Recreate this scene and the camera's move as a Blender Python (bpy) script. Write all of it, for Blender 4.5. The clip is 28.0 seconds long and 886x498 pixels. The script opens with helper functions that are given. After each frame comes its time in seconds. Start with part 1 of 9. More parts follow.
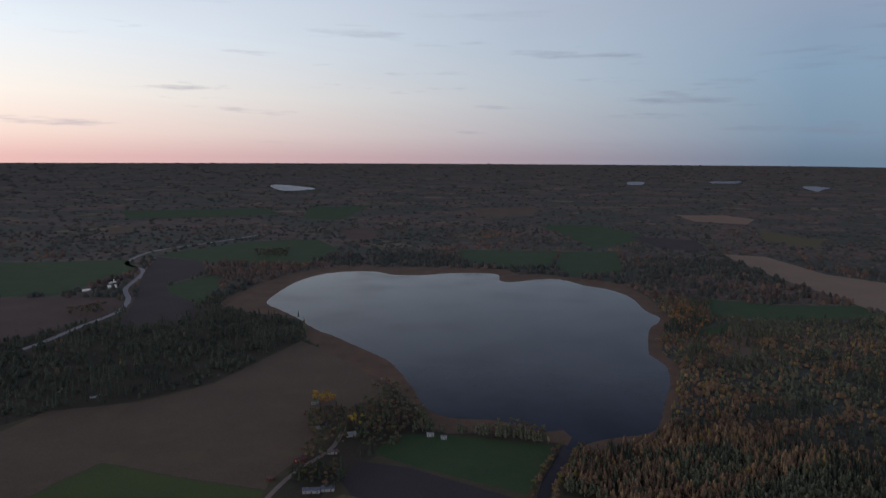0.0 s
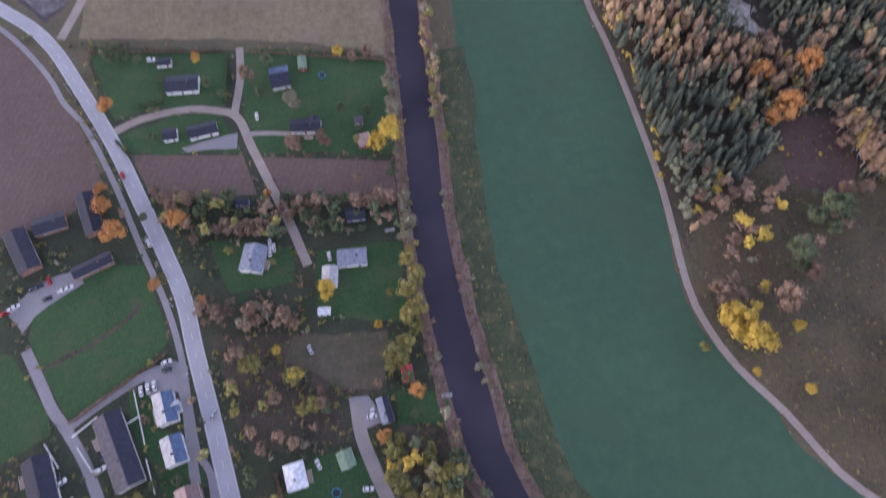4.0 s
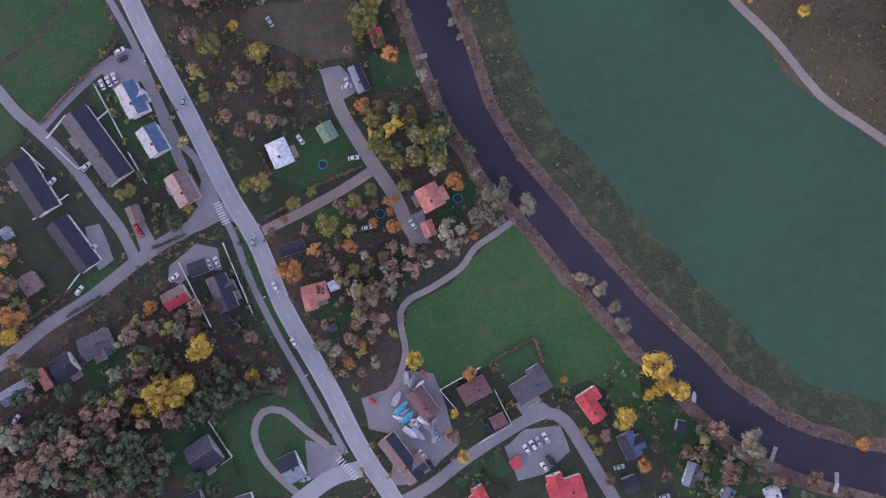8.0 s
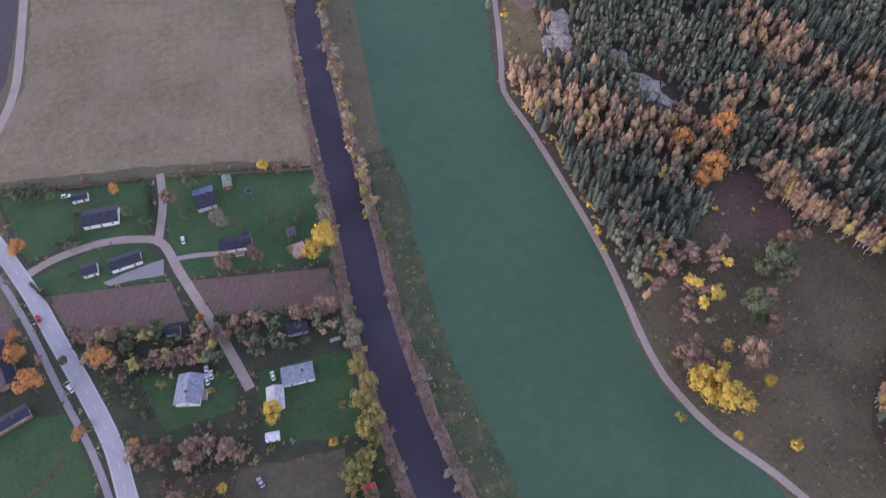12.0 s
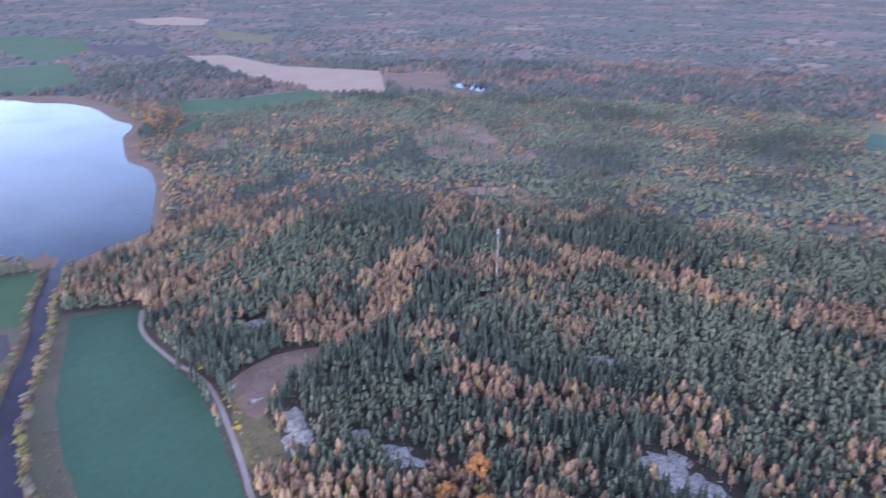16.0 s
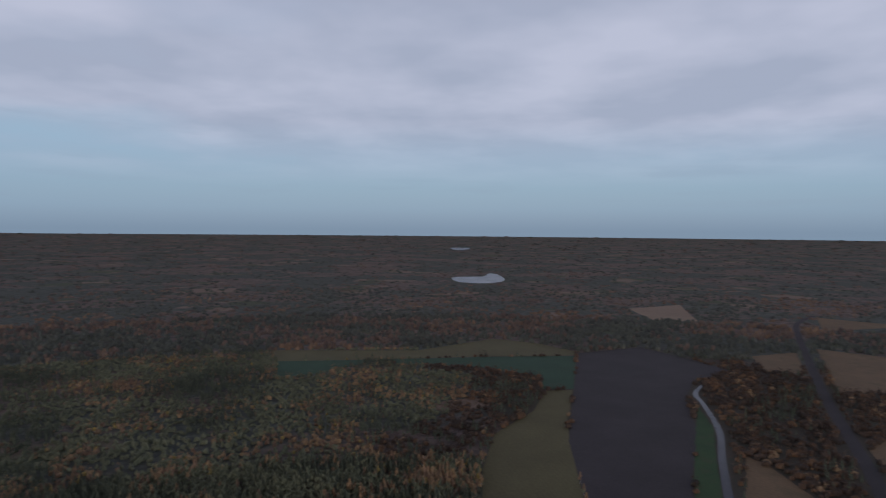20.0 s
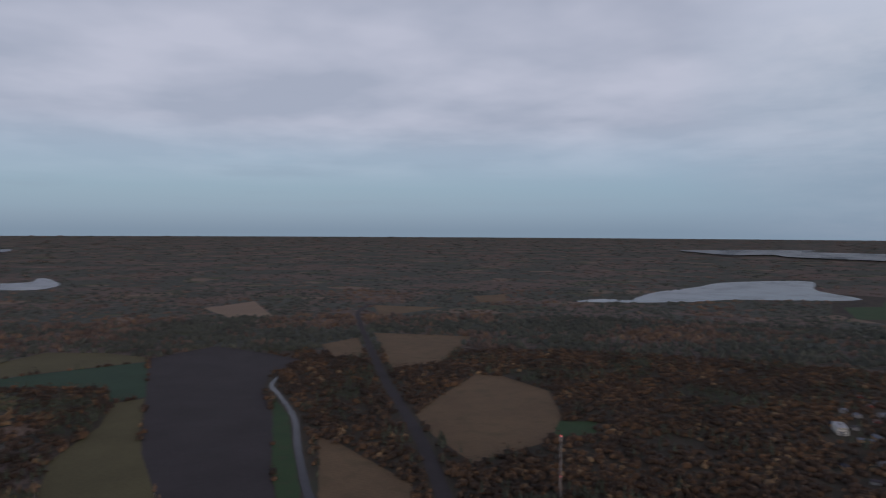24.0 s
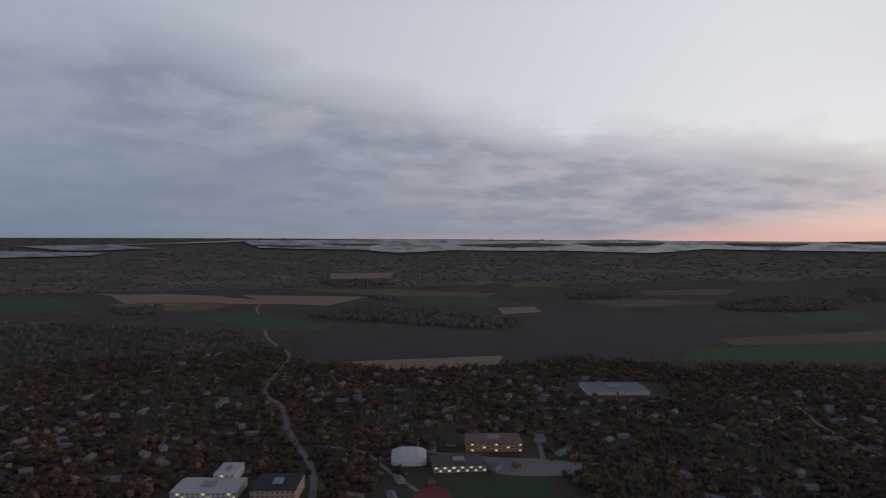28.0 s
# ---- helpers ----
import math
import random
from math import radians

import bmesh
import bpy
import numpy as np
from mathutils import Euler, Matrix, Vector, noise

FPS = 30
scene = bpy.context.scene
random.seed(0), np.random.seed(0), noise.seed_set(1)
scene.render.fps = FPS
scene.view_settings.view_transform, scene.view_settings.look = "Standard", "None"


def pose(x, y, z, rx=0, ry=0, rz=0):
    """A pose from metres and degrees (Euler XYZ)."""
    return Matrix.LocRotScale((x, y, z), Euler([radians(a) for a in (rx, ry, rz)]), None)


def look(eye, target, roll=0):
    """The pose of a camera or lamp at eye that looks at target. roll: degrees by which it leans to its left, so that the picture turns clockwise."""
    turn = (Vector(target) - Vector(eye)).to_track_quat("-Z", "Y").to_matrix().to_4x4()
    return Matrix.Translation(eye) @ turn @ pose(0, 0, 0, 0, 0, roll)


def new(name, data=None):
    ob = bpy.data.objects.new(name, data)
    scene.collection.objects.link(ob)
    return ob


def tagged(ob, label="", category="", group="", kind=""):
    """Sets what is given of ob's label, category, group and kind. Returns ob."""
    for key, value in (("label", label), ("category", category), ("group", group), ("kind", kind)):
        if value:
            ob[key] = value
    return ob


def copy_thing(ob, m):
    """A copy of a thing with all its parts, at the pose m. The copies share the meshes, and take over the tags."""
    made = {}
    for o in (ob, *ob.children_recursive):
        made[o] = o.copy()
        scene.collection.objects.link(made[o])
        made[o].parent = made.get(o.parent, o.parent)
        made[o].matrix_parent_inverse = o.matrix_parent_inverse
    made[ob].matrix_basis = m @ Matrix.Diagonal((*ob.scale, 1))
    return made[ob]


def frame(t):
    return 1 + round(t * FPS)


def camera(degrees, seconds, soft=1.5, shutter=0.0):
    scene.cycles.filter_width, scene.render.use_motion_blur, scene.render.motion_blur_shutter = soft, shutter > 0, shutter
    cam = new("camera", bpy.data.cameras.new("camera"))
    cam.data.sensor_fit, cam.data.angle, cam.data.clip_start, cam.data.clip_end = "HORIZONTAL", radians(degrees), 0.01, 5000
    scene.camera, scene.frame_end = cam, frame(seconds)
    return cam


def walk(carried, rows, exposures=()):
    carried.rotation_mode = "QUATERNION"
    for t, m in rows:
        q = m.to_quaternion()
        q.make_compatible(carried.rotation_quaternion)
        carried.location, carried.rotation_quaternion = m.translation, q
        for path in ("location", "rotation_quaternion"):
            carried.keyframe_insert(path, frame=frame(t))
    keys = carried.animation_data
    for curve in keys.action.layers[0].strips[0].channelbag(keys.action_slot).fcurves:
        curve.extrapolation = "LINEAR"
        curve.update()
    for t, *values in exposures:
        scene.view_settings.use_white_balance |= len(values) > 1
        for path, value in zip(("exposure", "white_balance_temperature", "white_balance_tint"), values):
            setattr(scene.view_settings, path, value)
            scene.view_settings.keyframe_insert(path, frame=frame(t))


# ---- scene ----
# ---- camera: a drone that turns on the spot about 280 m above a village ----
cam = camera(65.09, 28.0, soft=1.15, shutter=0.4)
PATH = [
    (0.0, pose(-6.0, -0.5, 290.4, 82.49, -0.27, 0.04)),
    (0.5, pose(-5.5, -1.2, 290.8, 78.18, -0.20, -0.76)),
    (1.0, pose(-5.1, -1.8, 291.0, 73.38, 0.01, -1.66)),
    (1.2, pose(-5.1, -1.9, 291.0, 72.95, 0.01, -1.83)),
    (1.5, pose(-5.0, -2.2, 290.9, 71.22, 0.01, -2.53)),
    (1.7, pose(-5.0, -2.2, 290.8, 68.21, 0.02, -2.93)),
    (2.0, pose(-5.1, -2.3, 290.5, 62.62, 0.03, -3.66)),
    (2.5, pose(-5.4, -2.1, 289.8, 53.22, -0.07, -4.74)),
    (3.0, pose(-5.7, -2.1, 289.2, 44.00, -0.18, -5.77)),
    (3.5, pose(-5.5, -2.3, 289.0, 34.77, -0.14, -6.85)),
    (4.0, pose(-5.1, -2.3, 288.9, 25.41, -0.21, -7.75)),
    (4.5, pose(-4.7, -2.3, 288.8, 15.98, -0.28, -8.58)),
    (6.5, pose(-1.4, -2.1, 286.6, -2.04, 0.00, -11.67)),
    (7.0, pose(-0.8, -1.5, 284.1, -2.19, 0.00, -12.61)),
    (7.5, pose(-0.3, -0.8, 281.8, -2.38, -0.00, -13.14)),
    (8.0, pose(-0.1, -0.3, 280.1, -2.19, -0.01, -13.41)),
    (8.5, pose(-0.2, -0.4, 278.7, 0.78, 0.00, -13.85)),
    (9.0, pose(-0.6, -0.8, 277.5, 5.53, 0.01, -14.28)),
    (9.5, pose(-1.1, -0.9, 276.6, 10.60, 0.00, -14.71)),
    (10.0, pose(-1.7, -0.9, 275.8, 15.75, -0.03, -15.08)),
    (10.5, pose(-2.5, -1.1, 275.3, 20.69, -0.17, -15.44)),
    (11.0, pose(-3.3, -1.7, 274.6, 25.63, -0.31, -15.60)),
    (11.5, pose(-4.0, -2.4, 273.7, 30.35, -0.28, -15.98)),
    (12.0, pose(-4.7, -2.7, 272.6, 34.97, -0.30, -16.28)),
    (12.5, pose(-4.9, -2.7, 271.7, 39.33, -0.20, -16.49)),
    (14.5, pose(-3.2, -2.3, 267.0, 55.87, -0.33, -27.08)),
    (15.0, pose(-3.7, -2.4, 266.2, 59.84, -0.19, -29.65)),
    (15.5, pose(-4.6, -2.8, 265.5, 63.72, -0.34, -34.00)),
    (16.0, pose(-5.7, -3.5, 264.9, 67.60, -0.47, -41.90)),
    (16.5, pose(-6.4, -4.1, 264.4, 71.32, -0.53, -50.98)),
    (17.0, pose(-7.0, -4.4, 263.6, 74.95, -0.51, -58.46)),
    (17.5, pose(-7.4, -4.7, 262.2, 78.58, -0.38, -61.00)),
    (18.0, pose(-7.0, -5.1, 260.9, 82.15, -0.27, -61.86)),
    (18.5, pose(-6.4, -5.7, 260.2, 85.26, -0.22, -64.75)),
    (19.0, pose(-6.3, -6.0, 259.9, 87.26, -0.43, -70.80)),
    (19.5, pose(-6.6, -5.8, 259.4, 88.29, -0.48, -79.45)),
    (20.0, pose(-7.2, -5.2, 258.7, 88.45, -0.40, -87.18)),
    (20.5, pose(-7.5, -4.8, 257.9, 88.47, -0.32, -92.02)),
    (20.7, pose(-7.6, -4.8, 257.8, 88.47, -0.33, -92.12)),
    (21.0, pose(-7.7, -4.8, 257.2, 88.45, -0.35, -92.62)),
    (21.2, pose(-7.7, -4.9, 256.9, 88.45, -0.37, -94.09)),
    (21.5, pose(-7.8, -5.1, 256.4, 88.45, -0.42, -97.22)),
    (23.5, pose(-8.1, -4.9, 256.5, 88.47, -0.40, -111.26)),
    (24.0, pose(-7.4, -5.2, 257.0, 88.50, -0.23, -121.25)),
    (24.5, pose(-7.2, -5.4, 256.9, 88.51, -0.41, -131.23)),
    (25.0, pose(-7.6, -5.4, 256.2, 88.46, -0.35, -138.13)),
    (25.5, pose(-7.9, -5.3, 255.5, 88.52, -0.45, -145.13)),
    (26.0, pose(-7.9, -5.1, 254.9, 88.56, -0.47, -154.11)),
    (26.5, pose(-7.3, -4.8, 254.1, 88.59, -0.52, -164.32)),
    (27.0, pose(-6.6, -4.4, 253.2, 88.64, -0.55, -173.75)),
    (27.5, pose(-6.1, -4.0, 252.2, 88.69, -0.51, -181.59)),
    (28.0, pose(-6.0, -4.1, 251.1, 88.67, -0.30, -186.39)),
]
EXPOSURES = [(0.0, -0.16, 6150, 10), (0.5, 0.2, 6050, 10), (1.0, 1.02, 5850, 10), (1.5, 1.5, 5850, 11), (2.0, 2.25, 5900, 12),
             (2.5, 2.4, 5850, 16), (3.0, 2.68, 5850, 18), (3.5, 2.5, 5850, 20), (4.5, 2.35, 5850, 20), (6.5, 2.2, 5900, 22), (8.0, 2.15, 5850, 22),
             (9.0, 2.15, 6000, 24), (10.0, 2.1, 6000, 26), (11.0, 2.25, 5900, 24), (12.0, 2.45, 5800, 22), (12.5, 2.5, 5750, 20), (14.5, 2.75, 5350, 14), (16.0, 2.8, 5000, 19),
             (16.5, 2.62, 4900, 20), (17.0, 2.08, 4900, 20), (17.5, 1.5, 5150, 18), (18.0, 1.12, 5700, 15), (18.5, 0.8, 5950, 10),
             (19.5, 0.3, 6250, 10), (20.0, 0.18, 6300, 10), (24.0, 0.15, 6500, 10), (26.0, -0.05, 6500, 10), (28.0, -0.3, 6500, 10)]
walk(cam, PATH, EXPOSURES)

# ---- dusk sky and the last sun ----
SUN_YAW = 86.0            # degrees to the left of +y
SUN_UP = 4.0
sun_dir = Vector((-math.sin(radians(SUN_YAW)) * math.cos(radians(SUN_UP)), math.cos(radians(SUN_YAW)) * math.cos(radians(SUN_UP)), math.sin(radians(SUN_UP))))


class Nodes:
    """A short way to wire shader nodes."""

    def __init__(self, tree):
        self.tree = tree
        tree.nodes.clear()

    def add(self, kind, **values):
        node = self.tree.nodes.new(kind)
        for key, value in values.items():
            if key in node.inputs:
                self.put(node.inputs[key], value)
            elif key == "operation":
                node.operation = value
            elif key == "use_clamp":
                node.use_clamp = value
            elif key == "clamp":
                node.clamp = value
            elif key == "data_type":
                node.data_type = value
            elif key == "blend_type":
                node.blend_type = value
            elif key == "attribute_name":
                node.attribute_name = value
        return node

    def put(self, socket, value):
        if isinstance(value, bpy.types.NodeSocket):
            self.tree.links.new(value, socket)
        else:
            socket.default_value = value

    def math(self, op, a, b=0.0, c=0.0, clamp=False):
        node = self.add("ShaderNodeMath", operation=op, use_clamp=clamp)
        for socket, value in zip(node.inputs, (a, b, c)):
            self.put(socket, value)
        return node.outputs[0]

    def mix(self, fac, a, b, blend="MIX"):
        node = self.add("ShaderNodeMix", data_type="RGBA", blend_type=blend)
        for socket, value in ((node.inputs[0], fac), (node.inputs[6], a), (node.inputs[7], b)):
            self.put(socket, value if isinstance(value, (bpy.types.NodeSocket, float, int)) else (*value[:3], 1))
        return node.outputs[2]

    def ramp(self, fac, stops):
        node = self.add("ShaderNodeValToRGB", Fac=fac)
        cr = node.color_ramp
        while len(cr.elements) < len(stops):
            cr.elements.new(1.0)
        for el, (pos, col) in zip(cr.elements, stops):
            el.position, el.color = pos, (*col, 1) if len(col) == 3 else col
        return node.outputs[0]

    def span(self, value, a, b, lo=0.0, hi=1.0):
        node = self.add("ShaderNodeMapRange", clamp=True)
        for n, v in enumerate((value, a, b, lo, hi)):
            self.put(node.inputs[n], v)
        return node.outputs[0]

    def noise(self, vector, scale, detail=3.0, rough=0.55):
        node = self.add("ShaderNodeTexNoise", Scale=scale, Detail=detail, Roughness=rough)
        self.put(node.inputs["Vector"], vector)
        return node.outputs["Fac"]


world = bpy.data.worlds.new("dusk")
scene.world = world
world.use_nodes = True
w = Nodes(world.node_tree)
way = w.add("ShaderNodeTexCoord").outputs["Generated"]
split = w.add("ShaderNodeSeparateXYZ", Vector=way)
up = split.outputs["Z"]
sky = w.add("ShaderNodeTexSky")
sky.sky_type, sky.sun_disc, sky.sun_elevation, sky.sun_rotation = "NISHITA", False, radians(SUN_UP), radians(-SUN_YAW)
flat = w.add("ShaderNodeVectorMath", operation="NORMALIZE")
w.put(flat.inputs[0], w.add("ShaderNodeCombineXYZ", X=split.outputs["X"], Y=split.outputs["Y"]).outputs[0])
toward = w.add("ShaderNodeVectorMath", operation="DOT_PRODUCT")
w.put(toward.inputs[0], flat.outputs[0])
w.put(toward.inputs[1], Vector((sun_dir.x, sun_dir.y, 0)).normalized())
side = w.span(toward.outputs["Value"], -0.40, 0.72)
high = w.span(up, 0.0, 1.0)
west = w.ramp(high, [(0.0, (1.02, 0.60, 0.54)), (0.03, (1.15, 0.85, 0.72)), (0.08, (1.20, 1.04, 0.90)), (0.16, (1.02, 1.04, 1.05)), (0.30, (0.72, 0.77, 0.88)), (0.38, (0.17, 0.17, 0.22)), (1.0, (0.052, 0.050, 0.078))])
east = w.ramp(high, [(0.0, (0.16, 0.235, 0.325)), (0.03, (0.185, 0.285, 0.400)), (0.11, (0.230, 0.340, 0.470)), (0.20, (0.29, 0.35, 0.46)), (0.30, (0.34, 0.37, 0.48)), (0.38, (0.14, 0.14, 0.19)), (1.0, (0.052, 0.050, 0.078))])
dusk = w.mix(side, east, west)
haze = w.add("ShaderNodeMix", data_type="RGBA", blend_type="ADD")
w.put(haze.inputs[0], 0.02)
w.put(haze.inputs[6], dusk)
w.put(haze.inputs[7], sky.outputs[0])
dusk = haze.outputs[2]
# cloud sheets: a plane far above, seen at a slant
over = w.math("MAXIMUM", w.math("ADD", up, 0.12), 0.03)
cx, cy = w.math("DIVIDE", split.outputs["X"], over), w.math("DIVIDE", split.outputs["Y"], over)
sheet = w.add("ShaderNodeCombineXYZ", X=cx, Y=cy).outputs[0]
big = w.noise(sheet, 0.42, 4.0, 0.5)
fine = w.noise(sheet, 1.1, 4.0, 0.5)
deckway = w.add("ShaderNodeVectorMath", operation="DOT_PRODUCT")
w.put(deckway.inputs[0], flat.outputs[0])
w.put(deckway.inputs[1], Vector((math.sin(radians(140)), math.cos(radians(140)), 0)))
cover = w.span(deckway.outputs["Value"], -0.25, 0.45)
amount = w.math("ADD", w.math("ADD", w.math("MULTIPLY", big, 0.8), w.math("MULTIPLY", fine, 0.2)), w.math("MULTIPLY", cover, 0.17))
south = w.add("ShaderNodeVectorMath", operation="DOT_PRODUCT")
w.put(south.inputs[0], flat.outputs[0])
w.put(south.inputs[1], Vector((math.sin(radians(188)), math.cos(radians(188)), 0)))
lower = w.span(south.outputs["Value"], 0.66, 0.93)
start = w.math("SUBTRACT", 0.06, w.math("MULTIPLY", lower, 0.05))
band = w.math("MULTIPLY", w.span(up, start, w.math("ADD", start, 0.09)), w.span(up, w.math("SUBTRACT", 0.45, w.math("MULTIPLY", lower, 0.26)), w.math("SUBTRACT", 0.75, w.math("MULTIPLY", lower, 0.45)), 1.0, 0.0))
deck = w.math("MULTIPLY", w.math("SUBTRACT", 1.0, lower), w.math("MULTIPLY", w.span(amount, 0.47, 0.62), w.math("MULTIPLY", band, w.span(cover, 0.0, 0.5, 0.12, 0.85))))
grey = w.mix(side, (0.33, 0.36, 0.455), (0.40, 0.39, 0.47))
lit = w.mix(w.span(fine, 0.42, 0.66), grey, w.mix(side, (0.46, 0.475, 0.575), (0.68, 0.61, 0.65)))
layered = w.mix(deck, dusk, lit)
# a bright thin veil, and below it a blue-grey bank in the south whose top sinks towards the sunset
layered = w.mix(w.math("MULTIPLY", w.math("MULTIPLY", lower, w.span(up, 0.06, 0.13)), w.span(up, 0.33, 0.45, 0.75, 0.0)), layered, w.mix(side, (0.56, 0.60, 0.70), (1.05, 1.05, 1.06)))
billow = w.math("ADD", up, 0.22)
rag = w.noise(w.add("ShaderNodeCombineXYZ", X=w.math("DIVIDE", split.outputs["X"], billow), Y=w.math("DIVIDE", split.outputs["Y"], billow)).outputs[0], 4.4, 6.0, 0.58)
top = w.math("ADD", w.span(toward.outputs["Value"], -0.35, 0.60, 0.25, 0.085), w.math("MULTIPLY", w.math("SUBTRACT", w.math("ADD", w.math("MULTIPLY", big, 0.5), w.math("ADD", w.math("MULTIPLY", fine, 0.3), w.math("MULTIPLY", rag, 0.2))), 0.5), 0.34))
bank_of_cloud = w.math("MULTIPLY", w.math("MULTIPLY", lower, w.span(up, w.math("SUBTRACT", top, 0.03), w.math("ADD", top, 0.035), 0.92, 0.0)), w.span(up, w.span(toward.outputs["Value"], 0.25, 0.62, -0.02, 0.015), w.span(toward.outputs["Value"], 0.25, 0.62, 0.0, 0.06)))
slate = w.mix(side, (0.235, 0.295, 0.385), (0.370, 0.370, 0.455))
bright = w.mix(side, (0.470, 0.490, 0.570), (0.740, 0.670, 0.710))
layered = w.mix(bank_of_cloud, layered, w.mix(w.math("MULTIPLY", w.span(w.math("ADD", w.math("MULTIPLY", fine, 0.45), w.math("MULTIPLY", rag, 0.55)), 0.42, 0.62), w.span(up, w.math("SUBTRACT", top, 0.20), top, 0.15, 1.0)), slate, bright))
# thin dark streaks low over the horizon
low = w.add("ShaderNodeCombineXYZ", X=w.math("MULTIPLY", w.math("ARCTAN2", split.outputs["X"], split.outputs["Y"]), 3.0), Y=w.math("MULTIPLY", up, 27.0)).outputs[0]
wisp = w.math("ADD", w.noise(low, 1.5, 7.0, 0.6), w.span(side, 0.1, 0.95, 0.05, 0.0))
streak = w.math("MULTIPLY", w.span(wisp, 0.60, 0.74), w.math("MULTIPLY", w.span(up, 0.012, 0.03), w.span(up, 0.13, 0.22, 1.0, 0.0)))
final = w.mix(w.math("MULTIPLY", streak, w.span(cover, 0.0, 0.6, 0.75, 0.15)), layered, w.mix(side, (0.24, 0.285, 0.37), (0.50, 0.45, 0.50)))
back = w.add("ShaderNodeBackground", Color=final, Strength=1.0)
out = w.add("ShaderNodeOutputWorld")
world.node_tree.links.new(back.outputs[0], out.inputs[0])

sun = new("sun", bpy.data.lights.new("sun", "SUN"))
sun.data.energy, sun.data.angle, sun.data.color = 0.22, radians(20), (1.0, 0.60, 0.40)
sun.matrix_world = look(Vector((0, 0, 900)), Vector((0, 0, 900)) - Vector((sun_dir.x, sun_dir.y, 0.18)))


# ---- materials ----
def material(name, rough=0.85, metal=0.0):
    m = bpy.data.materials.new(name)
    m.use_nodes = True
    n = Nodes(m.node_tree)
    b = n.add("ShaderNodeBsdfPrincipled", Roughness=rough, Metallic=metal)
    o = n.add("ShaderNodeOutputMaterial")
    m.node_tree.links.new(b.outputs[0], o.inputs[0])
    return m, n, b


def place(n):
    """World position, in metres."""
    return n.add("ShaderNodeNewGeometry").outputs["Position"]


def relief(n, b, height, strength=0.4, distance=0.1):
    bump = n.add("ShaderNodeBump", Strength=strength, Distance=distance, Height=height)
    n.put(b.inputs["Normal"], bump.outputs[0])


def earth(name, low, high, patch=0.02, grain=0.6, third=None, rough=0.95, rows=None, bump=0.3, lines=0.12, fleck=0.35):
    """Soil, grass and stubble: two colours in patches and grain; rows: (degrees, metres) of drill or plough lines."""
    m, n, b = material(name, rough)
    p = place(n)
    f = n.math("ADD", n.math("MULTIPLY", n.noise(p, patch, 5.0, 0.62), 0.55), n.math("MULTIPLY", n.noise(p, grain, 4.0, 0.65), 0.45))
    col = n.mix(n.span(f, 0.38, 0.62), low, high)
    speck = n.noise(p, grain * 2.6, 3.0, 0.7)
    col = n.mix(n.span(speck, 0.50, 0.72, 0.0, fleck), col, [c * 0.45 for c in low])
    col = n.mix(n.span(speck, 0.48, 0.28, 0.0, fleck), col, [min(1.0, c * 1.45) for c in high])
    if third:
        col = n.mix(n.span(n.noise(p, patch * 2.7, 4.0), 0.52, 0.68, 0.0, 0.75), col, third)
    if rows:
        turn = n.add("ShaderNodeMapping", Rotation=(0, 0, radians(rows[0])))
        n.put(turn.inputs["Vector"], p)
        wave = n.add("ShaderNodeTexWave", Scale=0.314 / rows[1], Distortion=1.2, Detail=2.0)
        n.put(wave.inputs["Vector"], turn.outputs[0])
        col = n.mix(n.span(wave.outputs["Fac"], 0.2, 0.8, 0.0, lines), col, [c * 0.6 for c in low])
    n.put(b.inputs["Base Color"], col)
    relief(n, b, n.noise(p, grain * 2, 4.0), bump, 0.3)
    return m


def plain(name, colour, rough=0.7, metal=0.0, vary=0.25, scale=0.8, bump=0.1):
    m, n, b = material(name, rough, metal)
    p = place(n)
    f = n.math("ADD", n.math("MULTIPLY", n.noise(p, scale, 4.0), 0.6), n.math("MULTIPLY", n.noise(p, scale * 7, 3.0), 0.4))
    dark = [c * (1 - vary) for c in colour]
    bright = [min(1, c * (1 + vary)) for c in colour]
    n.put(b.inputs["Base Color"], n.mix(n.span(f, 0.35, 0.65), dark, bright))
    relief(n, b, f, bump, 0.05)
    return m


def foliage(name, low, high, rough=0.8):
    """Leaves: the tree's own tint, and a finer change from clump to clump."""
    m, n, b = material(name, rough)
    tint = n.add("ShaderNodeAttribute", attribute_name="tint").outputs["Fac"]
    rnd = n.add("ShaderNodeObjectInfo").outputs["Random"]
    isl = n.add("ShaderNodeNewGeometry").outputs["Random Per Island"]
    stand_ = n.span(n.noise(place(n), 0.012, 3.0), 0.36, 0.64, -0.3, 0.3)
    f = n.math("ADD", stand_, n.math("ADD", n.math("MULTIPLY", n.math("FRACT", n.math("ADD", tint, rnd)), 0.7), n.math("MULTIPLY", isl, 0.3)), clamp=True)
    n.put(b.inputs["Base Color"], n.mix(f, low, high))
    return m


def roofing(name, colour, step=0.35, rough=0.75, metal=0.0):
    """Roof sheet or tile: fine courses down the slope and weathering."""
    m, n, b = material(name, rough, metal)
    tc = n.add("ShaderNodeTexCoord").outputs["Object"]
    wave = n.add("ShaderNodeTexWave", Scale=0.314 / step, Distortion=0.3)
    n.put(wave.inputs["Vector"], tc)
    f = n.noise(place(n), 0.7, 5.0)
    col = n.mix(n.span(f, 0.35, 0.65), [c * 0.72 for c in colour], [min(1, c * 1.2) for c in colour])
    col = n.mix(n.span(wave.outputs["Fac"], 0.0, 0.35, 0.35, 0.0), col, [c * 0.5 for c in colour])
    n.put(b.inputs["Base Color"], col)
    relief(n, b, wave.outputs["Fac"], 0.5, 0.05)
    return m


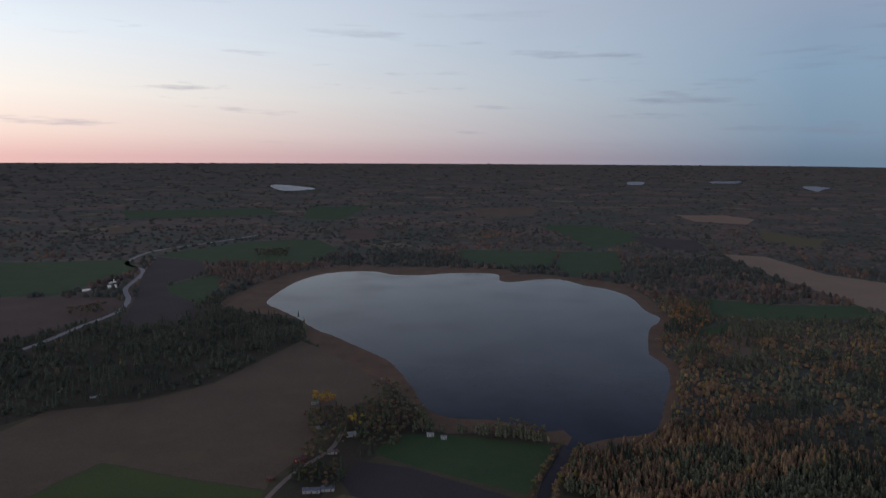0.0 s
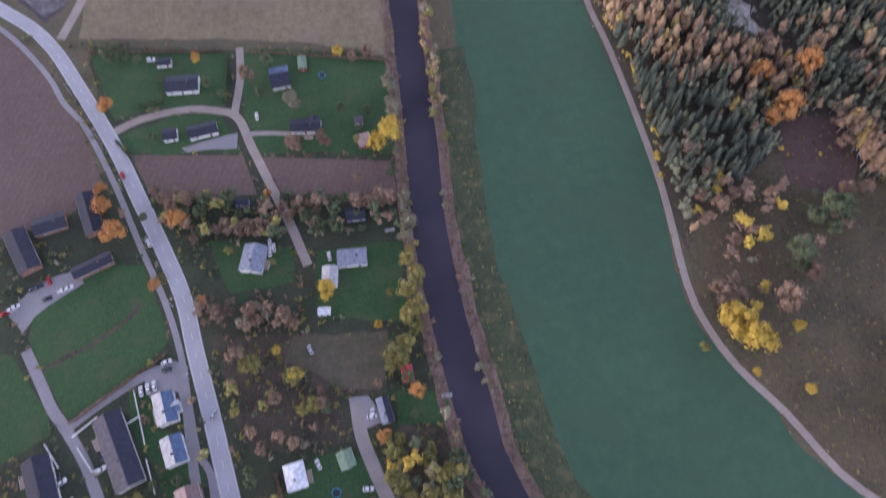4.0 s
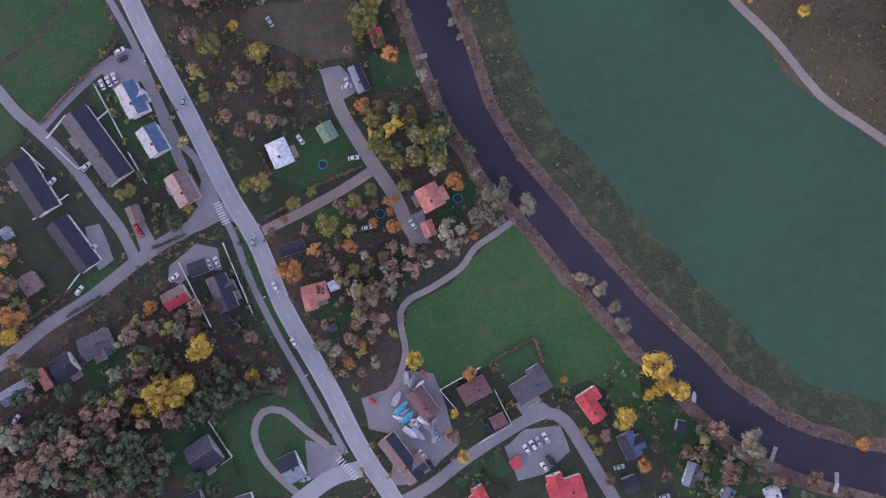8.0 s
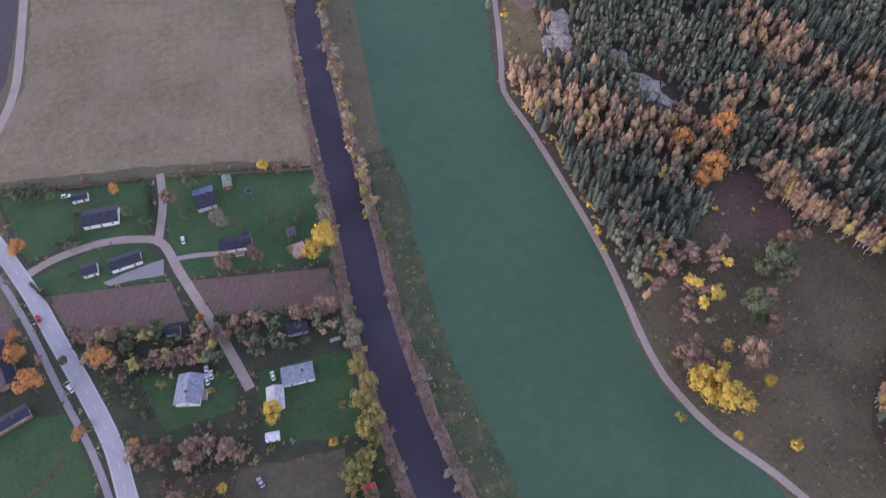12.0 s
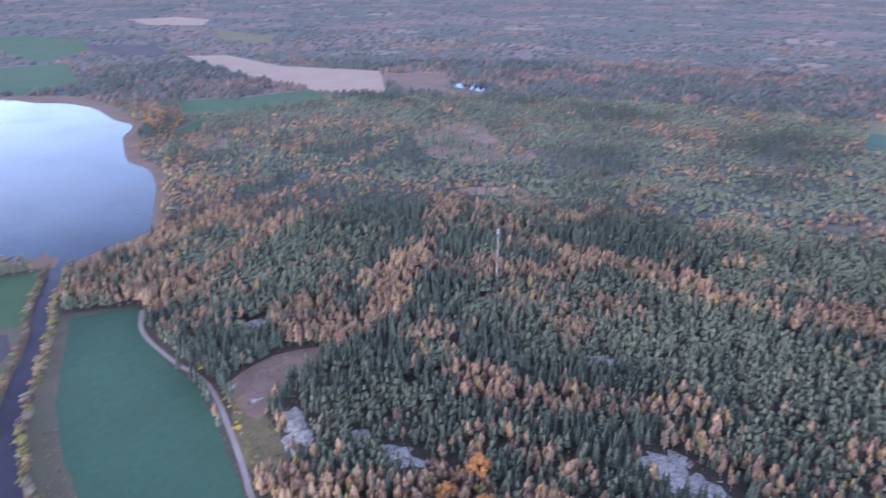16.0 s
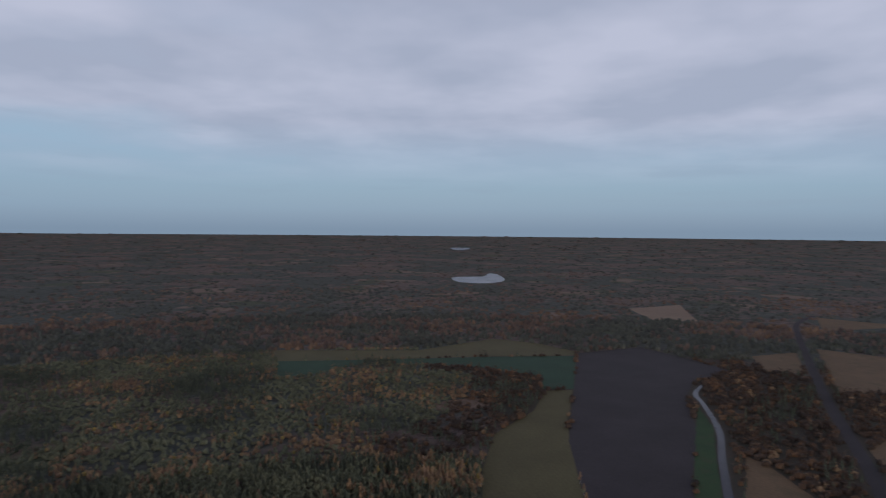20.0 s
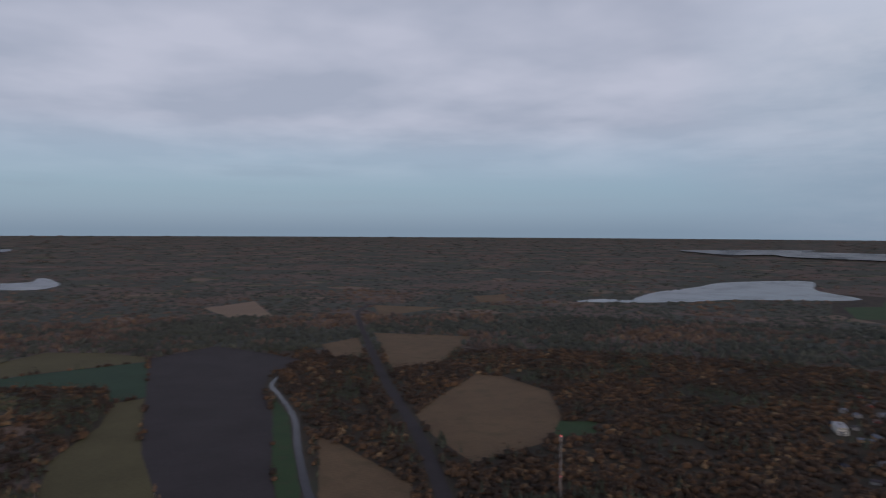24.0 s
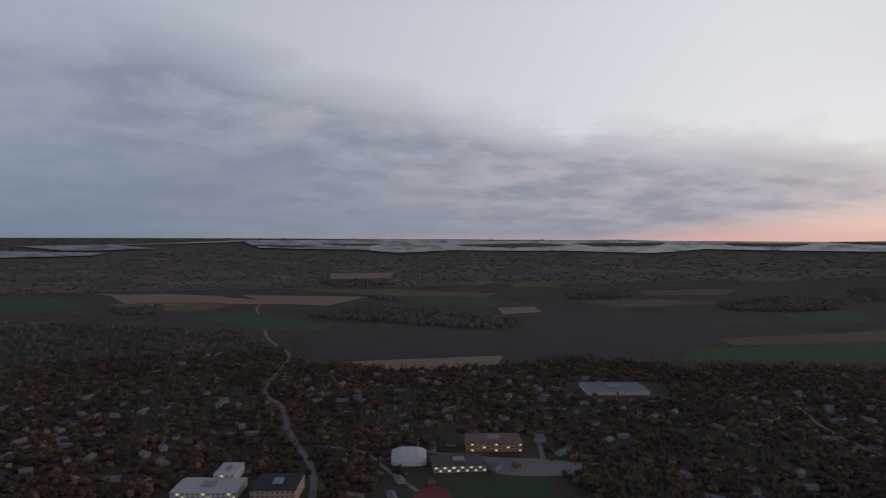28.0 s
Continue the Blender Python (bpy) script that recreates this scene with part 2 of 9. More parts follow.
def water(name, deep, rough=0.06, ripple=0.05, gloss=0.108):
    m, n, b = material(name, rough)
    p = place(n)
    n.put(b.inputs["Base Color"], n.mix(n.span(n.noise(p, 0.02, 3.0), 0.4, 0.6), deep, [c * 1.35 for c in deep]))
    b.inputs["IOR"].default_value = 1.33
    b.inputs["Specular IOR Level"].default_value = gloss
    n.put(b.inputs["Roughness"], n.span(n.noise(p, 0.008, 3.0), 0.35, 0.65, rough * 0.5, rough * 2))
    relief(n, b, n.noise(p, 0.9, 3.0), ripple, 0.05)
    return m


def country(n):
    """World position as seen over the rising rim: the same pattern shrinks with the distance as on a plain."""
    p = place(n)
    cut = n.add("ShaderNodeSeparateXYZ", Vector=p)
    grow = n.math("DIVIDE", 275.0, n.math("MAXIMUM", n.math("SUBTRACT", 275.0, cut.outputs["Z"]), 22.0))
    return p, n.add("ShaderNodeCombineXYZ", X=n.math("MULTIPLY", cut.outputs["X"], grow), Y=n.math("MULTIPLY", cut.outputs["Y"], grow)).outputs[0]


def canopy(name):
    """Forest floor near by; past the last single trees a carpet of conifers, bare woods and glades."""
    m, n, b = material(name, 0.95)
    p, q = country(n)
    f = n.math("ADD", n.math("MULTIPLY", n.noise(p, 0.012, 5.0, 0.62), 0.55), n.math("MULTIPLY", n.noise(p, 0.25, 4.0, 0.65), 0.45))
    floor = n.mix(n.span(f, 0.38, 0.62), (0.046, 0.042, 0.030), (0.092, 0.070, 0.048))
    floor = n.mix(n.span(n.noise(p, 0.03, 4.0), 0.52, 0.68, 0.0, 0.75), floor, (0.060, 0.066, 0.042))
    tuft = n.add("ShaderNodeTexVoronoi", Scale=0.09)
    n.put(tuft.inputs["Vector"], q)
    grain = n.math("ADD", n.math("MULTIPLY", n.noise(q, 0.05, 4.0, 0.7), 0.6), n.math("MULTIPLY", n.add("ShaderNodeSeparateXYZ", Vector=tuft.outputs["Color"]).outputs[0], 0.4))
    wood = n.math("ADD", n.math("MULTIPLY", n.noise(q, 0.0021, 5.0, 0.62), 0.75), n.math("MULTIPLY", n.noise(q, 0.02, 3.0, 0.6), 0.25))
    conifer = n.mix(n.span(grain, 0.3, 0.7), (0.056, 0.066, 0.056), (0.112, 0.122, 0.100))
    bare = n.mix(n.span(grain, 0.3, 0.7), (0.096, 0.074, 0.067), (0.215, 0.156, 0.128))
    col = n.mix(n.span(wood, 0.49, 0.54), conifer, bare)
    glade = n.mix(n.span(n.noise(q, 0.004, 2.0), 0.45, 0.55), (0.085, 0.100, 0.055), (0.250, 0.180, 0.135))
    col = n.mix(n.span(n.noise(q, 0.0030, 3.0, 0.5), 0.60, 0.625, 0.0, 0.9), col, glade)
    r = n.add("ShaderNodeVectorMath", operation="LENGTH")
    n.put(r.inputs[0], p)
    xy = n.add("ShaderNodeSeparateXYZ", Vector=p)
    hill = n.math("MULTIPLY", n.span(r.outputs["Value"], 700.0, 860.0), n.math("MULTIPLY", n.span(xy.outputs["X"], 40.0, 120.0), n.span(xy.outputs["Y"], -60.0, 0.0)))
    n.put(b.inputs["Base Color"], n.mix(n.math("MAXIMUM", n.span(r.outputs["Value"], 1300.0, 1700.0), hill), floor, col))
    relief(n, b, n.noise(p, 0.5, 4.0), 0.3, 0.3)
    return m


M = {}
M["floor"] = canopy("forest_floor")
M["rough"] = earth("rough_grass", (0.070, 0.068, 0.040), (0.125, 0.100, 0.062), 0.035, 0.5, (0.085, 0.100, 0.050))
M["scrub"] = earth("autumn_scrub", (0.030, 0.030, 0.022), (0.098, 0.074, 0.052), 0.07, 0.6, (0.052, 0.060, 0.032), fleck=0.7, bump=0.9)
M["wheat"] = earth("winter_wheat", (0.031, 0.076, 0.041), (0.044, 0.100, 0.053), 0.012, 0.15, (0.040, 0.080, 0.042), 0.9, (76, 9.0), 0.1, 0.04, 0.14)
M["parklawn"] = earth("park_grass", (0.030, 0.086, 0.026), (0.056, 0.124, 0.036), 0.03, 0.4, (0.080, 0.112, 0.038))
M["lawn"] = earth("lawn", (0.022, 0.062, 0.021), (0.044, 0.094, 0.030), 0.04, 0.4, (0.060, 0.080, 0.034), fleck=0.5)
M["grass"] = earth("field_grass", (0.036, 0.082, 0.032), (0.054, 0.108, 0.038), 0.02, 0.3, (0.066, 0.088, 0.040))
M["lime"] = earth("bright_grass", (0.070, 0.105, 0.030), (0.098, 0.135, 0.036), 0.012, 0.3, None, 0.95, (40, 4.0))
M["straw"] = earth("straw_meadow", (0.124, 0.104, 0.060), (0.212, 0.178, 0.106), 0.014, 0.22, (0.200, 0.148, 0.116), 0.95, (8, 6.0), 0.3, 0.05)
M["stubble"] = earth("stubble", (0.135, 0.098, 0.068), (0.180, 0.134, 0.094), 0.010, 0.2, (0.165, 0.135, 0.080), 0.95, (70, 5.0))
M["plough"] = earth("ploughed_soil", (0.050, 0.042, 0.046), (0.074, 0.063, 0.068), 0.012, 0.3, None, 0.95, (12, 2.5), 0.5)
M["soil"] = earth("brown_soil", (0.105, 0.072, 0.060), (0.150, 0.105, 0.088), 0.015, 0.3, None, 0.95, (20, 3.0), 0.5)
M["tan"] = earth("tan_field", (0.290, 0.205, 0.145), (0.360, 0.262, 0.185), 0.012, 0.2, None, 0.95, (55, 6.0))
M["gold"] = earth("golden_stubble", (0.180, 0.118, 0.066), (0.240, 0.160, 0.088), 0.012, 0.2, (0.150, 0.112, 0.058), 0.95, (55, 6.0))
M["olive"] = earth("olive_field", (0.120, 0.106, 0.048), (0.165, 0.145, 0.066), 0.012, 0.2, None, 0.95, (75, 5.0))
M["reed"] = earth("reed_bed", (0.120, 0.075, 0.052), (0.215, 0.135, 0.090), 0.03, 0.5, (0.150, 0.110, 0.060), bump=0.6)
M["heath"] = earth("bare_clearing", (0.080, 0.048, 0.042), (0.130, 0.080, 0.065), 0.02, 0.3, (0.100, 0.085, 0.055))
M["paleheath"] = earth("pale_heather", (0.160, 0.104, 0.076), (0.300, 0.210, 0.155), 0.04, 0.4, (0.150, 0.125, 0.066), fleck=0.6)
M["rock"] = earth("bare_rock", (0.200, 0.182, 0.155), (0.540, 0.500, 0.445), 0.10, 0.35, (0.150, 0.138, 0.085), bump=0.9, fleck=0.6)
M["asphalt"] = earth("pale_asphalt", (0.300, 0.300, 0.318), (0.375, 0.374, 0.390), 0.05, 1.2, None, 0.8, None, 0.1, 0.1, 0.12)
M["street"] = earth("street_asphalt", (0.200, 0.190, 0.200), (0.275, 0.260, 0.270), 0.06, 1.2, None, 0.85, None, 0.1, 0.1, 0.12)
M["gravel"] = earth("gravel", (0.240, 0.210, 0.195), (0.330, 0.290, 0.270), 0.08, 1.5, None, 0.95)
M["dirt"] = earth("dirt_track", (0.250, 0.206, 0.180), (0.335, 0.285, 0.248), 0.08, 1.0, None, 0.95)
M["lake"] = water("lake_water", (0.012, 0.024, 0.046), 0.10, 0.10)
M["river"] = water("river_water", (0.041, 0.038, 0.050), 0.10, 0.08)
M["sea"] = water("sea_water", (0.045, 0.060, 0.074), 0.15, 0.02, 0.045)
M["paint"] = plain("road_paint", (0.55, 0.55, 0.55), 0.7)
M["bark"] = plain("bark", (0.085, 0.065, 0.052), 0.95)
M["birchbark"] = plain("birch_bark", (0.55, 0.50, 0.46), 0.85, 0, 0.35, 0.6)
M["pine"] = foliage("pine_needles", (0.090, 0.100, 0.062), (0.174, 0.188, 0.116))
M["spruce"] = foliage("spruce_needles", (0.046, 0.058, 0.040), (0.100, 0.118, 0.078))
M["birch"] = foliage("birch_leaves", (0.160, 0.104, 0.060), (0.365, 0.245, 0.132))
M["rust"] = foliage("thin_rust_crown", (0.116, 0.076, 0.052), (0.280, 0.180, 0.114))
M["paleyellow"] = foliage("pale_yellow_leaves", (0.200, 0.150, 0.045), (0.380, 0.285, 0.085))
M["orange"] = foliage("orange_leaves", (0.320, 0.140, 0.040), (0.480, 0.235, 0.065))
M["yellow"] = foliage("yellow_leaves", (0.380, 0.260, 0.035), (0.560, 0.400, 0.060))
M["olivetree"] = foliage("olive_leaves", (0.130, 0.125, 0.036), (0.270, 0.230, 0.060))
M["willow"] = foliage("grey_willow", (0.150, 0.140, 0.088), (0.290, 0.262, 0.170))
M["green"] = foliage("green_leaves", (0.046, 0.068, 0.030), (0.104, 0.128, 0.058))
M["trackred"] = earth("red_track", (0.200, 0.045, 0.040), (0.260, 0.060, 0.050), 0.05, 0.5)
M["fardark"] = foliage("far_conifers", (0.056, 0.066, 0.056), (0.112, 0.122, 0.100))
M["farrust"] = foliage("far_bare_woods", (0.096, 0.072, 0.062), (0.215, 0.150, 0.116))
M["plainsoil"] = earth("dark_plain", (0.026, 0.022, 0.021), (0.090, 0.070, 0.050), 0.006, 0.05, (0.066, 0.066, 0.036))
M["yardgrass"] = earth("yard_grass", (0.022, 0.036, 0.018), (0.060, 0.060, 0.037), 0.06, 0.7, (0.028, 0.064, 0.022), fleck=0.7, bump=0.8)
M["brownwood"] = foliage("brown_woods", (0.034, 0.024, 0.017), (0.092, 0.056, 0.036))
M["pale"] = earth("limed_soil", (0.062, 0.052, 0.054), (0.190, 0.180, 0.186), 0.12, 0.4, (0.060, 0.050, 0.050))

M["bankgrass"] = earth("bank_grass", (0.026, 0.044, 0.020), (0.066, 0.078, 0.036), 0.07, 0.5, (0.120, 0.106, 0.054), fleck=0.7, bump=0.7)
M["bankreed"] = earth("bank_reeds", (0.120, 0.080, 0.062), (0.240, 0.165, 0.130), 0.10, 0.9, (0.060, 0.050, 0.036), fleck=0.6, bump=0.8)
M["copper"] = foliage("copper_leaves", (0.070, 0.042, 0.026), (0.190, 0.106, 0.054))
M["slopegrass"] = earth("ochre_slope_grass", (0.110, 0.092, 0.044), (0.200, 0.158, 0.078), 0.05, 0.5, (0.090, 0.094, 0.042), fleck=0.5)
M["slope"] = earth("dry_slope", (0.050, 0.044, 0.026), (0.125, 0.100, 0.058), 0.04, 0.5, (0.095, 0.085, 0.036), fleck=0.5)
M["wildmeadow"] = earth("wild_meadow", (0.062, 0.058, 0.036), (0.115, 0.098, 0.064), 0.05, 0.5, (0.060, 0.074, 0.034), fleck=0.4)


# ---- the land ----
R_FLAT, R_EDGE = 2200.0, 4900.0


def land(x, y):
    """Height of the ground: flat round the village, rising to a low far rim."""
    s = min(max((math.hypot(x, y) - R_FLAT) / (R_EDGE - R_FLAT), 0.0), 1.05)
    az = math.degrees(math.atan2(x, y))
    return float(np.interp(az, [-180, -150, -60, -40, 28, 58, 120, 180], [206, 206, 247, 247, 247, 222, 212, 206])) * s * s


def link(name, verts, faces, mat, parent=None, label=""):
    me = bpy.data.meshes.new(name)
    me.from_pydata([tuple(v) for v in verts], [], faces)
    for m in mat if isinstance(mat, (list, tuple)) else [mat]:
        me.materials.append(m)
    ob = new(name, me)
    if parent:
        ob.parent = parent
    if label:
        ob["label"] = label
    return ob


def part(name, bm, mat, parent, label=""):
    me = bpy.data.meshes.new(name)
    bm.to_mesh(me)
    bm.free()
    for m in mat if isinstance(mat, (list, tuple)) else [mat]:
        me.materials.append(m)
    ob = new(name, me)
    ob.parent = parent
    if label:
        ob["label"] = label
    return ob


def smooth(points, step=8.0, closed=False):
    """A soft line through the points."""
    pts = [np.array(p, float) for p in points]
    n, res = len(pts), []
    for i in range(n if closed else n - 1):
        if closed:
            a, b, c, d = (pts[(i + k) % n] for k in (-1, 0, 1, 2))
        else:
            b, c = pts[i], pts[i + 1]
            a = pts[i - 1] if i else 2 * b - c
            d = pts[i + 2] if i + 2 < n else 2 * c - b
        m = max(1, int(np.hypot(*(c - b)[:2]) / step))
        for k in range(m):
            u = k / m
            res.append(0.5 * (2 * b + (c - a) * u + (2 * a - 5 * b + 4 * c - d) * u * u + (3 * b - a - 3 * c + d) * u ** 3))
    if not closed:
        res.append(pts[-1])
    return res


from mathutils.geometry import delaunay_2d_cdt

OPEN = []       # outlines in which no forest grows
PAVED = []      # roads, yards, lawns and fields, free of shrubs too


def inside(poly, xs, ys):
    hit = np.zeros(len(xs), bool)
    p = np.array(poly, float)[:, :2]
    q = np.roll(p, -1, 0)
    box = (xs > p[:, 0].min()) & (xs < p[:, 0].max()) & (ys > p[:, 1].min()) & (ys < p[:, 1].max())
    idx = np.nonzero(box)[0]
    X, Y = xs[idx], ys[idx]
    h = np.zeros(len(idx), bool)
    for (x0, y0), (x1, y1) in zip(p, q):
        cut = (y0 > Y) != (y1 > Y)
        h ^= cut & (X < (x1 - x0) * (Y - y0) / (y1 - y0 + 1e-12) + x0)
    hit[idx] = h
    return hit


def lift(x, y, extra):
    r = math.hypot(x, y)
    return land(x, y) + extra + 0.0011 * max(0.0, r - R_FLAT)


def patch(name, points, mat, z=0.06, label="", category="", soft=0.0, clear=True, cell=0.0, ragged=0.0):
    """A piece of ground with an outline of its own, laid on the land."""
    pts = smooth(points, soft, True) if soft else [np.array(p, float) for p in points]
    if ragged:
        dense = []
        for a, b in zip(pts, pts[1:] + pts[:1]):
            m = max(1, int(np.hypot(*(b - a)) / (ragged * 3)))
            dense += [a + (b - a) * k / m for k in range(m)]
        pts = [p + ragged * np.array([noise.noise((p[0] * 0.11, p[1] * 0.11, 3.0)), noise.noise((p[0] * 0.11, p[1] * 0.11, 9.0))]) for p in dense]
    arr = np.array(pts)
    far = np.hypot(arr[:, 0], arr[:, 1]).max()
    if clear:
        OPEN.append(arr)
    if category in ("field", "lawn", "yard", "lake"):
        PAVED.append(arr)
    extra = []
    size = cell or (0.0 if far < R_FLAT else 90.0)
    edge = pts
    if size:
        edge = []
        for a, b in zip(pts, pts[1:] + pts[:1]):
            m = max(1, int(np.hypot(*(b - a)) / size))
            edge += [a + (b - a) * k / m for k in range(m)]
        gx, gy = np.meshgrid(np.arange(arr[:, 0].min(), arr[:, 0].max(), size), np.arange(arr[:, 1].min(), arr[:, 1].max(), size))
        keep = inside(arr, gx.ravel(), gy.ravel())
        extra = list(zip(gx.ravel()[keep], gy.ravel()[keep]))
    co = [Vector((float(p[0]), float(p[1]))) for p in edge] + [Vector((float(x), float(y))) for x, y in extra]
    v, _, f, *_ = delaunay_2d_cdt(co, [], [list(range(len(edge)))], 1, 1e-4)
    ob = link(name, [(p.x, p.y, lift(p.x, p.y, z)) for p in v], f, mat)
    return tagged(ob, label, category or name.replace("_", " "), "", "structure")


def ribbon(name, line, width, mat, z=0.1, label="", category="", clear=4.0, step=0.0, parent=None, edge=0.0):
    """A strip along a soft line: points of x, y and, where the width changes, the width."""
    clean = []
    for p in line:
        p = np.array((*p[:2], p[2] if len(p) > 2 else width), float)
        if clean and np.hypot(*(p - clean[-1])[:2]) < 6:
            continue
        if len(clean) > 1 and np.dot((p - clean[-1])[:2], (clean[-1] - clean[-2])[:2]) < -0.2 * np.hypot(*(p - clean[-1])[:2]) * np.hypot(*(clean[-1] - clean[-2])[:2]):
            continue
        clean.append(p)
    step = step or (3.0 if max(np.hypot(p[0], p[1]) for p in clean) < 480 else 8.0)
    pts = smooth(clean, step)
    verts, faces, left, right = [], [], [], []
    for i, p in enumerate(pts):
        d = pts[min(i + 1, len(pts) - 1)][:2] - pts[max(i - 1, 0)][:2]
        d = d / (np.hypot(*d) + 1e-9)
        nrm = np.array([-d[1], d[0]])
        h = p[2] / 2
        for s, keep in ((1, left), (-1, right)):
            wob = 1 + (edge * noise.noise((p[0] * 0.07, p[1] * 0.07, s * 5.0)) if edge else 0)
            q = p[:2] + nrm * h * s * wob
            verts.append((q[0], q[1], lift(q[0], q[1], z)))
            keep.append(p[:2] + nrm * (h + clear) * s)
        if i:
            k = 2 * i
            faces.append((k - 2, k - 1, k + 1, k))
    PAVED.append(np.array([(x, y) for x, y, _ in verts[0::2]] + [(x, y) for x, y, _ in verts[1::2]][::-1]))
    if clear >= 0:
        OPEN.append(np.array(left + right[::-1]))
    ob = link(name, verts, faces, mat, parent)
    return tagged(ob, label, category or name.replace("_", " "), "", "structure")


def rock(points, k):
    """A low whaleback of bare rock, breaking into slabs, with trees standing in its cracks."""
    p = np.array(points, float)
    c = p.mean(0)
    p = c + (p - c) * 1.25
    outline = smooth(p, 5.0, True)
    v, f = [], []
    rings_ = (1.0, 0.8, 0.55, 0.3)
    n = len(outline)
    for q in rings_:
        for o in outline:
            u = c + (o - c) * q
            u = u + 3.2 * np.array([noise.noise((u[0] * 0.2, u[1] * 0.2, k)), noise.noise((u[0] * 0.2, u[1] * 0.2, k + 9.0))])
            v.append((u[0], u[1], -0.3 + 1.0 * (1 - q) + 0.9 * noise.noise((u[0] * 0.13, u[1] * 0.13, 2.0 + k)) * (q < 1)))
    v.append((c[0], c[1], 0.9))
    for i in range(len(rings_) - 1):
        for j in range(n):
            a, b = i * n + j, i * n + (j + 1) % n
            f.append((a, b, b + n, a + n))
    f += [((len(rings_) - 1) * n + j, (len(rings_) - 1) * n + (j + 1) % n, len(v) - 1) for j in range(n)]
    OPEN.append(c + (p - c) * 0.85)
    return tagged(link("rock_outcrop", v, f, M["rock"]), "bare pale grey rock slab among the pines", "rock", "", "structure")


# one ground sheet out to the rim
rings = list(range(0, 600, 60)) + list(range(600, 2200, 100)) + list(range(2200, 4960, 60))
seg = 240
gv, gf = [(0, 0, 0)], []
for r in rings[1:]:
    for k in range(seg):
        a = 2 * math.pi * k / seg
        x, y = r * math.sin(a), r * math.cos(a)
        gv.append((x, y, land(x, y)))
for k in range(seg):
    gf.append((0, 1 + (k + 1) % seg, 1 + k))
for i in range(len(rings) - 2):
    for k in range(seg):
        a, b = 1 + i * seg + k, 1 + i * seg + (k + 1) % seg
        gf.append((a, b, b + seg, a + seg))
tagged(link("ground", gv, gf, M["floor"]), "dark moss and leaf litter of the forest floor", "ground", "", "structure")

# open country below the camera
patch("rough_meadow", [(-98.1, 595.1), (-60.4, 666.4), (116.1, 658.5), (99.6, 571.1), (148.5, 546.8), (131.8, 454.3), (135.4, 397.9), (125.5, 345.1), (114.2, 299.2), (109.3, 277.8), (114.1, 243.3), (118.1, 200.2), (119.1, 154.9), (134.5, 63.3), (186.4, -17.0), (264.8, -88.3), (232.8, -249.3), (73.6, -211.3), (-17.3, -189.6), (-153.7, -157.1), (-290.0, -124.5), (-297.3, 22.1), (-244.6, 126.2), (-155.9, 195.9), (-225.1, 201.9), (-275.2, 334.2), (-213.1, 348.9)], M["rough"], 0.03, "rough tan and olive autumn grass beside the river", "grass", clear=True, ragged=4.0)
patch("village_ground", [(-155.8, 276.2), (2.0, 251.4), (-1.3, 179.0), (0.6, 147.5), (2.3, 107.4), (7.5, 54.6), (15.7, 10.9), (26.4, -3.3), (45.6, -31.3), (57.8, -60.2), (77.3, -88.6), (101.3, -118.3), (136.0, -143.4), (200.2, -175.6), (167.0, -221.3), (5.4, -195.0), (-150.7, -145.5), (-266.1, -81.3), (-246.6, 33.7), (-185.8, 51.6), (-213.1, 95.8), (-188.1, 166.9), (-159.6, 190.6), (-141.5, 197.8)], M["yardgrass"], 0.04, "patchy dark garden grass and fallen leaves", "grass", clear=False, ragged=3.0)
patch("wheat_field", [(101.5, 558.8), (151.5, 546.6), (138.0, 507.4), (133.8, 453.3), (137.2, 397.0), (127.4, 344.1), (115.7, 298.4), (110.7, 277.1), (122.9, 172.3), (120.4, 137.5), (117.6, 105.7), (119.5, 83.7), (128.1, 64.0), (141.3, 42.7), (145.1, 27.8), (157.7, 11.0), (168.9, -1.2), (179.9, -12.9), (224.0, -59.8), (230.6, -141.9), (184.4, -138.1), (156.8, -121.4), (138.5, -109.9), (125.9, -103.1), (110.5, -87.5), (100.6, -68.5), (91.1, -48.1), (81.3, -29.0), (69.8, -7.6), (59.7, 9.3), (48.8, 32.8), (44.8, 63.4), (40.2, 91.7), (35.8, 125.2), (35.5, 164.5), (36.1, 215.1), (39.6, 276.4), (49.6, 383.1), (60.2, 439.7), (79.8, 495.3)], M["wheat"], 0.06, "blue-green field of young winter wheat", "field", ragged=1.5)
patch("straw_field", [(-153.5, 497.1), (-90.5, 569.0), (-56.5, 555.8), (33.1, 503.4), (28.8, 479.7), (3.2, 413.6), (7.9, 349.7), (2.2, 249.9), (-36.5, 263.4), (-77.8, 271.8), (-162.5, 283.2), (-160.8, 313.1), (-148.1, 353.5), (-147.2, 428.1)], M["straw"], 0.07, "pale straw-coloured meadow with mown stripes", "field", ragged=2.0)
patch("ploughed_field", [(-231.2, 530.4), (-164.1, 546.8), (-156.6, 481.1), (-154.9, 415.2), (-157.7, 360.1), (-172.6, 307.0), (-181.5, 297.1), (-208.9, 327.7), (-244.8, 362.9), (-227.5, 375.5), (-227.0, 442.8)], M["plough"], 0.07, "dark grey ploughed field beside the drive", "field", ragged=1.0)
patch("limed_corner", [(-206.0, 328.8), (-200, 336), (-196, 331), (-188, 338), (-181, 334), (-176, 342), (-167, 333), (-172.9, 308.5), (-181.9, 301.0)], M["pale"], 0.085, "ploughed corner strewn with pale lime", "field", ragged=11.0)
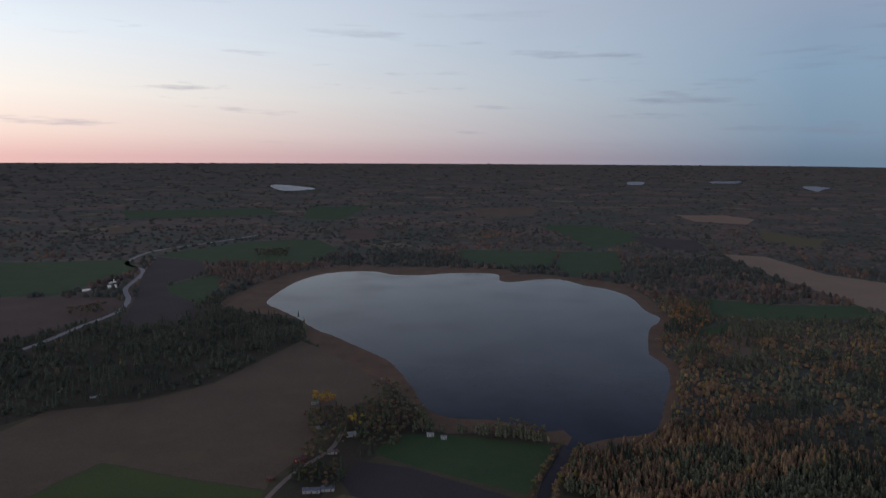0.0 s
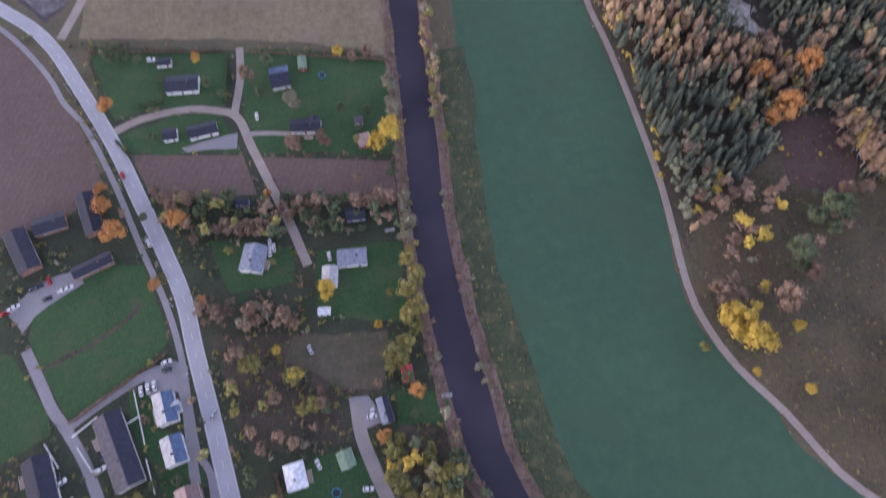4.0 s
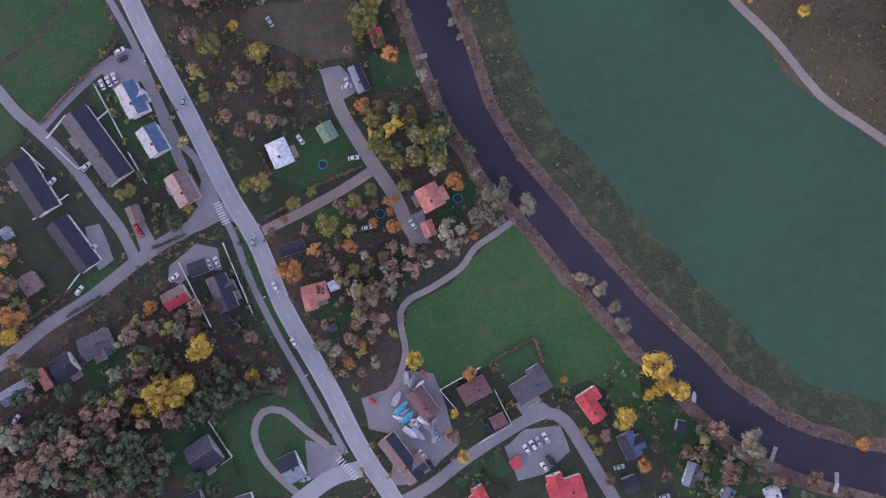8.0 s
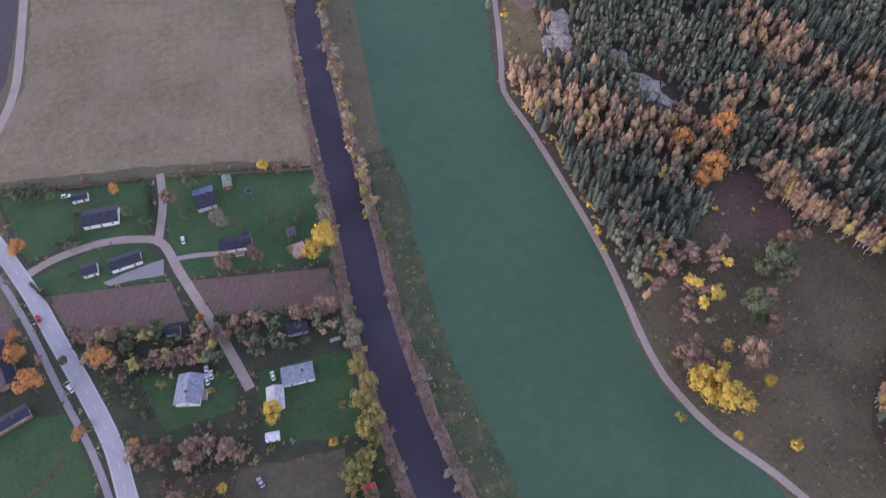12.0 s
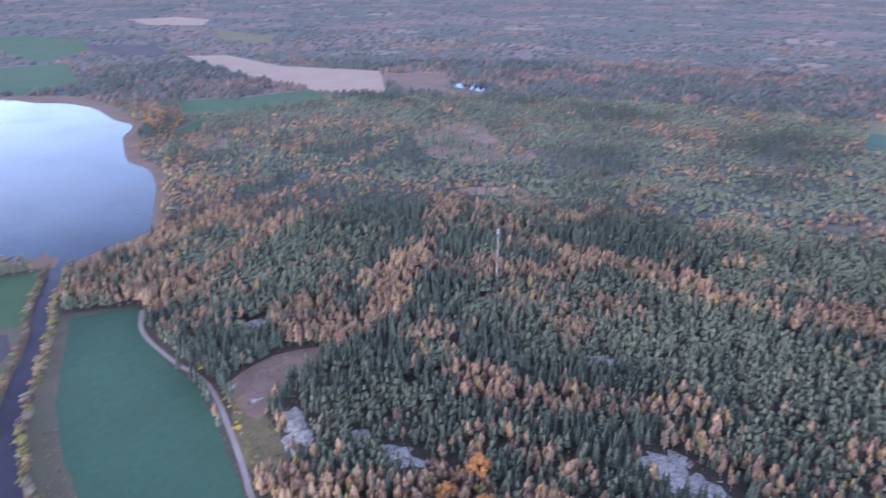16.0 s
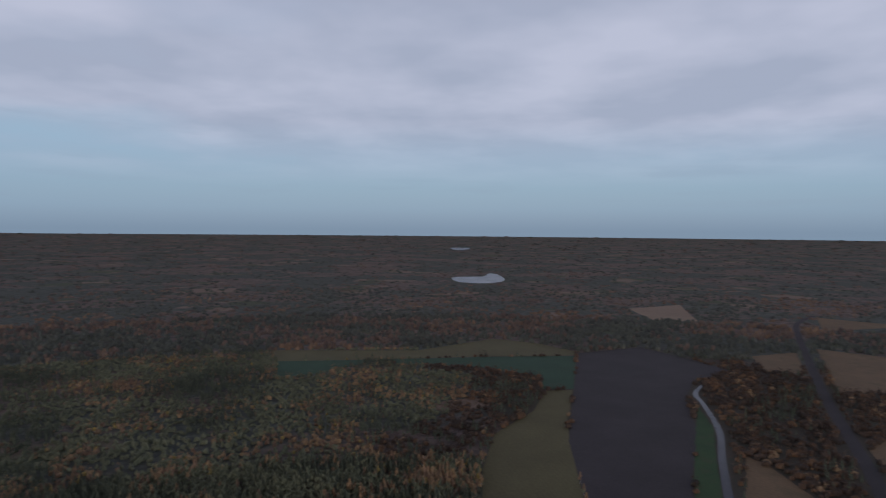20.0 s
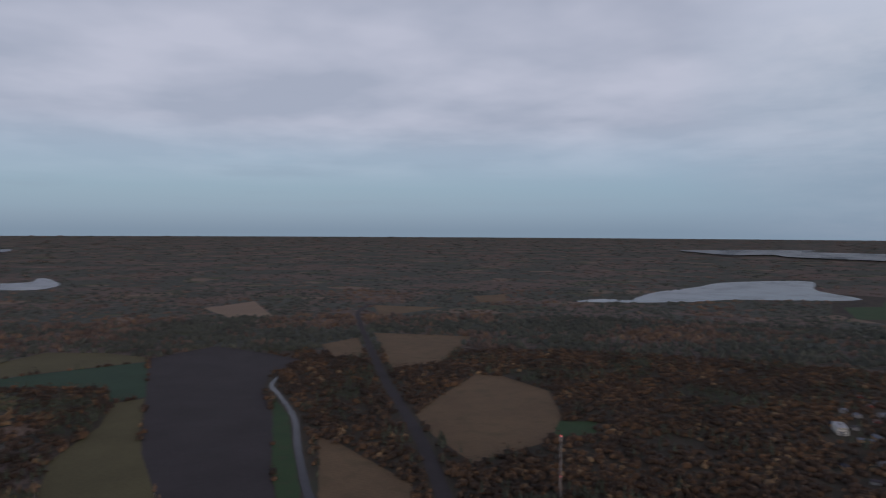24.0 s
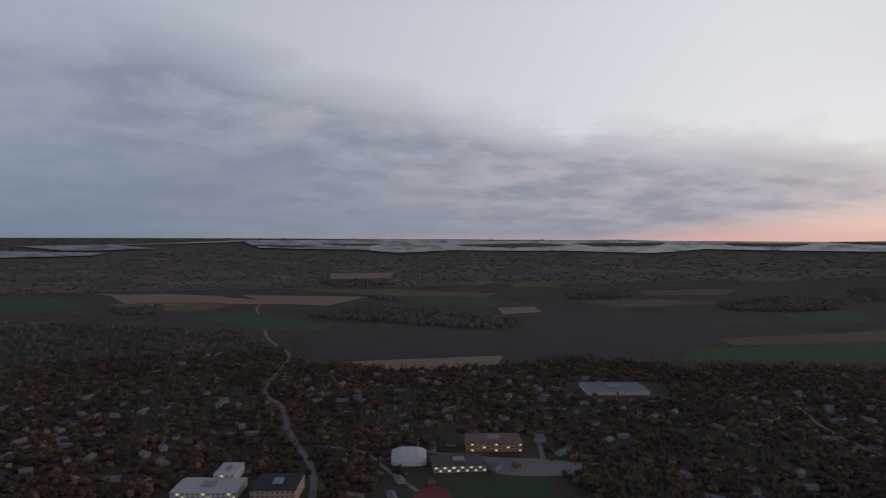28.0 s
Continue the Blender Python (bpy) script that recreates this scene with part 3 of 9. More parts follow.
patch("green_field", [(-395.9, 489.1), (-364.4, 549.7), (-346.5, 596.7), (-329, 628), (-234.7, 595.2), (-161.0, 574.7), (-160.1, 555.0), (-231.1, 529.0), (-228.9, 450.6), (-227.0, 442.8), (-227.5, 375.5), (-245.5, 363.0), (-294.4, 384.9), (-373.2, 486.3)], M["lime"], 0.065, "bright yellow-green grass field", "field", ragged=1.5)
patch("stubble_field", [(-483, 664), (-466, 736), (-461, 762), (-366, 795), (-300, 865), (-230, 1074), (-147, 979), (-81, 860), (-69, 776), (-116, 732), (-132.2, 677.0), (-147.5, 632.6), (-161.5, 595.5), (-161.6, 576.9), (-235.4, 597.6), (-330, 630), (-347.6, 599.1), (-365.5, 551.8), (-398.7, 493.4)], M["stubble"], 0.06, "wide tan-brown stubble field by the lake", "field", ragged=2.0)
patch("ploughed_field", [(-86.6, 636.6), (-35.3, 621.0), (59.0, 562.6), (54.9, 533.0), (34.2, 504.8), (-84.4, 566.8), (-98.1, 595.1)], M["plough"], 0.07, "dark ploughed strip beside the river", "field")
patch("green_field", [(-73.9, 652.6), (-57, 701), (-1, 702), (106.6, 673.8), (98.3, 637.9), (67.6, 570.1), (-29.8, 623.4)], M["grass"], 0.08, "green grass field at the lake's outlet", "field", ragged=1.0)
patch("soil_field", [(-212.5, 305.7), (-185.3, 278.2), (-160.9, 234.2), (-142.2, 188.2), (-162.8, 169.4), (-188.1, 166.9), (-239.8, 173.8), (-264.9, 300.5)], M["soil"], 0.07, "bare brown soil field beside the main road", "field")
patch("soil_strip", [(-131.1, 204.6), (-76.1, 197.2), (-69.7, 173.8), (-119.1, 178.2)], M["soil"], 0.08, "narrow bare brown soil plot", "field")
patch("soil_strip", [(-67.3, 195.1), (-4.9, 184.4), (-2.8, 164.9), (-57.7, 172.2)], M["soil"], 0.08, "narrow bare brown soil plot by the river", "field")
patch("pasture", [(-166.9, 135.7), (-135.4, 145.3), (-121.4, 143.5), (-108.8, 106.6), (-115.6, 97.4), (-149.1, 76.6), (-158.8, 93.3), (-169.3, 114.8)], M["lawn"], 0.08, "mown green field with a worn path across it", "field")
patch("pasture", [(-195.0, 111.8), (-175.6, 108.0), (-157.4, 80.0), (-155.4, 71.6), (-174.2, 61.9), (-199.7, 57.7)], M["lawn"], 0.08, "small green field beside the side street", "field")
patch("park_lawn", [(27.9, -7.1), (37.1, -17.6), (45.6, -31.3), (52.7, -51.9), (56.2, -62.2), (60.7, -68.0), (50.8, -75.2), (37.5, -76.7), (29.2, -77.1), (23.4, -66.3), (6.1, -59.7), (0.8, -62.0), (-18.9, -65.7), (-24.0, -57.3), (-26.4, -42.5), (-22.3, -30.5), (-2.1, -24.7), (6.7, -17.3)], M["parklawn"], 0.08, "wide green park lawn inside a river bend", "lawn", ragged=1.0)
for k, pts in enumerate(([(-155.5, 272.3), (-82.7, 262.6), (-85.7, 227.7), (-118.5, 232.1), (-140.7, 226.3)], [(-75.3, 265.5), (1.6, 247.6), (-1.2, 192.2), (-4.4, 188.7), (-70.6, 197.5), (-75.8, 222.9)], [(-137.2, 215.5), (-112.6, 226.0), (-87.1, 222.6), (-77.5, 199.1), (-129.8, 205.4)], [(-92.2, 151.1), (-53.6, 143.0), (-54.3, 126.0), (-82.0, 124.2)], [(-43.2, 141.6), (-4.2, 139.3), (-6.0, 100.6), (-45.1, 108.5)], [(-49.6, 49.7), (-22.9, 44.5), (-24.7, 27.6), (-50.6, 26.8), (-62.8, 34.3)], [(-13.0, 71.0), (7.1, 67.4), (9.7, 54.1), (-15.3, 56.6)], [(-109.0, -56.1), (-73.7, -47.8), (-69.8, -70.3), (-81.0, -96.4), (-108.0, -90.0)])):
    patch("garden_lawn", pts, M["lawn"], 0.075 + 0.003 * k, "green garden lawn between the houses", "lawn", ragged=2.5)
for k, pts in enumerate(([(51, -85), (64, -85), (65, -92), (81, -97), (85, -107), (75, -114), (61, -109), (59, -101), (50, -100)],
                         [(-124, 84), (-116, 84), (-111, 69), (-102, 66), (-99, 54), (-92, 47), (-96, 42), (-108, 40), (-115, 56), (-121, 64)], [(-84, 16), (-74, 16), (-70, -13), (-70, -32), (-79, -30), (-83, -10)],
                         [(-133, -58), (-120, -54), (-106, -62), (-103, -72), (-104, -84), (-120, -82), (-130, -75)], [(-150, -13), (-139, -20), (-135, -28), (-149, -35), (-156, -28)],
                         [(-154, 9), (-134, 14), (-129, 10), (-148, 3)], [(5, 14), (22, 16), (17, 8), (3, -2), (-3, -1)], [(67, -113), (86, -115), (99, -127), (119, -137), (113, -143), (68, -132)],
                         [(-54, 20), (-38, 14), (-34, 4), (-48, 2)], [(-60, -22), (-48, -20), (-44, -30), (-56, -38)], [(-20, -104), (0, -97), (3, -106), (-14, -110)])):
    patch("garden_lawn", pts, M["lawn"], 0.055 + 0.003 * k, "dark green garden lawn round a house", "lawn", ragged=3.0)
    PAVED.pop()
patch("park_lawn", [(53, -52), (62, -64), (64, -74), (62, -87), (50, -89), (49, -82), (38, -73), (31, -68)], M["parklawn"], 0.077, "green lawn between the park and the river gardens", "lawn", ragged=2.0)
PAVED.pop()
patch("mown_garden", [(6, -62), (25, -55), (27, -66), (12, -71)], M["grass"], 0.093, "brighter mown garden behind a hedge", "lawn")
ribbon("worn_path", [(-166, 98), (-150, 105), (-139, 110), (-126, 119), (-122, 124)], 2.2, M["scrub"], 0.10, "worn muddy strip across the pasture", "path", clear=-1, edge=0.5)
for k, pts in enumerate(([(-90.6, 106.7), (-13.9, 96.4), (-19.0, 69.6), (-37.8, 72.1), (-34.7, 50.8), (-77.9, 54.4)], [(-188.7, -15.6), (-122.6, 11.2), (-78.8, -30.0), (-75.4, -54.6), (-136.1, -88.1), (-217.1, -68.8)], [(-71.0, 10.6), (-19.5, 0.6), (-26.5, -18.8), (-30.1, -63.0), (-48.5, -61.0), (-69.9, -13.2)], [(-15.3, 56.6), (22.9, 51.0), (22.4, 9.3), (30.8, -4.3), (-0.5, -18.0), (-18.3, -13.7), (-17.4, 18.8)])):
    patch("wild_ground", pts, M["scrub"], 0.05 + 0.003 * k, "tangled brown and olive autumn undergrowth", "undergrowth", ragged=4.0)
patch("wild_meadow", [(-55.4, 100.7), (-14.0, 95.9), (-15.2, 83.8), (-20.7, 72.2), (-37.6, 74.5), (-46.6, 83.1), (-60.7, 89.9)], M["wildmeadow"], 0.068, "olive-brown unmown meadow", "field", ragged=3.0)
patch("rough_slope", [(203.3, 172.6), (213.6, 143.4), (241.8, 142.4), (255.6, 110.4), (192.2, 45.0), (203.3, 7.9), (180.8, -8.7), (169.9, 3.2), (158.6, 15.1), (146.0, 32.0), (135.7, 48.2), (131.3, 59.5), (124.6, 87.3), (127.1, 122.9), (138.9, 134.9)], M["slope"], 0.05, "brown overgrown clearing at the forest edge", "clearing", soft=10.0)
patch("clearing", [(194.1, 179.2), (218.0, 180.3), (222.4, 151.8), (207.0, 138.3), (185.2, 148.2)], M["heath"], 0.09, "reddish bare clearing among birches", "clearing", soft=8.0)
patch("clearing", [(156.8, 391.4), (198.4, 401.9), (232.8, 384.7), (196.9, 371.4), (169.5, 352.6), (150.6, 339.6), (148.7, 363.0)], M["paleheath"], 0.095, "reddish heather clearing on the slope", "clearing", soft=8.0)
patch("clearing", [(152.7, 376.9), (156.8, 343.9), (145.4, 295.6), (125.4, 293.5), (129.8, 329.2)], M["slopegrass"], 0.085, "yellowish grassy slope above the wheat field", "clearing", soft=8.0)
patch("clearing", [(709, 864), (800, 900), (874, 890), (850, 836), (780, 732), (700, 660), (644, 720)], M["paleheath"], 0.3, "pale felled clearing on the hill", "clearing", soft=14.0)
patch("clearing", [(758, 688), (786, 670), (740, 629), (714, 646)], M["paleheath"], 0.3, "small pale clearing among pines", "clearing", soft=10.0)
patch("clearing", [(579, 612), (636, 562), (631, 538), (568, 580)], M["paleheath"], 0.3, "small pale clearing among pines", "clearing", soft=10.0)
patch("clearing", [(372, 372), (410, 362), (403, 344), (374, 356)], M["paleheath"], 0.1, "pale clearing at the foot of the mast", "clearing", soft=6.0)
patch("clearing", [(1021, 58), (1064, -18), (1002, -19), (980, 48)], M["paleheath"], 0.3, "pale rocky clearing in the copse", "clearing", soft=10.0)
THIN = [OPEN.pop() for _ in range(5)]      # a few trees stand on these
ROCKS = ([(170.1, 340.9), (177.1, 333.7), (166.8, 297.4), (154.6, 290.9), (149.8, 306.0)], [(186.6, 294.0), (194.7, 286.7), (190.3, 273.0), (181.0, 277.7)], [(190.3, 269.9), (202.7, 263.7), (207.2, 235.2), (195.5, 235.6), (187.8, 253.4)], [(299.7, 169.8), (318.4, 147.7), (313.8, 117.4), (302.0, 106.5), (287.9, 124.0), (285.4, 149.8)], [(200.0, 462.0), (223.8, 457.9), (213.1, 441.4), (196.0, 447.8)], [(357.6, 258.4), (375.8, 245.4), (380.0, 221.1), (361.6, 237.5)], [(151.7, 389.8), (158.9, 386.1), (154.1, 380.2)], [(157.3, 365.0), (164.0, 359.2), (155.9, 355.5)])
for k, pts in enumerate(ROCKS):
    rock(pts, k)
patch("field_margin", [(-387.7, 476.7), (-516, 672), (-470, 743), (-368, 801), (-302, 870), (-232, 1081), (-73, 860), (-66, 757), (-112, 707), (-145.5, 622.1), (-157.1, 552.8), (-157.8, 541.6), (-152.0, 472.8), (-154.2, 348.6), (-178.5, 291.4), (-222.3, 334.1), (-299.4, 379.6)], M["rough"], 0.04, "rough grass margins between the fields", "grass")
patch("southern_plain", [(1491, -2663), (491, -2919), (-644, -3053), (-1552, -3010), (-2495, -2837), (-1062, -1201), (-582, -1275), (-407, -1362), (-253, -1281), (86, -1338), (308, -1765), (1208, -2159)], M["plainsoil"], 0.04, "dark bare fields of the southern plain", "field", cell=90)
HAMLET = [(-192.5, 539.0), (-176.1, 569.8), (-152.3, 628.9), (-156, 709), (-179, 800), (-162, 864), (-73, 860), (-27, 737), (-54.3, 661.7), (-86.9, 639.3), (-92.8, 594.8), (-77.5, 549.2), (-72.7, 462.6), (-132.6, 462.9), (-174.6, 491.9)]
OPEN.append(np.array(HAMLET))
# lake country to the north
LAKE = [(-360, 1368), (-359, 1501), (-345, 1615), (-308, 1705), (-246, 1752), (-175, 1749), (-129, 1705), (-60, 1702), (9, 1732), (95, 1737), (132, 1710), (131, 1623), (167, 1614), (225, 1649), (280, 1647), (319, 1571), (362, 1527), (389, 1436), (384, 1308), (393, 1254), (378, 1209), (346, 1155), (302, 1004), (307, 982), (308, 939), (289, 867), (261, 801), (234, 734), (213, 706), (172, 693), (142.9, 679.9), (127.9, 657.9), (118.5, 665.7), (130, 696), (124, 716), (99, 709), (76, 729), (51, 744), (12, 746), (-14, 762), (-28, 789), (-43, 845), (-61, 905), (-80, 959), (-108, 1004), (-148, 1057), (-181, 1103), (-221, 1149), (-271, 1234), (-314, 1296)]
patch("reed_bed", [(-447, 1351), (-426, 1577), (-381, 1725), (-285, 1834), (-167, 1828), (142, 1796), (179, 1724), (235, 1722), (312, 1677), (394, 1611), (426, 1459), (415, 1312), (406, 1226), (362, 1135), (325, 1012), (328, 952), (292, 843), (265, 780), (238, 722), (215, 686), (151.4, 656.9), (127.9, 642.1), (114.5, 648.4), (119.3, 677.9), (96.2, 686.7), (67, 702), (36, 707), (-1, 705), (-17, 719), (-34, 774), (-73, 860), (-106, 900), (-145, 965), (-187, 1023), (-225, 1094), (-256, 1212), (-314, 1249)], M["reed"], 0.10, "rust-brown reed bed round the lake shore", "reeds", soft=15.0, ragged=3.0)
patch("lake", LAKE, M["lake"], 0.16, "still lake that mirrors the evening sky", "lake", soft=12.0, ragged=2.0)
OLDROAD = [(-643, 1001), (-632, 1072), (-627, 1168), (-617, 1272), (-646, 1386), (-705, 1504), (-741, 1655), (-778, 1760), (-875, 1889), (-894, 2122), (-790, 2314), (-666, 2542)]
FIELDS = (
    ("grass", "green field beyond the country road", [(-1256, 1868), (-1095, 1890), (-897, 1939), (-792, 1777), (-798, 1681), (-812, 1432), (-960, 1401)]),
    ("soil", "brown soil field beside the country road", [(-960, 1401), (-683, 1410), (-627, 1319), (-627, 1228), (-669, 1107), (-719, 1019)]),
    ("plough", "dark ploughed field inside the road's bend", [(-754, 1710), (-837, 1998), (-675, 1909), (-601, 1727), (-634, 1546), (-581, 1450), (-505, 1364), (-452, 1221), (-560, 1165), (-648, 1425)]),
    ("grass", "green field by the reeds", [(-630, 1545), (-588, 1686), (-535, 1646), (-496, 1476), (-491, 1353), (-587, 1451)]),
    ("grass", "long green field before the woods", [(-839, 2087), (-659, 2365), (-447, 2430), (-334, 2174), (-383, 1886), (-656, 1898), (-833, 2009)]),
    ("grass", "far green field among woods", [(-1431, 3076), (-844, 3275), (-735, 3124), (-1001, 2975), (-1321, 2874)]),
    ("grass", "far green field among woods", [(-653, 3342), (-374, 3409), (-445, 2965), (-615, 3005)]),
    ("grass", "green field on the lake's far side", [(386, 2848), (615, 2843), (730, 2588), (711, 2445), (482, 2214), (439, 2613)]),
    ("grass", "green shore field", [(49, 2182), (366, 2167), (283, 1855), (145, 1833), (44, 1990)]),
    ("grass", "green shore field", [(363, 2154), (541, 2159), (462, 1772), (314, 1685), (296, 1835)]),
    ("grass", "green field between copses", [(546, 1417), (604, 1397), (662, 1365), (834, 1358), (797, 1255), (640, 1224), (494, 1259)]),
    ("tan", "pale harvested field on the plain", [(847, 2118), (959, 2051), (967, 1740), (1125, 1499), (934, 1230), (826, 1304), (828, 1479), (817, 1704)]),
    ("tan", "pale tan field far off", [(1029, 3089), (1233, 3066), (1316, 2937), (1223, 2802), (1054, 2909)]),
    ("olive", "olive field far off", [(1212, 2670), (1309, 2389), (1198, 2212), (1116, 2403)]),
    ("soil", "brown field with farm buildings", [(-403, 2659), (-284, 2734), (-239, 2468), (-330, 2414)]),
    ("plough", "dark field far off", [(674, 2535), (886, 2429), (830, 2168), (705, 2228)]),
    ("stubble", "far pale field", [(-1288, 2615), (-1201, 2692), (-1154, 2534), (-1206, 2479)]),
    ("stubble", "far pale field", [(134, 3373), (457, 3385), (397, 3121), (170, 3071)]),
    ("grass", "green glade by the shore wood", [(437, 1159), (508, 1212), (466, 1130), (414, 1121)]),
    # east
    ("olive", "pale olive field behind the copse", [(1446, 431), (1472, 122), (1651, -48), (1584, -151), (1493, -217), (1443, -212), (1413, -19), (1364, 187), (1326, 385)]),
    ("wheat", "teal-green field behind the copse", [(1326, 385), (1358, 187), (1407, -19), (1437, -212), (1133, -165), (1129, -114), (1229, -119), (1301, -18), (1336, 194), (1218, 280), (1172, 340)]),
    ("olive", "olive grass field beside ploughed land", [(1116, -118), (1125, -163), (926, -128), (781, -117), (642.5, -108.9), (548.6, -103.6), (558.8, -11.4), (735, -13), (870, -29), (991, -89)]),
    ("plough", "wide dark ploughed field", [(1471, -220), (1558, -371), (1403, -445), (1306, -478), (1205, -381), (1076, -329), (910, -295), (712, -228), (631.7, -208.8), (539.9, -182.4), (548.3, -105.9), (642.4, -110.0), (848, -120)]),
    ("grass", "green bank along the stream", [(1037, -335), (922, -320), (765, -272), (646.0, -238.0), (538.3, -196.4), (539.8, -183.4), (631.6, -209.9), (712, -230)]),
    ("gold", "brown field beside the railway", [(804, -317), (781, -329), (667, -337), (606.2, -341.8), (537.1, -304.4), (546.5, -218.9)]),
    ("gold", "large brown stubble field", [(887, -526), (1021, -701), (980, -730), (852, -727), (727, -646), (644, -554), (626, -429), (747, -446), (837, -474)]),
    ("gold", "brown field behind the railway", [(1569, -761), (1396, -939), (1151, -711), (1138, -592)]),
    ("tan", "pale field in the woods", [(2330, -511), (2447, -714), (2015, -643), (2051, -521)]),
    ("gold", "small brown field in the woods", [(1463, -579), (1523, -696), (1294, -609), (1300, -539)]),
    ("gold", "brown field in the woods", [(2145, -1036), (1973, -1209), (1854, -914)]),
    ("grass", "green meadow in the woods", [(719, -607), (681, -666), (634, -621), (657, -565)]),
    ("gold", "far field in the woods", [(2206, -1486), (2193, -1631), (2024, -1506), (2037, -1396)]),
    ("grass", "green field by the far lake", [(1272, -2342), (1107, -2619), (906, -2487), (953, -2260), (1099, -2103)]),
    ("tan", "tan field by the far lake", [(944, -2707), (735, -2746), (523, -2684), (610, -2288), (755, -2379)]),
    # south
    ("grass", "green field on the southern plain", [(1255, -2568), (963, -2587), (912, -2359), (1104, -2261)]),
    ("tan", "long tan field on the southern plain", [(997, -2732), (530, -2665), (182, -2451), (429, -2444), (767, -2577)]),
    ("olive", "olive field on the southern plain", [(851, -2434), (672, -2513), (426, -2428), (514, -2245), (713, -2283)]),
    ("tan", "tan field beside the road", [(457, -2718), (-14, -2654), (121, -2398), (317, -2457)]),
    ("olive", "olive field on the southern plain", [(335, -2940), (-132, -2893), (-531, -2731), (-460, -2589), (-15, -2727)]),
    ("tan", "tan field far off", [(164, -3469), (-159, -3510), (-123, -3298), (153, -3260)]),
    ("grass", "green field on the southern plain", [(-101, -2686), (-496, -2550), (-448, -2296), (-228, -2395)]),
    ("grass", "green field beside the road", [(513, -2101), (333, -2189), (79, -1907), (88, -1788), (230, -1798)]),
    ("plough", "wide dark ploughed field on the plain", [(135, -1751), (-239, -1849), (-395, -1600), (-304, -1423), (89, -1391)]),
    ("tan", "pale strip along the village edge", [(44, -1357), (-287, -1398), (-257, -1303), (-62, -1265)]),
    ("plough", "wide dark ploughed field on the plain", [(-553, -2176), (-1024, -1914), (-929, -1651), (-625, -1370), (-365, -1379), (-301, -1410), (-402, -1600), (-458, -1929)]),
    ("olive", "olive stubble strip on the plain", [(-848, -1583), (-1469, -1703), (-1298, -1504), (-836, -1483)]),
    ("grass", "green field on the southern plain", [(-1311, -2064), (-1622, -2117), (-1470, -1827), (-1243, -1848)]),
    ("grass", "dull green field before the woods", [(-724, -1446), (-1285, -1488), (-1072, -1240), (-620, -1308)]),
    ("tan", "small pale field", [(-448, -2296), (-579, -2319), (-567, -2160), (-429, -2108)]),
    ("stubble", "far brown field", [(-1319, -3533), (-1719, -3337), (-1618, -3197), (-1313, -3360)]),
    ("olive", "far olive field", [(-652, -3092), (-917, -3098), (-842, -2928), (-643, -2932)]),
    ("stubble", "far brown field", [(-1125, -2750), (-1551, -2721), (-1389, -2557), (-1090, -2608)]),
    ("olive", "far olive field", [(-1738, -3100), (-1994, -2972), (-1865, -2859), (-1674, -2937)]),
    ("stubble", "brown strip on the plain", [(-770, -2454), (-1084, -2486), (-1284, -2324), (-867, -2262)]),
    ("stubble", "far field at the coast", [(1019, -3179), (854, -3278), (837, -3124), (956, -3055)]),
)
for k, (mat, label, pts) in enumerate(FIELDS):
    patch("field", pts, M[mat], (0.2 if math.hypot(*pts[0]) > 1000 else 0.09) + 0.006 * k, label, "field", ragged=2.0 if len(pts) < 9 else 0.0)
for label, pts in (
    ("pale flood water on a field", [(-800, 1587), (-787, 1628), (-760, 1641), (-758, 1592), (-771, 1565)]),
    ("pale flood water on a field", [(-774, 1539), (-755, 1551), (-739, 1570), (-728, 1518), (-747, 1506)]),
    ("pale flood water on a field", [(-804, 1484), (-787, 1508), (-777, 1526), (-772, 1489), (-783, 1465)]),
    ("small far lake among woods", [(-997, 3984), (-931, 4030), (-739, 3952), (-753, 3897), (-891, 3843)]),
    ("small far lake among woods", [(1926, 3755), (1999, 3761), (2042, 3675), (1992, 3659), (1933, 3611)]),
    ("thin gleam of a far lake", [(1087, 4140), (1178, 4137), (1155, 4051), (1077, 4051)]),
    ("thin gleam of a far lake", [(1544, 4054), (1699, 4021), (1668, 3959), (1541, 4000)]),
    ("small forest lake", [(3242, 114), (3303, 69), (3323, -37), (3425, -60), (3404, -104), (3199, -134), (3082, -60), (3104, 65)]),
    ("thin gleam of a far lake", [(4398, 164), (4405, 42), (4313, 75), (4310, 127)]),
    ("narrow pond in the reeds", [(1157, 1268), (1143, 1208), (1158, 1118), (1113, 1091), (1103, 1184)]),
    ("long lake behind the woods", [(1886, -1700), (1887, -1850), (1807, -1906), (1858, -2009), (1923, -2183), (1931, -2419), (1947, -2652), (1747, -2930), (1578, -2707), (1342, -2586), (1468, -2380), (1606, -2228), (1646, -2065), (1750, -1863)]),
):
    patch("far_lake", pts, M["lake"], 0.25, label, "lake", soft=20.0)
patch("far_reeds", [(1065, 1429), (1176, 1416), (1185, 1289), (1074, 1188), (1108, 1070), (1012, 1154), (1003, 1283)], M["reed"], 0.12, "brown reed swamp beside a pond", "reeds", soft=20.0)
patch("sea", [(1934, -4119), (767, -4727), (1251, -4660), (-217, -4856), (-1742, -4569), (-3076, -3803), (-3519, -3397), (-3290, -3175), (-2461, -3779), (-2075, -4034), (-1734, -3991), (-1245, -4221), (-551, -4354), (-191, -4256), (16, -4398), (644, -4415), (786, -4650), (1487, -4333), (1212, -4277), (1625, -4041)], M["sea"], 5.0, "pale sea with low islands at the horizon", "sea", cell=70)
patch("sea_bay", [(2546, -3644), (1922, -3929), (1417, -4041), (1461, -3919), (1818, -3717), (2243, -3560)], M["sea"], 5.2, "pale sea bay", "sea", cell=70)
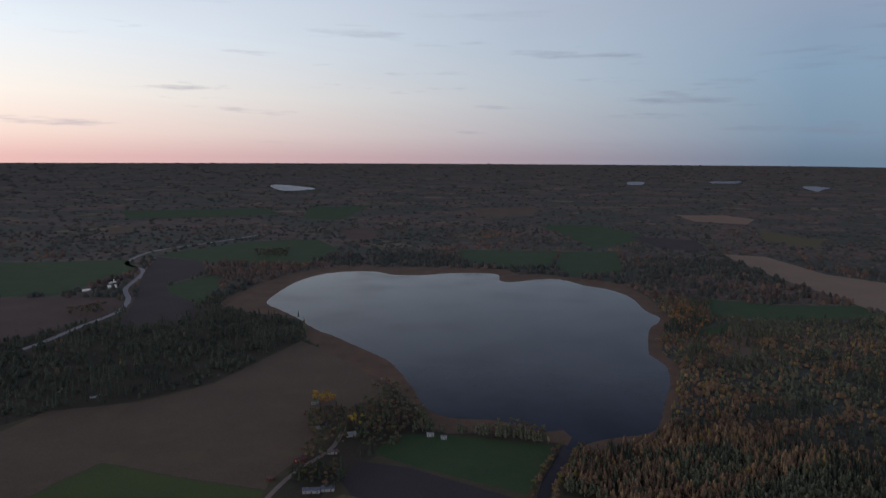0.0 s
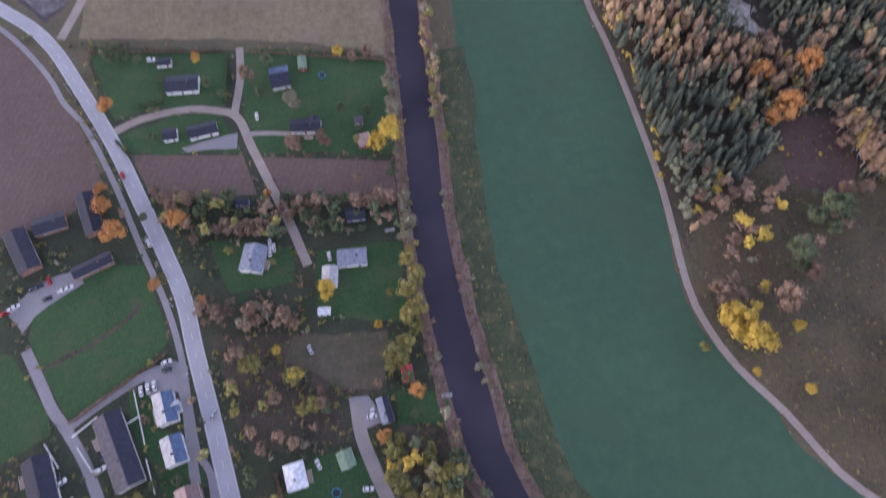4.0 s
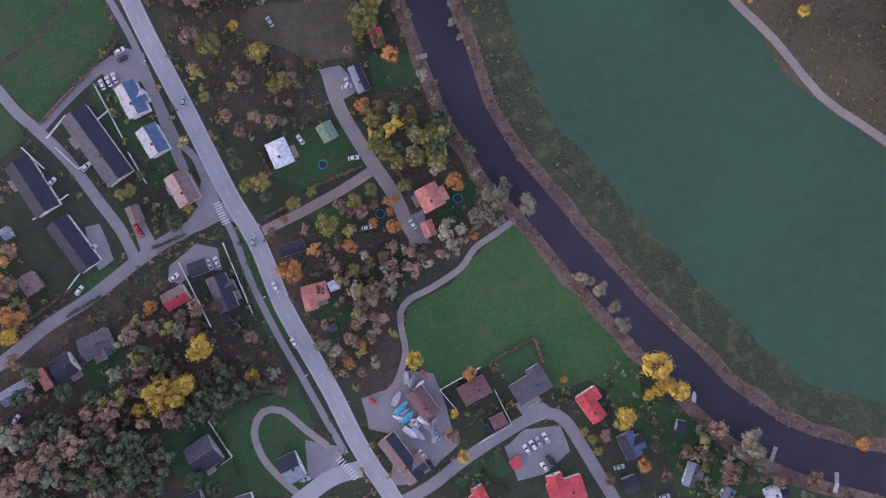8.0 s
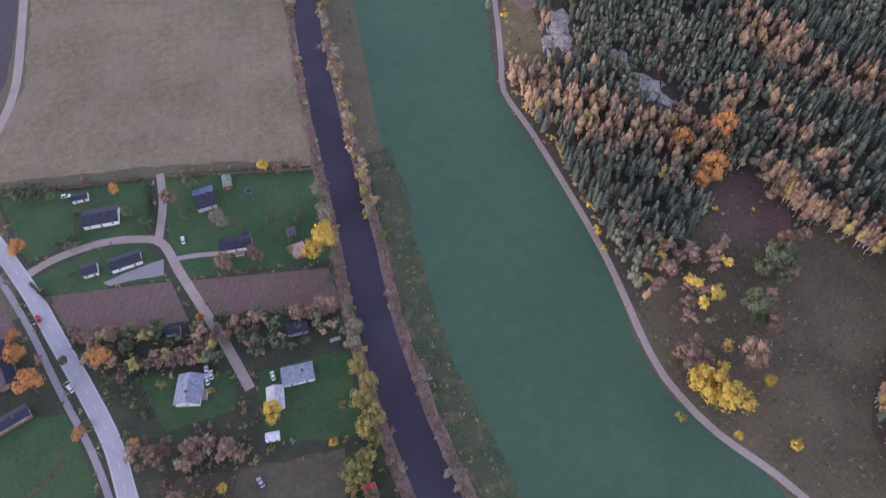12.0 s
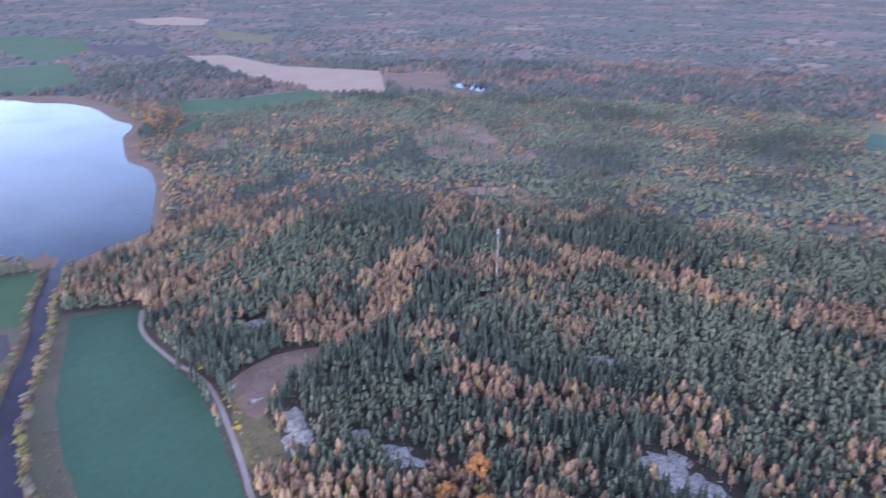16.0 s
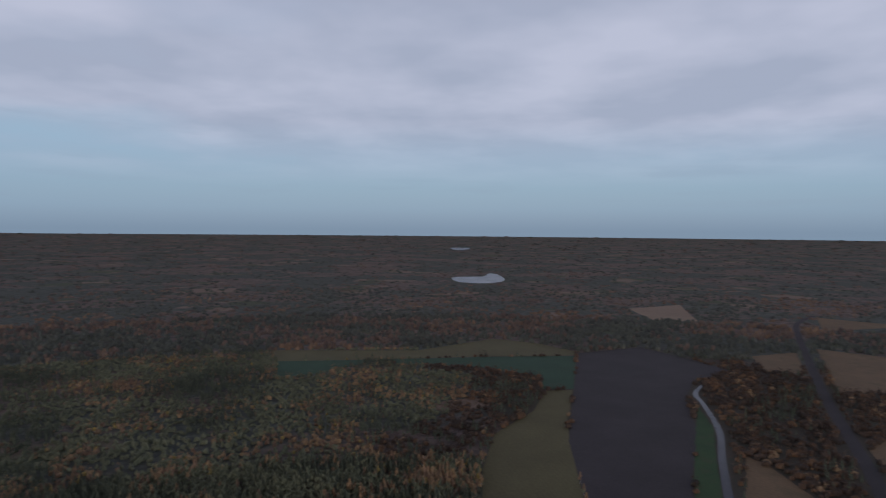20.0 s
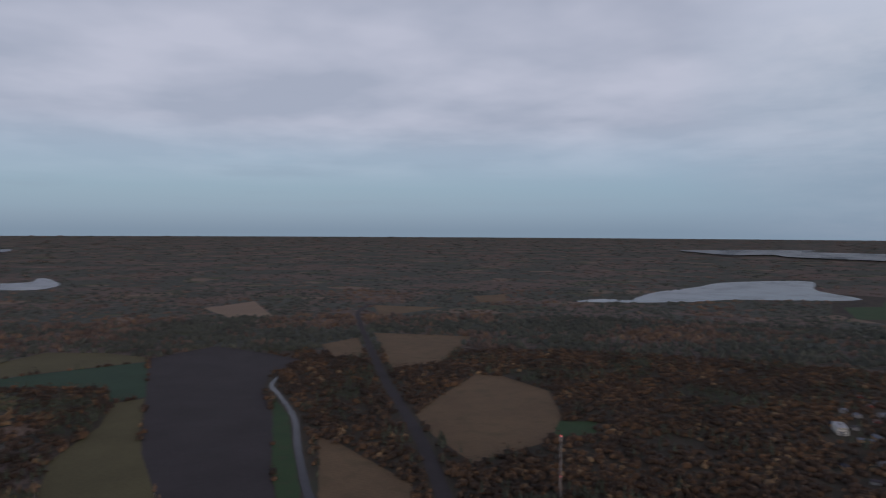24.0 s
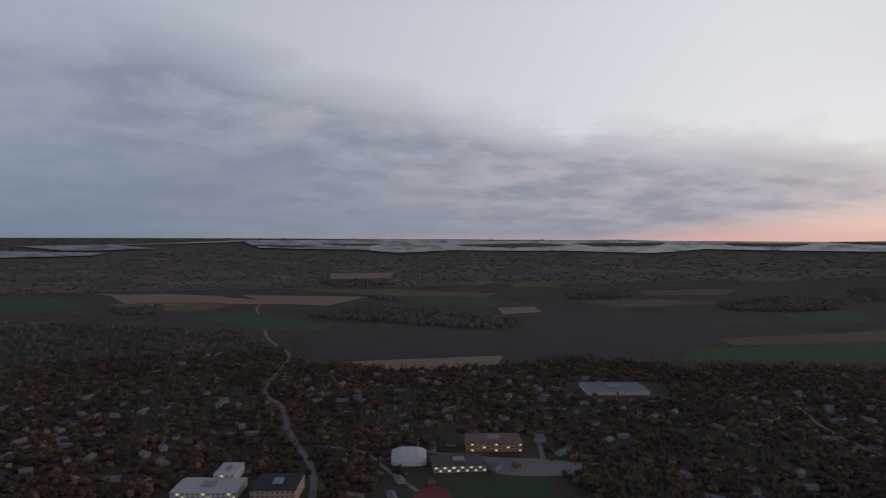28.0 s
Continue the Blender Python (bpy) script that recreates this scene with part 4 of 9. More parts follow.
patch("sea_bay", [(2831, -3366), (2547, -3642), (2263, -3854), (2221, -3716), (2506, -3406)], M["sea"], 5.2, "pale sea bay", "sea", cell=70)
for pts in ([(-578, -4568), (-1075, -4572), (-1347, -4440), (-930, -4427)], [(-1404, -4500), (-1964, -4347), (-1852, -4265), (-1473, -4359)], [(763, -4513), (307, -4548), (442, -4464)], [(-2271, -4195), (-2707, -3933), (-2555, -3923), (-2277, -4069)], [(312, -4619), (-132, -4638), (-20, -4565)], [(-2794, -3953), (-3040, -3759), (-2989, -3695)]):
    patch("island", pts, M["floor"], 7.0, "low dark wooded island", "island", clear=False, cell=70)

# the river
RIVER = [(125.8, 673.0, 18.2), (92.6, 598.8, 12.1), (74.4, 542.5, 11.1), (51.1, 486.1, 13.0), (25.9, 418.4, 15.8), (18.2, 372.7, 15.4), (15.0, 332.1, 15.5), (13.0, 286.5, 15.3), (12.3, 251.0, 14.7), (12.0, 204.1, 15.9), (10.8, 171.0, 15.9), (9.8, 146.3, 15.9), (10.7, 117.3, 15.8), (13.3, 90.1, 15.8), (17.1, 63.8, 16.4), (20.3, 40.0, 14.8), (24.3, 27.5, 14.3), (28.4, 14.9, 13.8), (36.4, 1.3, 13.3), (43.1, -12.0, 12.9), (51.1, -27.9, 13.0), (60.3, -44.2, 13.2), (68.6, -59.2, 13.4), (72.9, -66.2, 14.0), (82.6, -80.4, 14.3), (90.6, -94.2, 14.6), (100.2, -107.2, 15.4), (110.8, -118.1, 15.3), (123.0, -127.0, 16.2), (137.8, -135.4, 16.6), (152.7, -143.0, 17.1), (201.6, -168.7, 18.8)] + [(330, -160, 13), (480, -205, 13), (600, -235, 13)] + [(631.2, -240.7, 9.5), (692, -257, 9.0), (785, -284, 8.6), (907, -322, 8.2), (1036, -345, 7.3), (1115, -356, 7.8), (1185, -390, 5.2)]
ribbon("river", RIVER, 13, M["river"], 0.14, "dark slow river between reedy banks", "river", clear=7.0, edge=0.12)
ribbon("river_bank", [(x, y, wd + 11.0) for x, y, wd in RIVER[5:-8]], 27, M["bankreed"], 0.10, "brown-pink reeds on the river bank", "river bank", clear=-1, edge=0.16, step=2.5)

# grass between the reeds and the wheat
line = smooth([p[:2] for p in RIVER[8:33]], 4.0)
side_line = []
for a, b in zip(line, line[1:]):
    d = (b - a) / (np.hypot(*(b - a)) + 1e-9)
    off = 20.0 + 2.0 * noise.noise((a[0] * 0.03, a[1] * 0.03, 1.0))
    side_line.append((a[0] - d[1] * off, a[1] + d[0] * off, 17.0))
ribbon("bank_grass", side_line, 17, M["bankgrass"], 0.095, "olive green grass strip between the reeds and the wheat", "grass", clear=-1, edge=0.25, step=4.0)
PAVED.pop()

# roads
MAIN = [(-314.2, 417.5), (-268.3, 370.8), (-236.9, 338.0), (-209.7, 313.0), (-188.7, 294.7), (-175.2, 277.9), (-162.8, 256.2), (-139.8, 212.4), (-125.7, 179.8), (-112.7, 149.5), (-103.2, 124.4), (-97.8, 100.0), (-90.4, 69.8), (-84.9, 46.0), (-80.6, 28.0), (-74.9, 9.2), (-71.0, -17.7), (-65.4, -37.9), (-59.7, -58.3), (-55.8, -76.0), (-51.2, -91.5), (-45.5, -107.3), (-33.4, -156.3), (-22.8, -213.0), (-15.5, -264.6)]
ribbon("main_road", MAIN, 7.6, M["asphalt"], 0.12, "pale grey asphalt main road through the village", "road", clear=3.0)
ribbon("cycle_path", [(-265.4, 343.4), (-230.4, 317.5), (-200.4, 291.3), (-177.2, 261.4), (-166.2, 240.8), (-170.8, 249.9), (-154.5, 224.6), (-138.4, 190.9), (-123.1, 152.3), (-111.9, 125.5), (-104.3, 100.9), (-99.7, 75.7), (-96.0, 56.8), (-91.0, 48.0), (-88.2, 31.1), (-83.8, 16.0), (-81.0, -5.8), (-76.0, -28.3), (-70.9, -46.1), (-65.3, -66.5), (-60.8, -82.0)], 2.8, M["street"], 0.11, "grey asphalt cycle path beside the road", "path", clear=1.5)
ribbon("side_street", [(-73.7, 14.0), (-86.0, 25.9), (-96.2, 22.5), (-111.5, 17.9), (-124.6, 12.8), (-138.0, 6.6), (-148.6, 2.0), (-166.8, -4.3), (-188.4, -14.5), (-219.7, -24.9), (-256.0, -35.4)], 5.2, M["street"], 0.115, "grey asphalt side street", "street", clear=2.0)
ribbon("side_street", [(-124.4, 13.5), (-127.0, 26.3), (-133.6, 41.9), (-140.9, 58.8), (-149.1, 72.3), (-155.9, 82.0), (-160.5, 91.2), (-169.7, 109.5)], 4.6, M["street"], 0.116, "grey asphalt street between terraced houses", "street", clear=2.0)
ribbon("yard_lane", [(-148.8, 73.4), (-134.7, 82.8), (-118.4, 91.5), (-109.8, 93.0), (-103.6, 85.7), (-100.6, 74.6), (-98.7, 59.1), (-96.5, 44.7), (-92.4, 28.5)], 4.0, M["street"], 0.112, "paved yard lane round the houses", "lane", clear=1.0)
ribbon("gravel_lane", [(-71.6, 13.1), (-55.4, 16.7), (-37.9, 21.4), (-23.8, 26.2), (-19.2, 26.2)], 4.0, M["dirt"], 0.113, "pinkish gravel lane", "lane", clear=1.0)
ribbon("gravel_lane", [(-31.0, 68.4), (-29.8, 54.3), (-24.7, 36.9), (-20.8, 26.2), (-16.3, 13.9), (-14.1, 1.7), (-11.4, -4.8)], 5.5, M["gravel"], 0.114, "grey gravel drive to the riverside house", "lane", clear=1.0)
ribbon("park_path", [(28.7, -5.7), (20.3, -9.3), (10.0, -13.4), (2.6, -19.9), (-1.8, -23.5), (-11.6, -25.2), (-20.4, -27.4), (-25.5, -32.1), (-26.5, -40.1), (-26.8, -47.1), (-29.7, -53.6), (-34.0, -59.7), (-39.6, -63.1)], 2.6, M["gravel"], 0.118, "pale gravel path curving round the park", "path", clear=0.0)
ribbon("south_street", [(-48.3, -109.1), (-30.5, -104.1), (-14.5, -96.7), (1.1, -90.8), (14.0, -86.6), (23.6, -85.8), (29.6, -90.4), (34.0, -102.2), (38.1, -115.2), (42.3, -128.2), (50.0, -156.8)], 5.0, M["street"], 0.117, "grey asphalt residential street", "street", clear=2.0)
ribbon("turning_loop", [(-67.0, -78.1), (-74.3, -69.2), (-81.4, -59.8), (-89.4, -58.4), (-94.7, -65.5), (-93.9, -76.5), (-88.3, -87.5), (-81.0, -96.4), (-73.1, -93.5), (-66.9, -87.7), (-63.0, -81.5)], 3.0, M["gravel"], 0.113, "gravel turning loop round a lawn", "drive", clear=0.0)
ribbon("crossing_street", [(-55.7, -90.4), (-67.8, -91.1), (-81.0, -96.4), (-97.3, -104.6)], 7.0, M["asphalt"], 0.119, "asphalt side road at the crossing", "street", clear=1.0)
ribbon("estate_road", [(-141.6, 218.4), (-126.7, 225.4), (-107.0, 228.5), (-90.0, 226.2), (-78.7, 220.4), (-71.9, 201.7), (-65.4, 184.4), (-55.5, 158.1), (-47.6, 133.5)], 4.4, M["dirt"], 0.113, "pinkish gravel estate road", "lane", clear=1.5)
ribbon("estate_road", [(-80.1, 222.7), (-77.0, 244.8), (-77.1, 265.8)], 4.0, M["dirt"], 0.114, "pinkish gravel branch road", "lane", clear=1.5)
ribbon("estate_road", [(-76.0, 209.7), (-62.0, 208.5), (-50.8, 206.3)], 2.6, M["gravel"], 0.1135, "gravel drive to a house", "drive", clear=0.5)
ribbon("farm_drive", [(-172.0, 284.1), (-162.5, 313.2), (-152.9, 351.2), (-151.8, 408.3), (-152.9, 465.1), (-156.1, 505.8), (-157.6, 495.4), (-157.1, 552.8), (-143.1, 609.3), (-118.2, 661.7), (-112, 707)], 5.0, M["dirt"], 0.113, "gravel drive running to the farm", "drive", clear=2.0)
ribbon("field_track", [(150.4, 537.0), (137.5, 498.6), (138.1, 446.3), (144.1, 397.8), (132.4, 341.6), (120.0, 296.3), (114.2, 275.4), (118.2, 241.2), (121.5, 197.7), (123.3, 152.1), (121.1, 102.4), (124.0, 81.7), (131.6, 61.5), (145.3, 40.2), (158.8, 13.9), (171.5, -0.2), (184.6, -14.5), (224.3, -58.0)], 3.4, M["dirt"], 0.10, "sandy track between wheat and forest", "track", clear=3.0)
ribbon("country_road", OLDROAD, 11.0, M["asphalt"], 0.2, "pale winding country road", "road", clear=4.0)
ribbon("railway_bed", [(2189, -1047), (1997, -911), (1759, -808), (1418, -674), (1097, -551), (891, -479), (730, -422), (617, -376), (522.9, -336.4)], 16.0, M["plough"], 0.3, "dark straight railway cutting through the woods", "railway", clear=4.0)
ribbon("south_road", [(352, -2718), (348, -2344), (287, -2045), (230, -1711), (187, -1565), (145, -1421), (151, -1128), (113, -1017), (85, -874), (56, -774), (45, -712), (42.5, -652.4), (37.8, -549.2)], 7.5, M["street"], 0.2, "pale road leading south out of the village", "road", clear=1.5)
for pts in ([(-49, -62), (-37, -61), (-30, -55), (-18, -59), (-16, -74), (-15, -90), (-27, -97), (-40, -101), (-46, -100), (-39, -80), (-49, -75)], [(3, -95), (13, -90), (27, -92), (29, -103), (16, -110), (5, -110)], [(-119.5, 91.8), (-108.7, 97.3), (-100.5, 93.0), (-101.9, 83.0), (-116.2, 81.8)], [(-112, 8), (-99, 15), (-91, 11), (-91, 2), (-103, 4), (-109, 0), (-114, 3)], [(-75.4, -73.7), (-62.5, -79.2), (-65.2, -90.5), (-78.2, -89.9)], [(-179.2, 126.5), (-169.8, 140.2), (-152.9, 144.9), (-147.4, 138.5), (-168.1, 125.1), (-172.1, 117.7)], [(-106.5, 205.6), (-78.7, 211.1), (-78.8, 201.9), (-103.6, 202.6)], [(-89, 50), (-86, 42), (-85, 30), (-86, 21), (-98, 19), (-105, 17), (-101, 23), (-94, 29), (-91, 39)], [(-123, 30), (-117, 30), (-115, 18), (-121, 16)], [(-141, 31), (-135, 31), (-133, 23), (-133, 16), (-140, 13), (-141, 23)], [(11.1, -78.8), (20.5, -78.7), (25.1, -84.5), (14.8, -88.0)], [(-34.1, 70.3), (-25.8, 70.6), (-19.4, 58.7), (-29.3, 56.5)], [(-14.8, 5.4), (-6.3, 6.8), (-7.2, -7.0), (-15.0, -5.1)]):
    patch("yard", pts, M["street"], 0.105, "grey paved yard with parked cars", "yard", ragged=0.8)

# road markings
def bar(name, x, y, length, width, turn, z, parent):
    c, s = math.cos(turn), math.sin(turn)
    vs = [(x + c * a - s * b, y + s * a + c * b, z) for a, b in ((-length / 2, -width / 2), (length / 2, -width / 2), (length / 2, width / 2), (-length / 2, width / 2))]
    return link(name, vs, [(0, 1, 2, 3)], M["paint"], parent)


def dashes(line, every, length, parent):
    pts = smooth(line, 1.0)
    run = 0.0
    for a, b in zip(pts, pts[1:]):
        run += np.hypot(*(b - a))
        if run > every:
            run = 0.0
            bar("dash", b[0], b[1], length, 0.22, math.atan2(b[1] - a[1], b[0] - a[0]), 0.145, parent)


def edge_line(line, off, parent):
    pts = smooth(line, 3.0)
    v, f = [], []
    for i, p in enumerate(pts):
        d = pts[min(i + 1, len(pts) - 1)] - pts[max(i - 1, 0)]
        d = d / (np.hypot(*d) + 1e-9)
        for q in (off - 0.09, off + 0.09):
            v.append((p[0] - d[1] * q, p[1] + d[0] * q, 0.142))
        if i:
            f.append((2 * i - 2, 2 * i - 1, 2 * i + 1, 2 * i))
    link("edge_line", v, f, M["paint"], parent)


mainroad = bpy.data.objects["main_road"]
for off in (-3.25, 3.25):
    edge_line(MAIN, off, mainroad)
dashes(MAIN[4:22], 9.0, 3.2, mainroad)
for name, (a, b) in (("crossing", [(-86.9, 28.9), (-85.3, 19.1)]), ("crossing", [(-64.0, -83.6), (-58.5, -94.1)])):
    a, b = np.array(a), np.array(b)
    turn = math.atan2(b[1] - a[1], b[0] - a[0])
    for k in range(9):
        p = a + (b - a) * (k + 0.5) / 9
        bar("zebra_bar", p[0], p[1], 0.55, 3.0, turn, 0.15, mainroad)


# ---- the southern suburb: where its houses stand ----
SUB = np.random.default_rng(21)
SPARSE = []
HOMES = []


def settle(poly, count, gap=22.0):
    p = np.array(poly, float)
    SPARSE.append(p)
    got = 0
    for _ in range(count * 40):
        x, y = SUB.uniform(p[:, 0].min(), p[:, 0].max()), SUB.uniform(p[:, 1].min(), p[:, 1].max())
        if inside(p, np.array([x]), np.array([y]))[0] and all(math.hypot(x - a, y - b) > gap for a, b in HOMES):
            if not any(inside(q, np.array([x]), np.array([y]))[0] for q in OPEN if len(q) < 200):
                HOMES.append((x, y))
                got += 1
                if got == count:
                    break


settle([(95, -1200), (-158, -1289), (-131, -994), (-254, -867), (-222, -778), (-82, -812), (58, -936)], 44)
settle([(620, -1114), (390, -1150), (233, -966), (310, -828), (468, -843)], 20)
settle([(-674, -1055), (-792, -934), (-569, -669), (-579, -787)], 18)
settle([(556, -1000), (415, -1134), (298, -901), (403, -803)], 16)
settle([(407, -1398), (290, -1473), (259, -1281), (347, -1226)], 8)
settle([(390, -1150), (151, -1128), (100, -808), (215, -819)], 14)
settle([(-326, -1086), (-536, -1067), (-341, -787), (-241, -797)], 14)
settle([(-344, -746), (-491, -694), (-447, -591), (-317.3, -603.5)], 9)
settle([(-190, -900), (-330, -900), (-420, -1180), (-180, -1250)], 26, 21.0)
settle([(230, -700), (120, -900), (300, -960), (420, -760)], 18, 21.0)
settle([(20, -640), (-40, -800), (-230, -860), (-260, -720)], 14, 21.0)
settle([(-500, -700), (-700, -860), (-600, -1000), (-430, -860)], 14, 21.0)
for hx, hy in HOMES:
    # the plot: the house and a garden on its north side
    OPEN.append(np.array([(hx - 9, hy - 9), (hx + 9, hy - 9), (hx + 7, hy + 17), (hx - 7, hy + 17)]))
SCHOOL = [(173.0, -645.6), (182, -697), (142, -709), (149, -735), (129, -743), (108.6, -639.2)]
HALL = [(-76, -713), (-80, -761), (-140, -761), (-133, -715)]
SPORT = [(-55.9, -683.1), (-176, -699), (-187.9, -643.6), (-159.1, -549.4), (-31.1, -562.2)]
DOME = [(-33, -747), (-75, -743), (-80, -791), (-35, -795)]
FLATS = [(-117, -777), (-187, -771), (-202, -835), (-126, -842)]
OFFICE = [(97.6, -638.1), (57.2, -634.1), (64, -714), (108, -702)]
WHITE = [(474, -865), (457, -881), (487, -939), (506, -921)]
BARN = [(-341, -1046), (-447, -1036), (-480, -1114), (-366, -1124)]
for p in (SCHOOL, HALL, SPORT, DOME, FLATS, OFFICE, WHITE, BARN):
    a = np.array(p, float)
    c = a.mean(0)
    OPEN.append(c + (a - c) * 1.5)
patch("sports_field", SPORT, M["lawn"], 0.1, "dim green sports pitch", "sports field", soft=6.0)
patch("running_track", [(-54.8, -668.2), (-80.9, -680.7), (-88.4, -650.6), (-74.4, -621.1), (-51.6, -623.4)], M["trackred"], 0.14, "red running track bend", "running track", soft=6.0)
ribbon("suburb_street", [(-36, -828), (-80, -791), (-153, -760), (-224, -738), (-260, -731)], 7.0, M["street"], 0.2, "pale street past the sports hall", "street", clear=3.0)
ribbon("suburb_street", [(-219, -845), (-208, -779), (-201, -744)], 6.0, M["street"], 0.21, "pale side street", "street", clear=3.0)
ribbon("suburb_street", [(-633, -949), (-596, -822), (-591, -722), (-593, -667)], 7.0, M["street"], 0.2, "suburban street among trees", "street", clear=3.0)
ribbon("suburb_street", [(50, -825), (-3, -799), (-32, -729), (-57.7, -670.9)], 5.0, M["gravel"], 0.2, "pale curved drive", "street", clear=2.0)
patch("car_park", [(-140, -761), (-220, -748), (-243, -718), (-213, -700), (-144, -713)], M["street"], 0.15, "grey car park by the hall", "car park", soft=6.0)


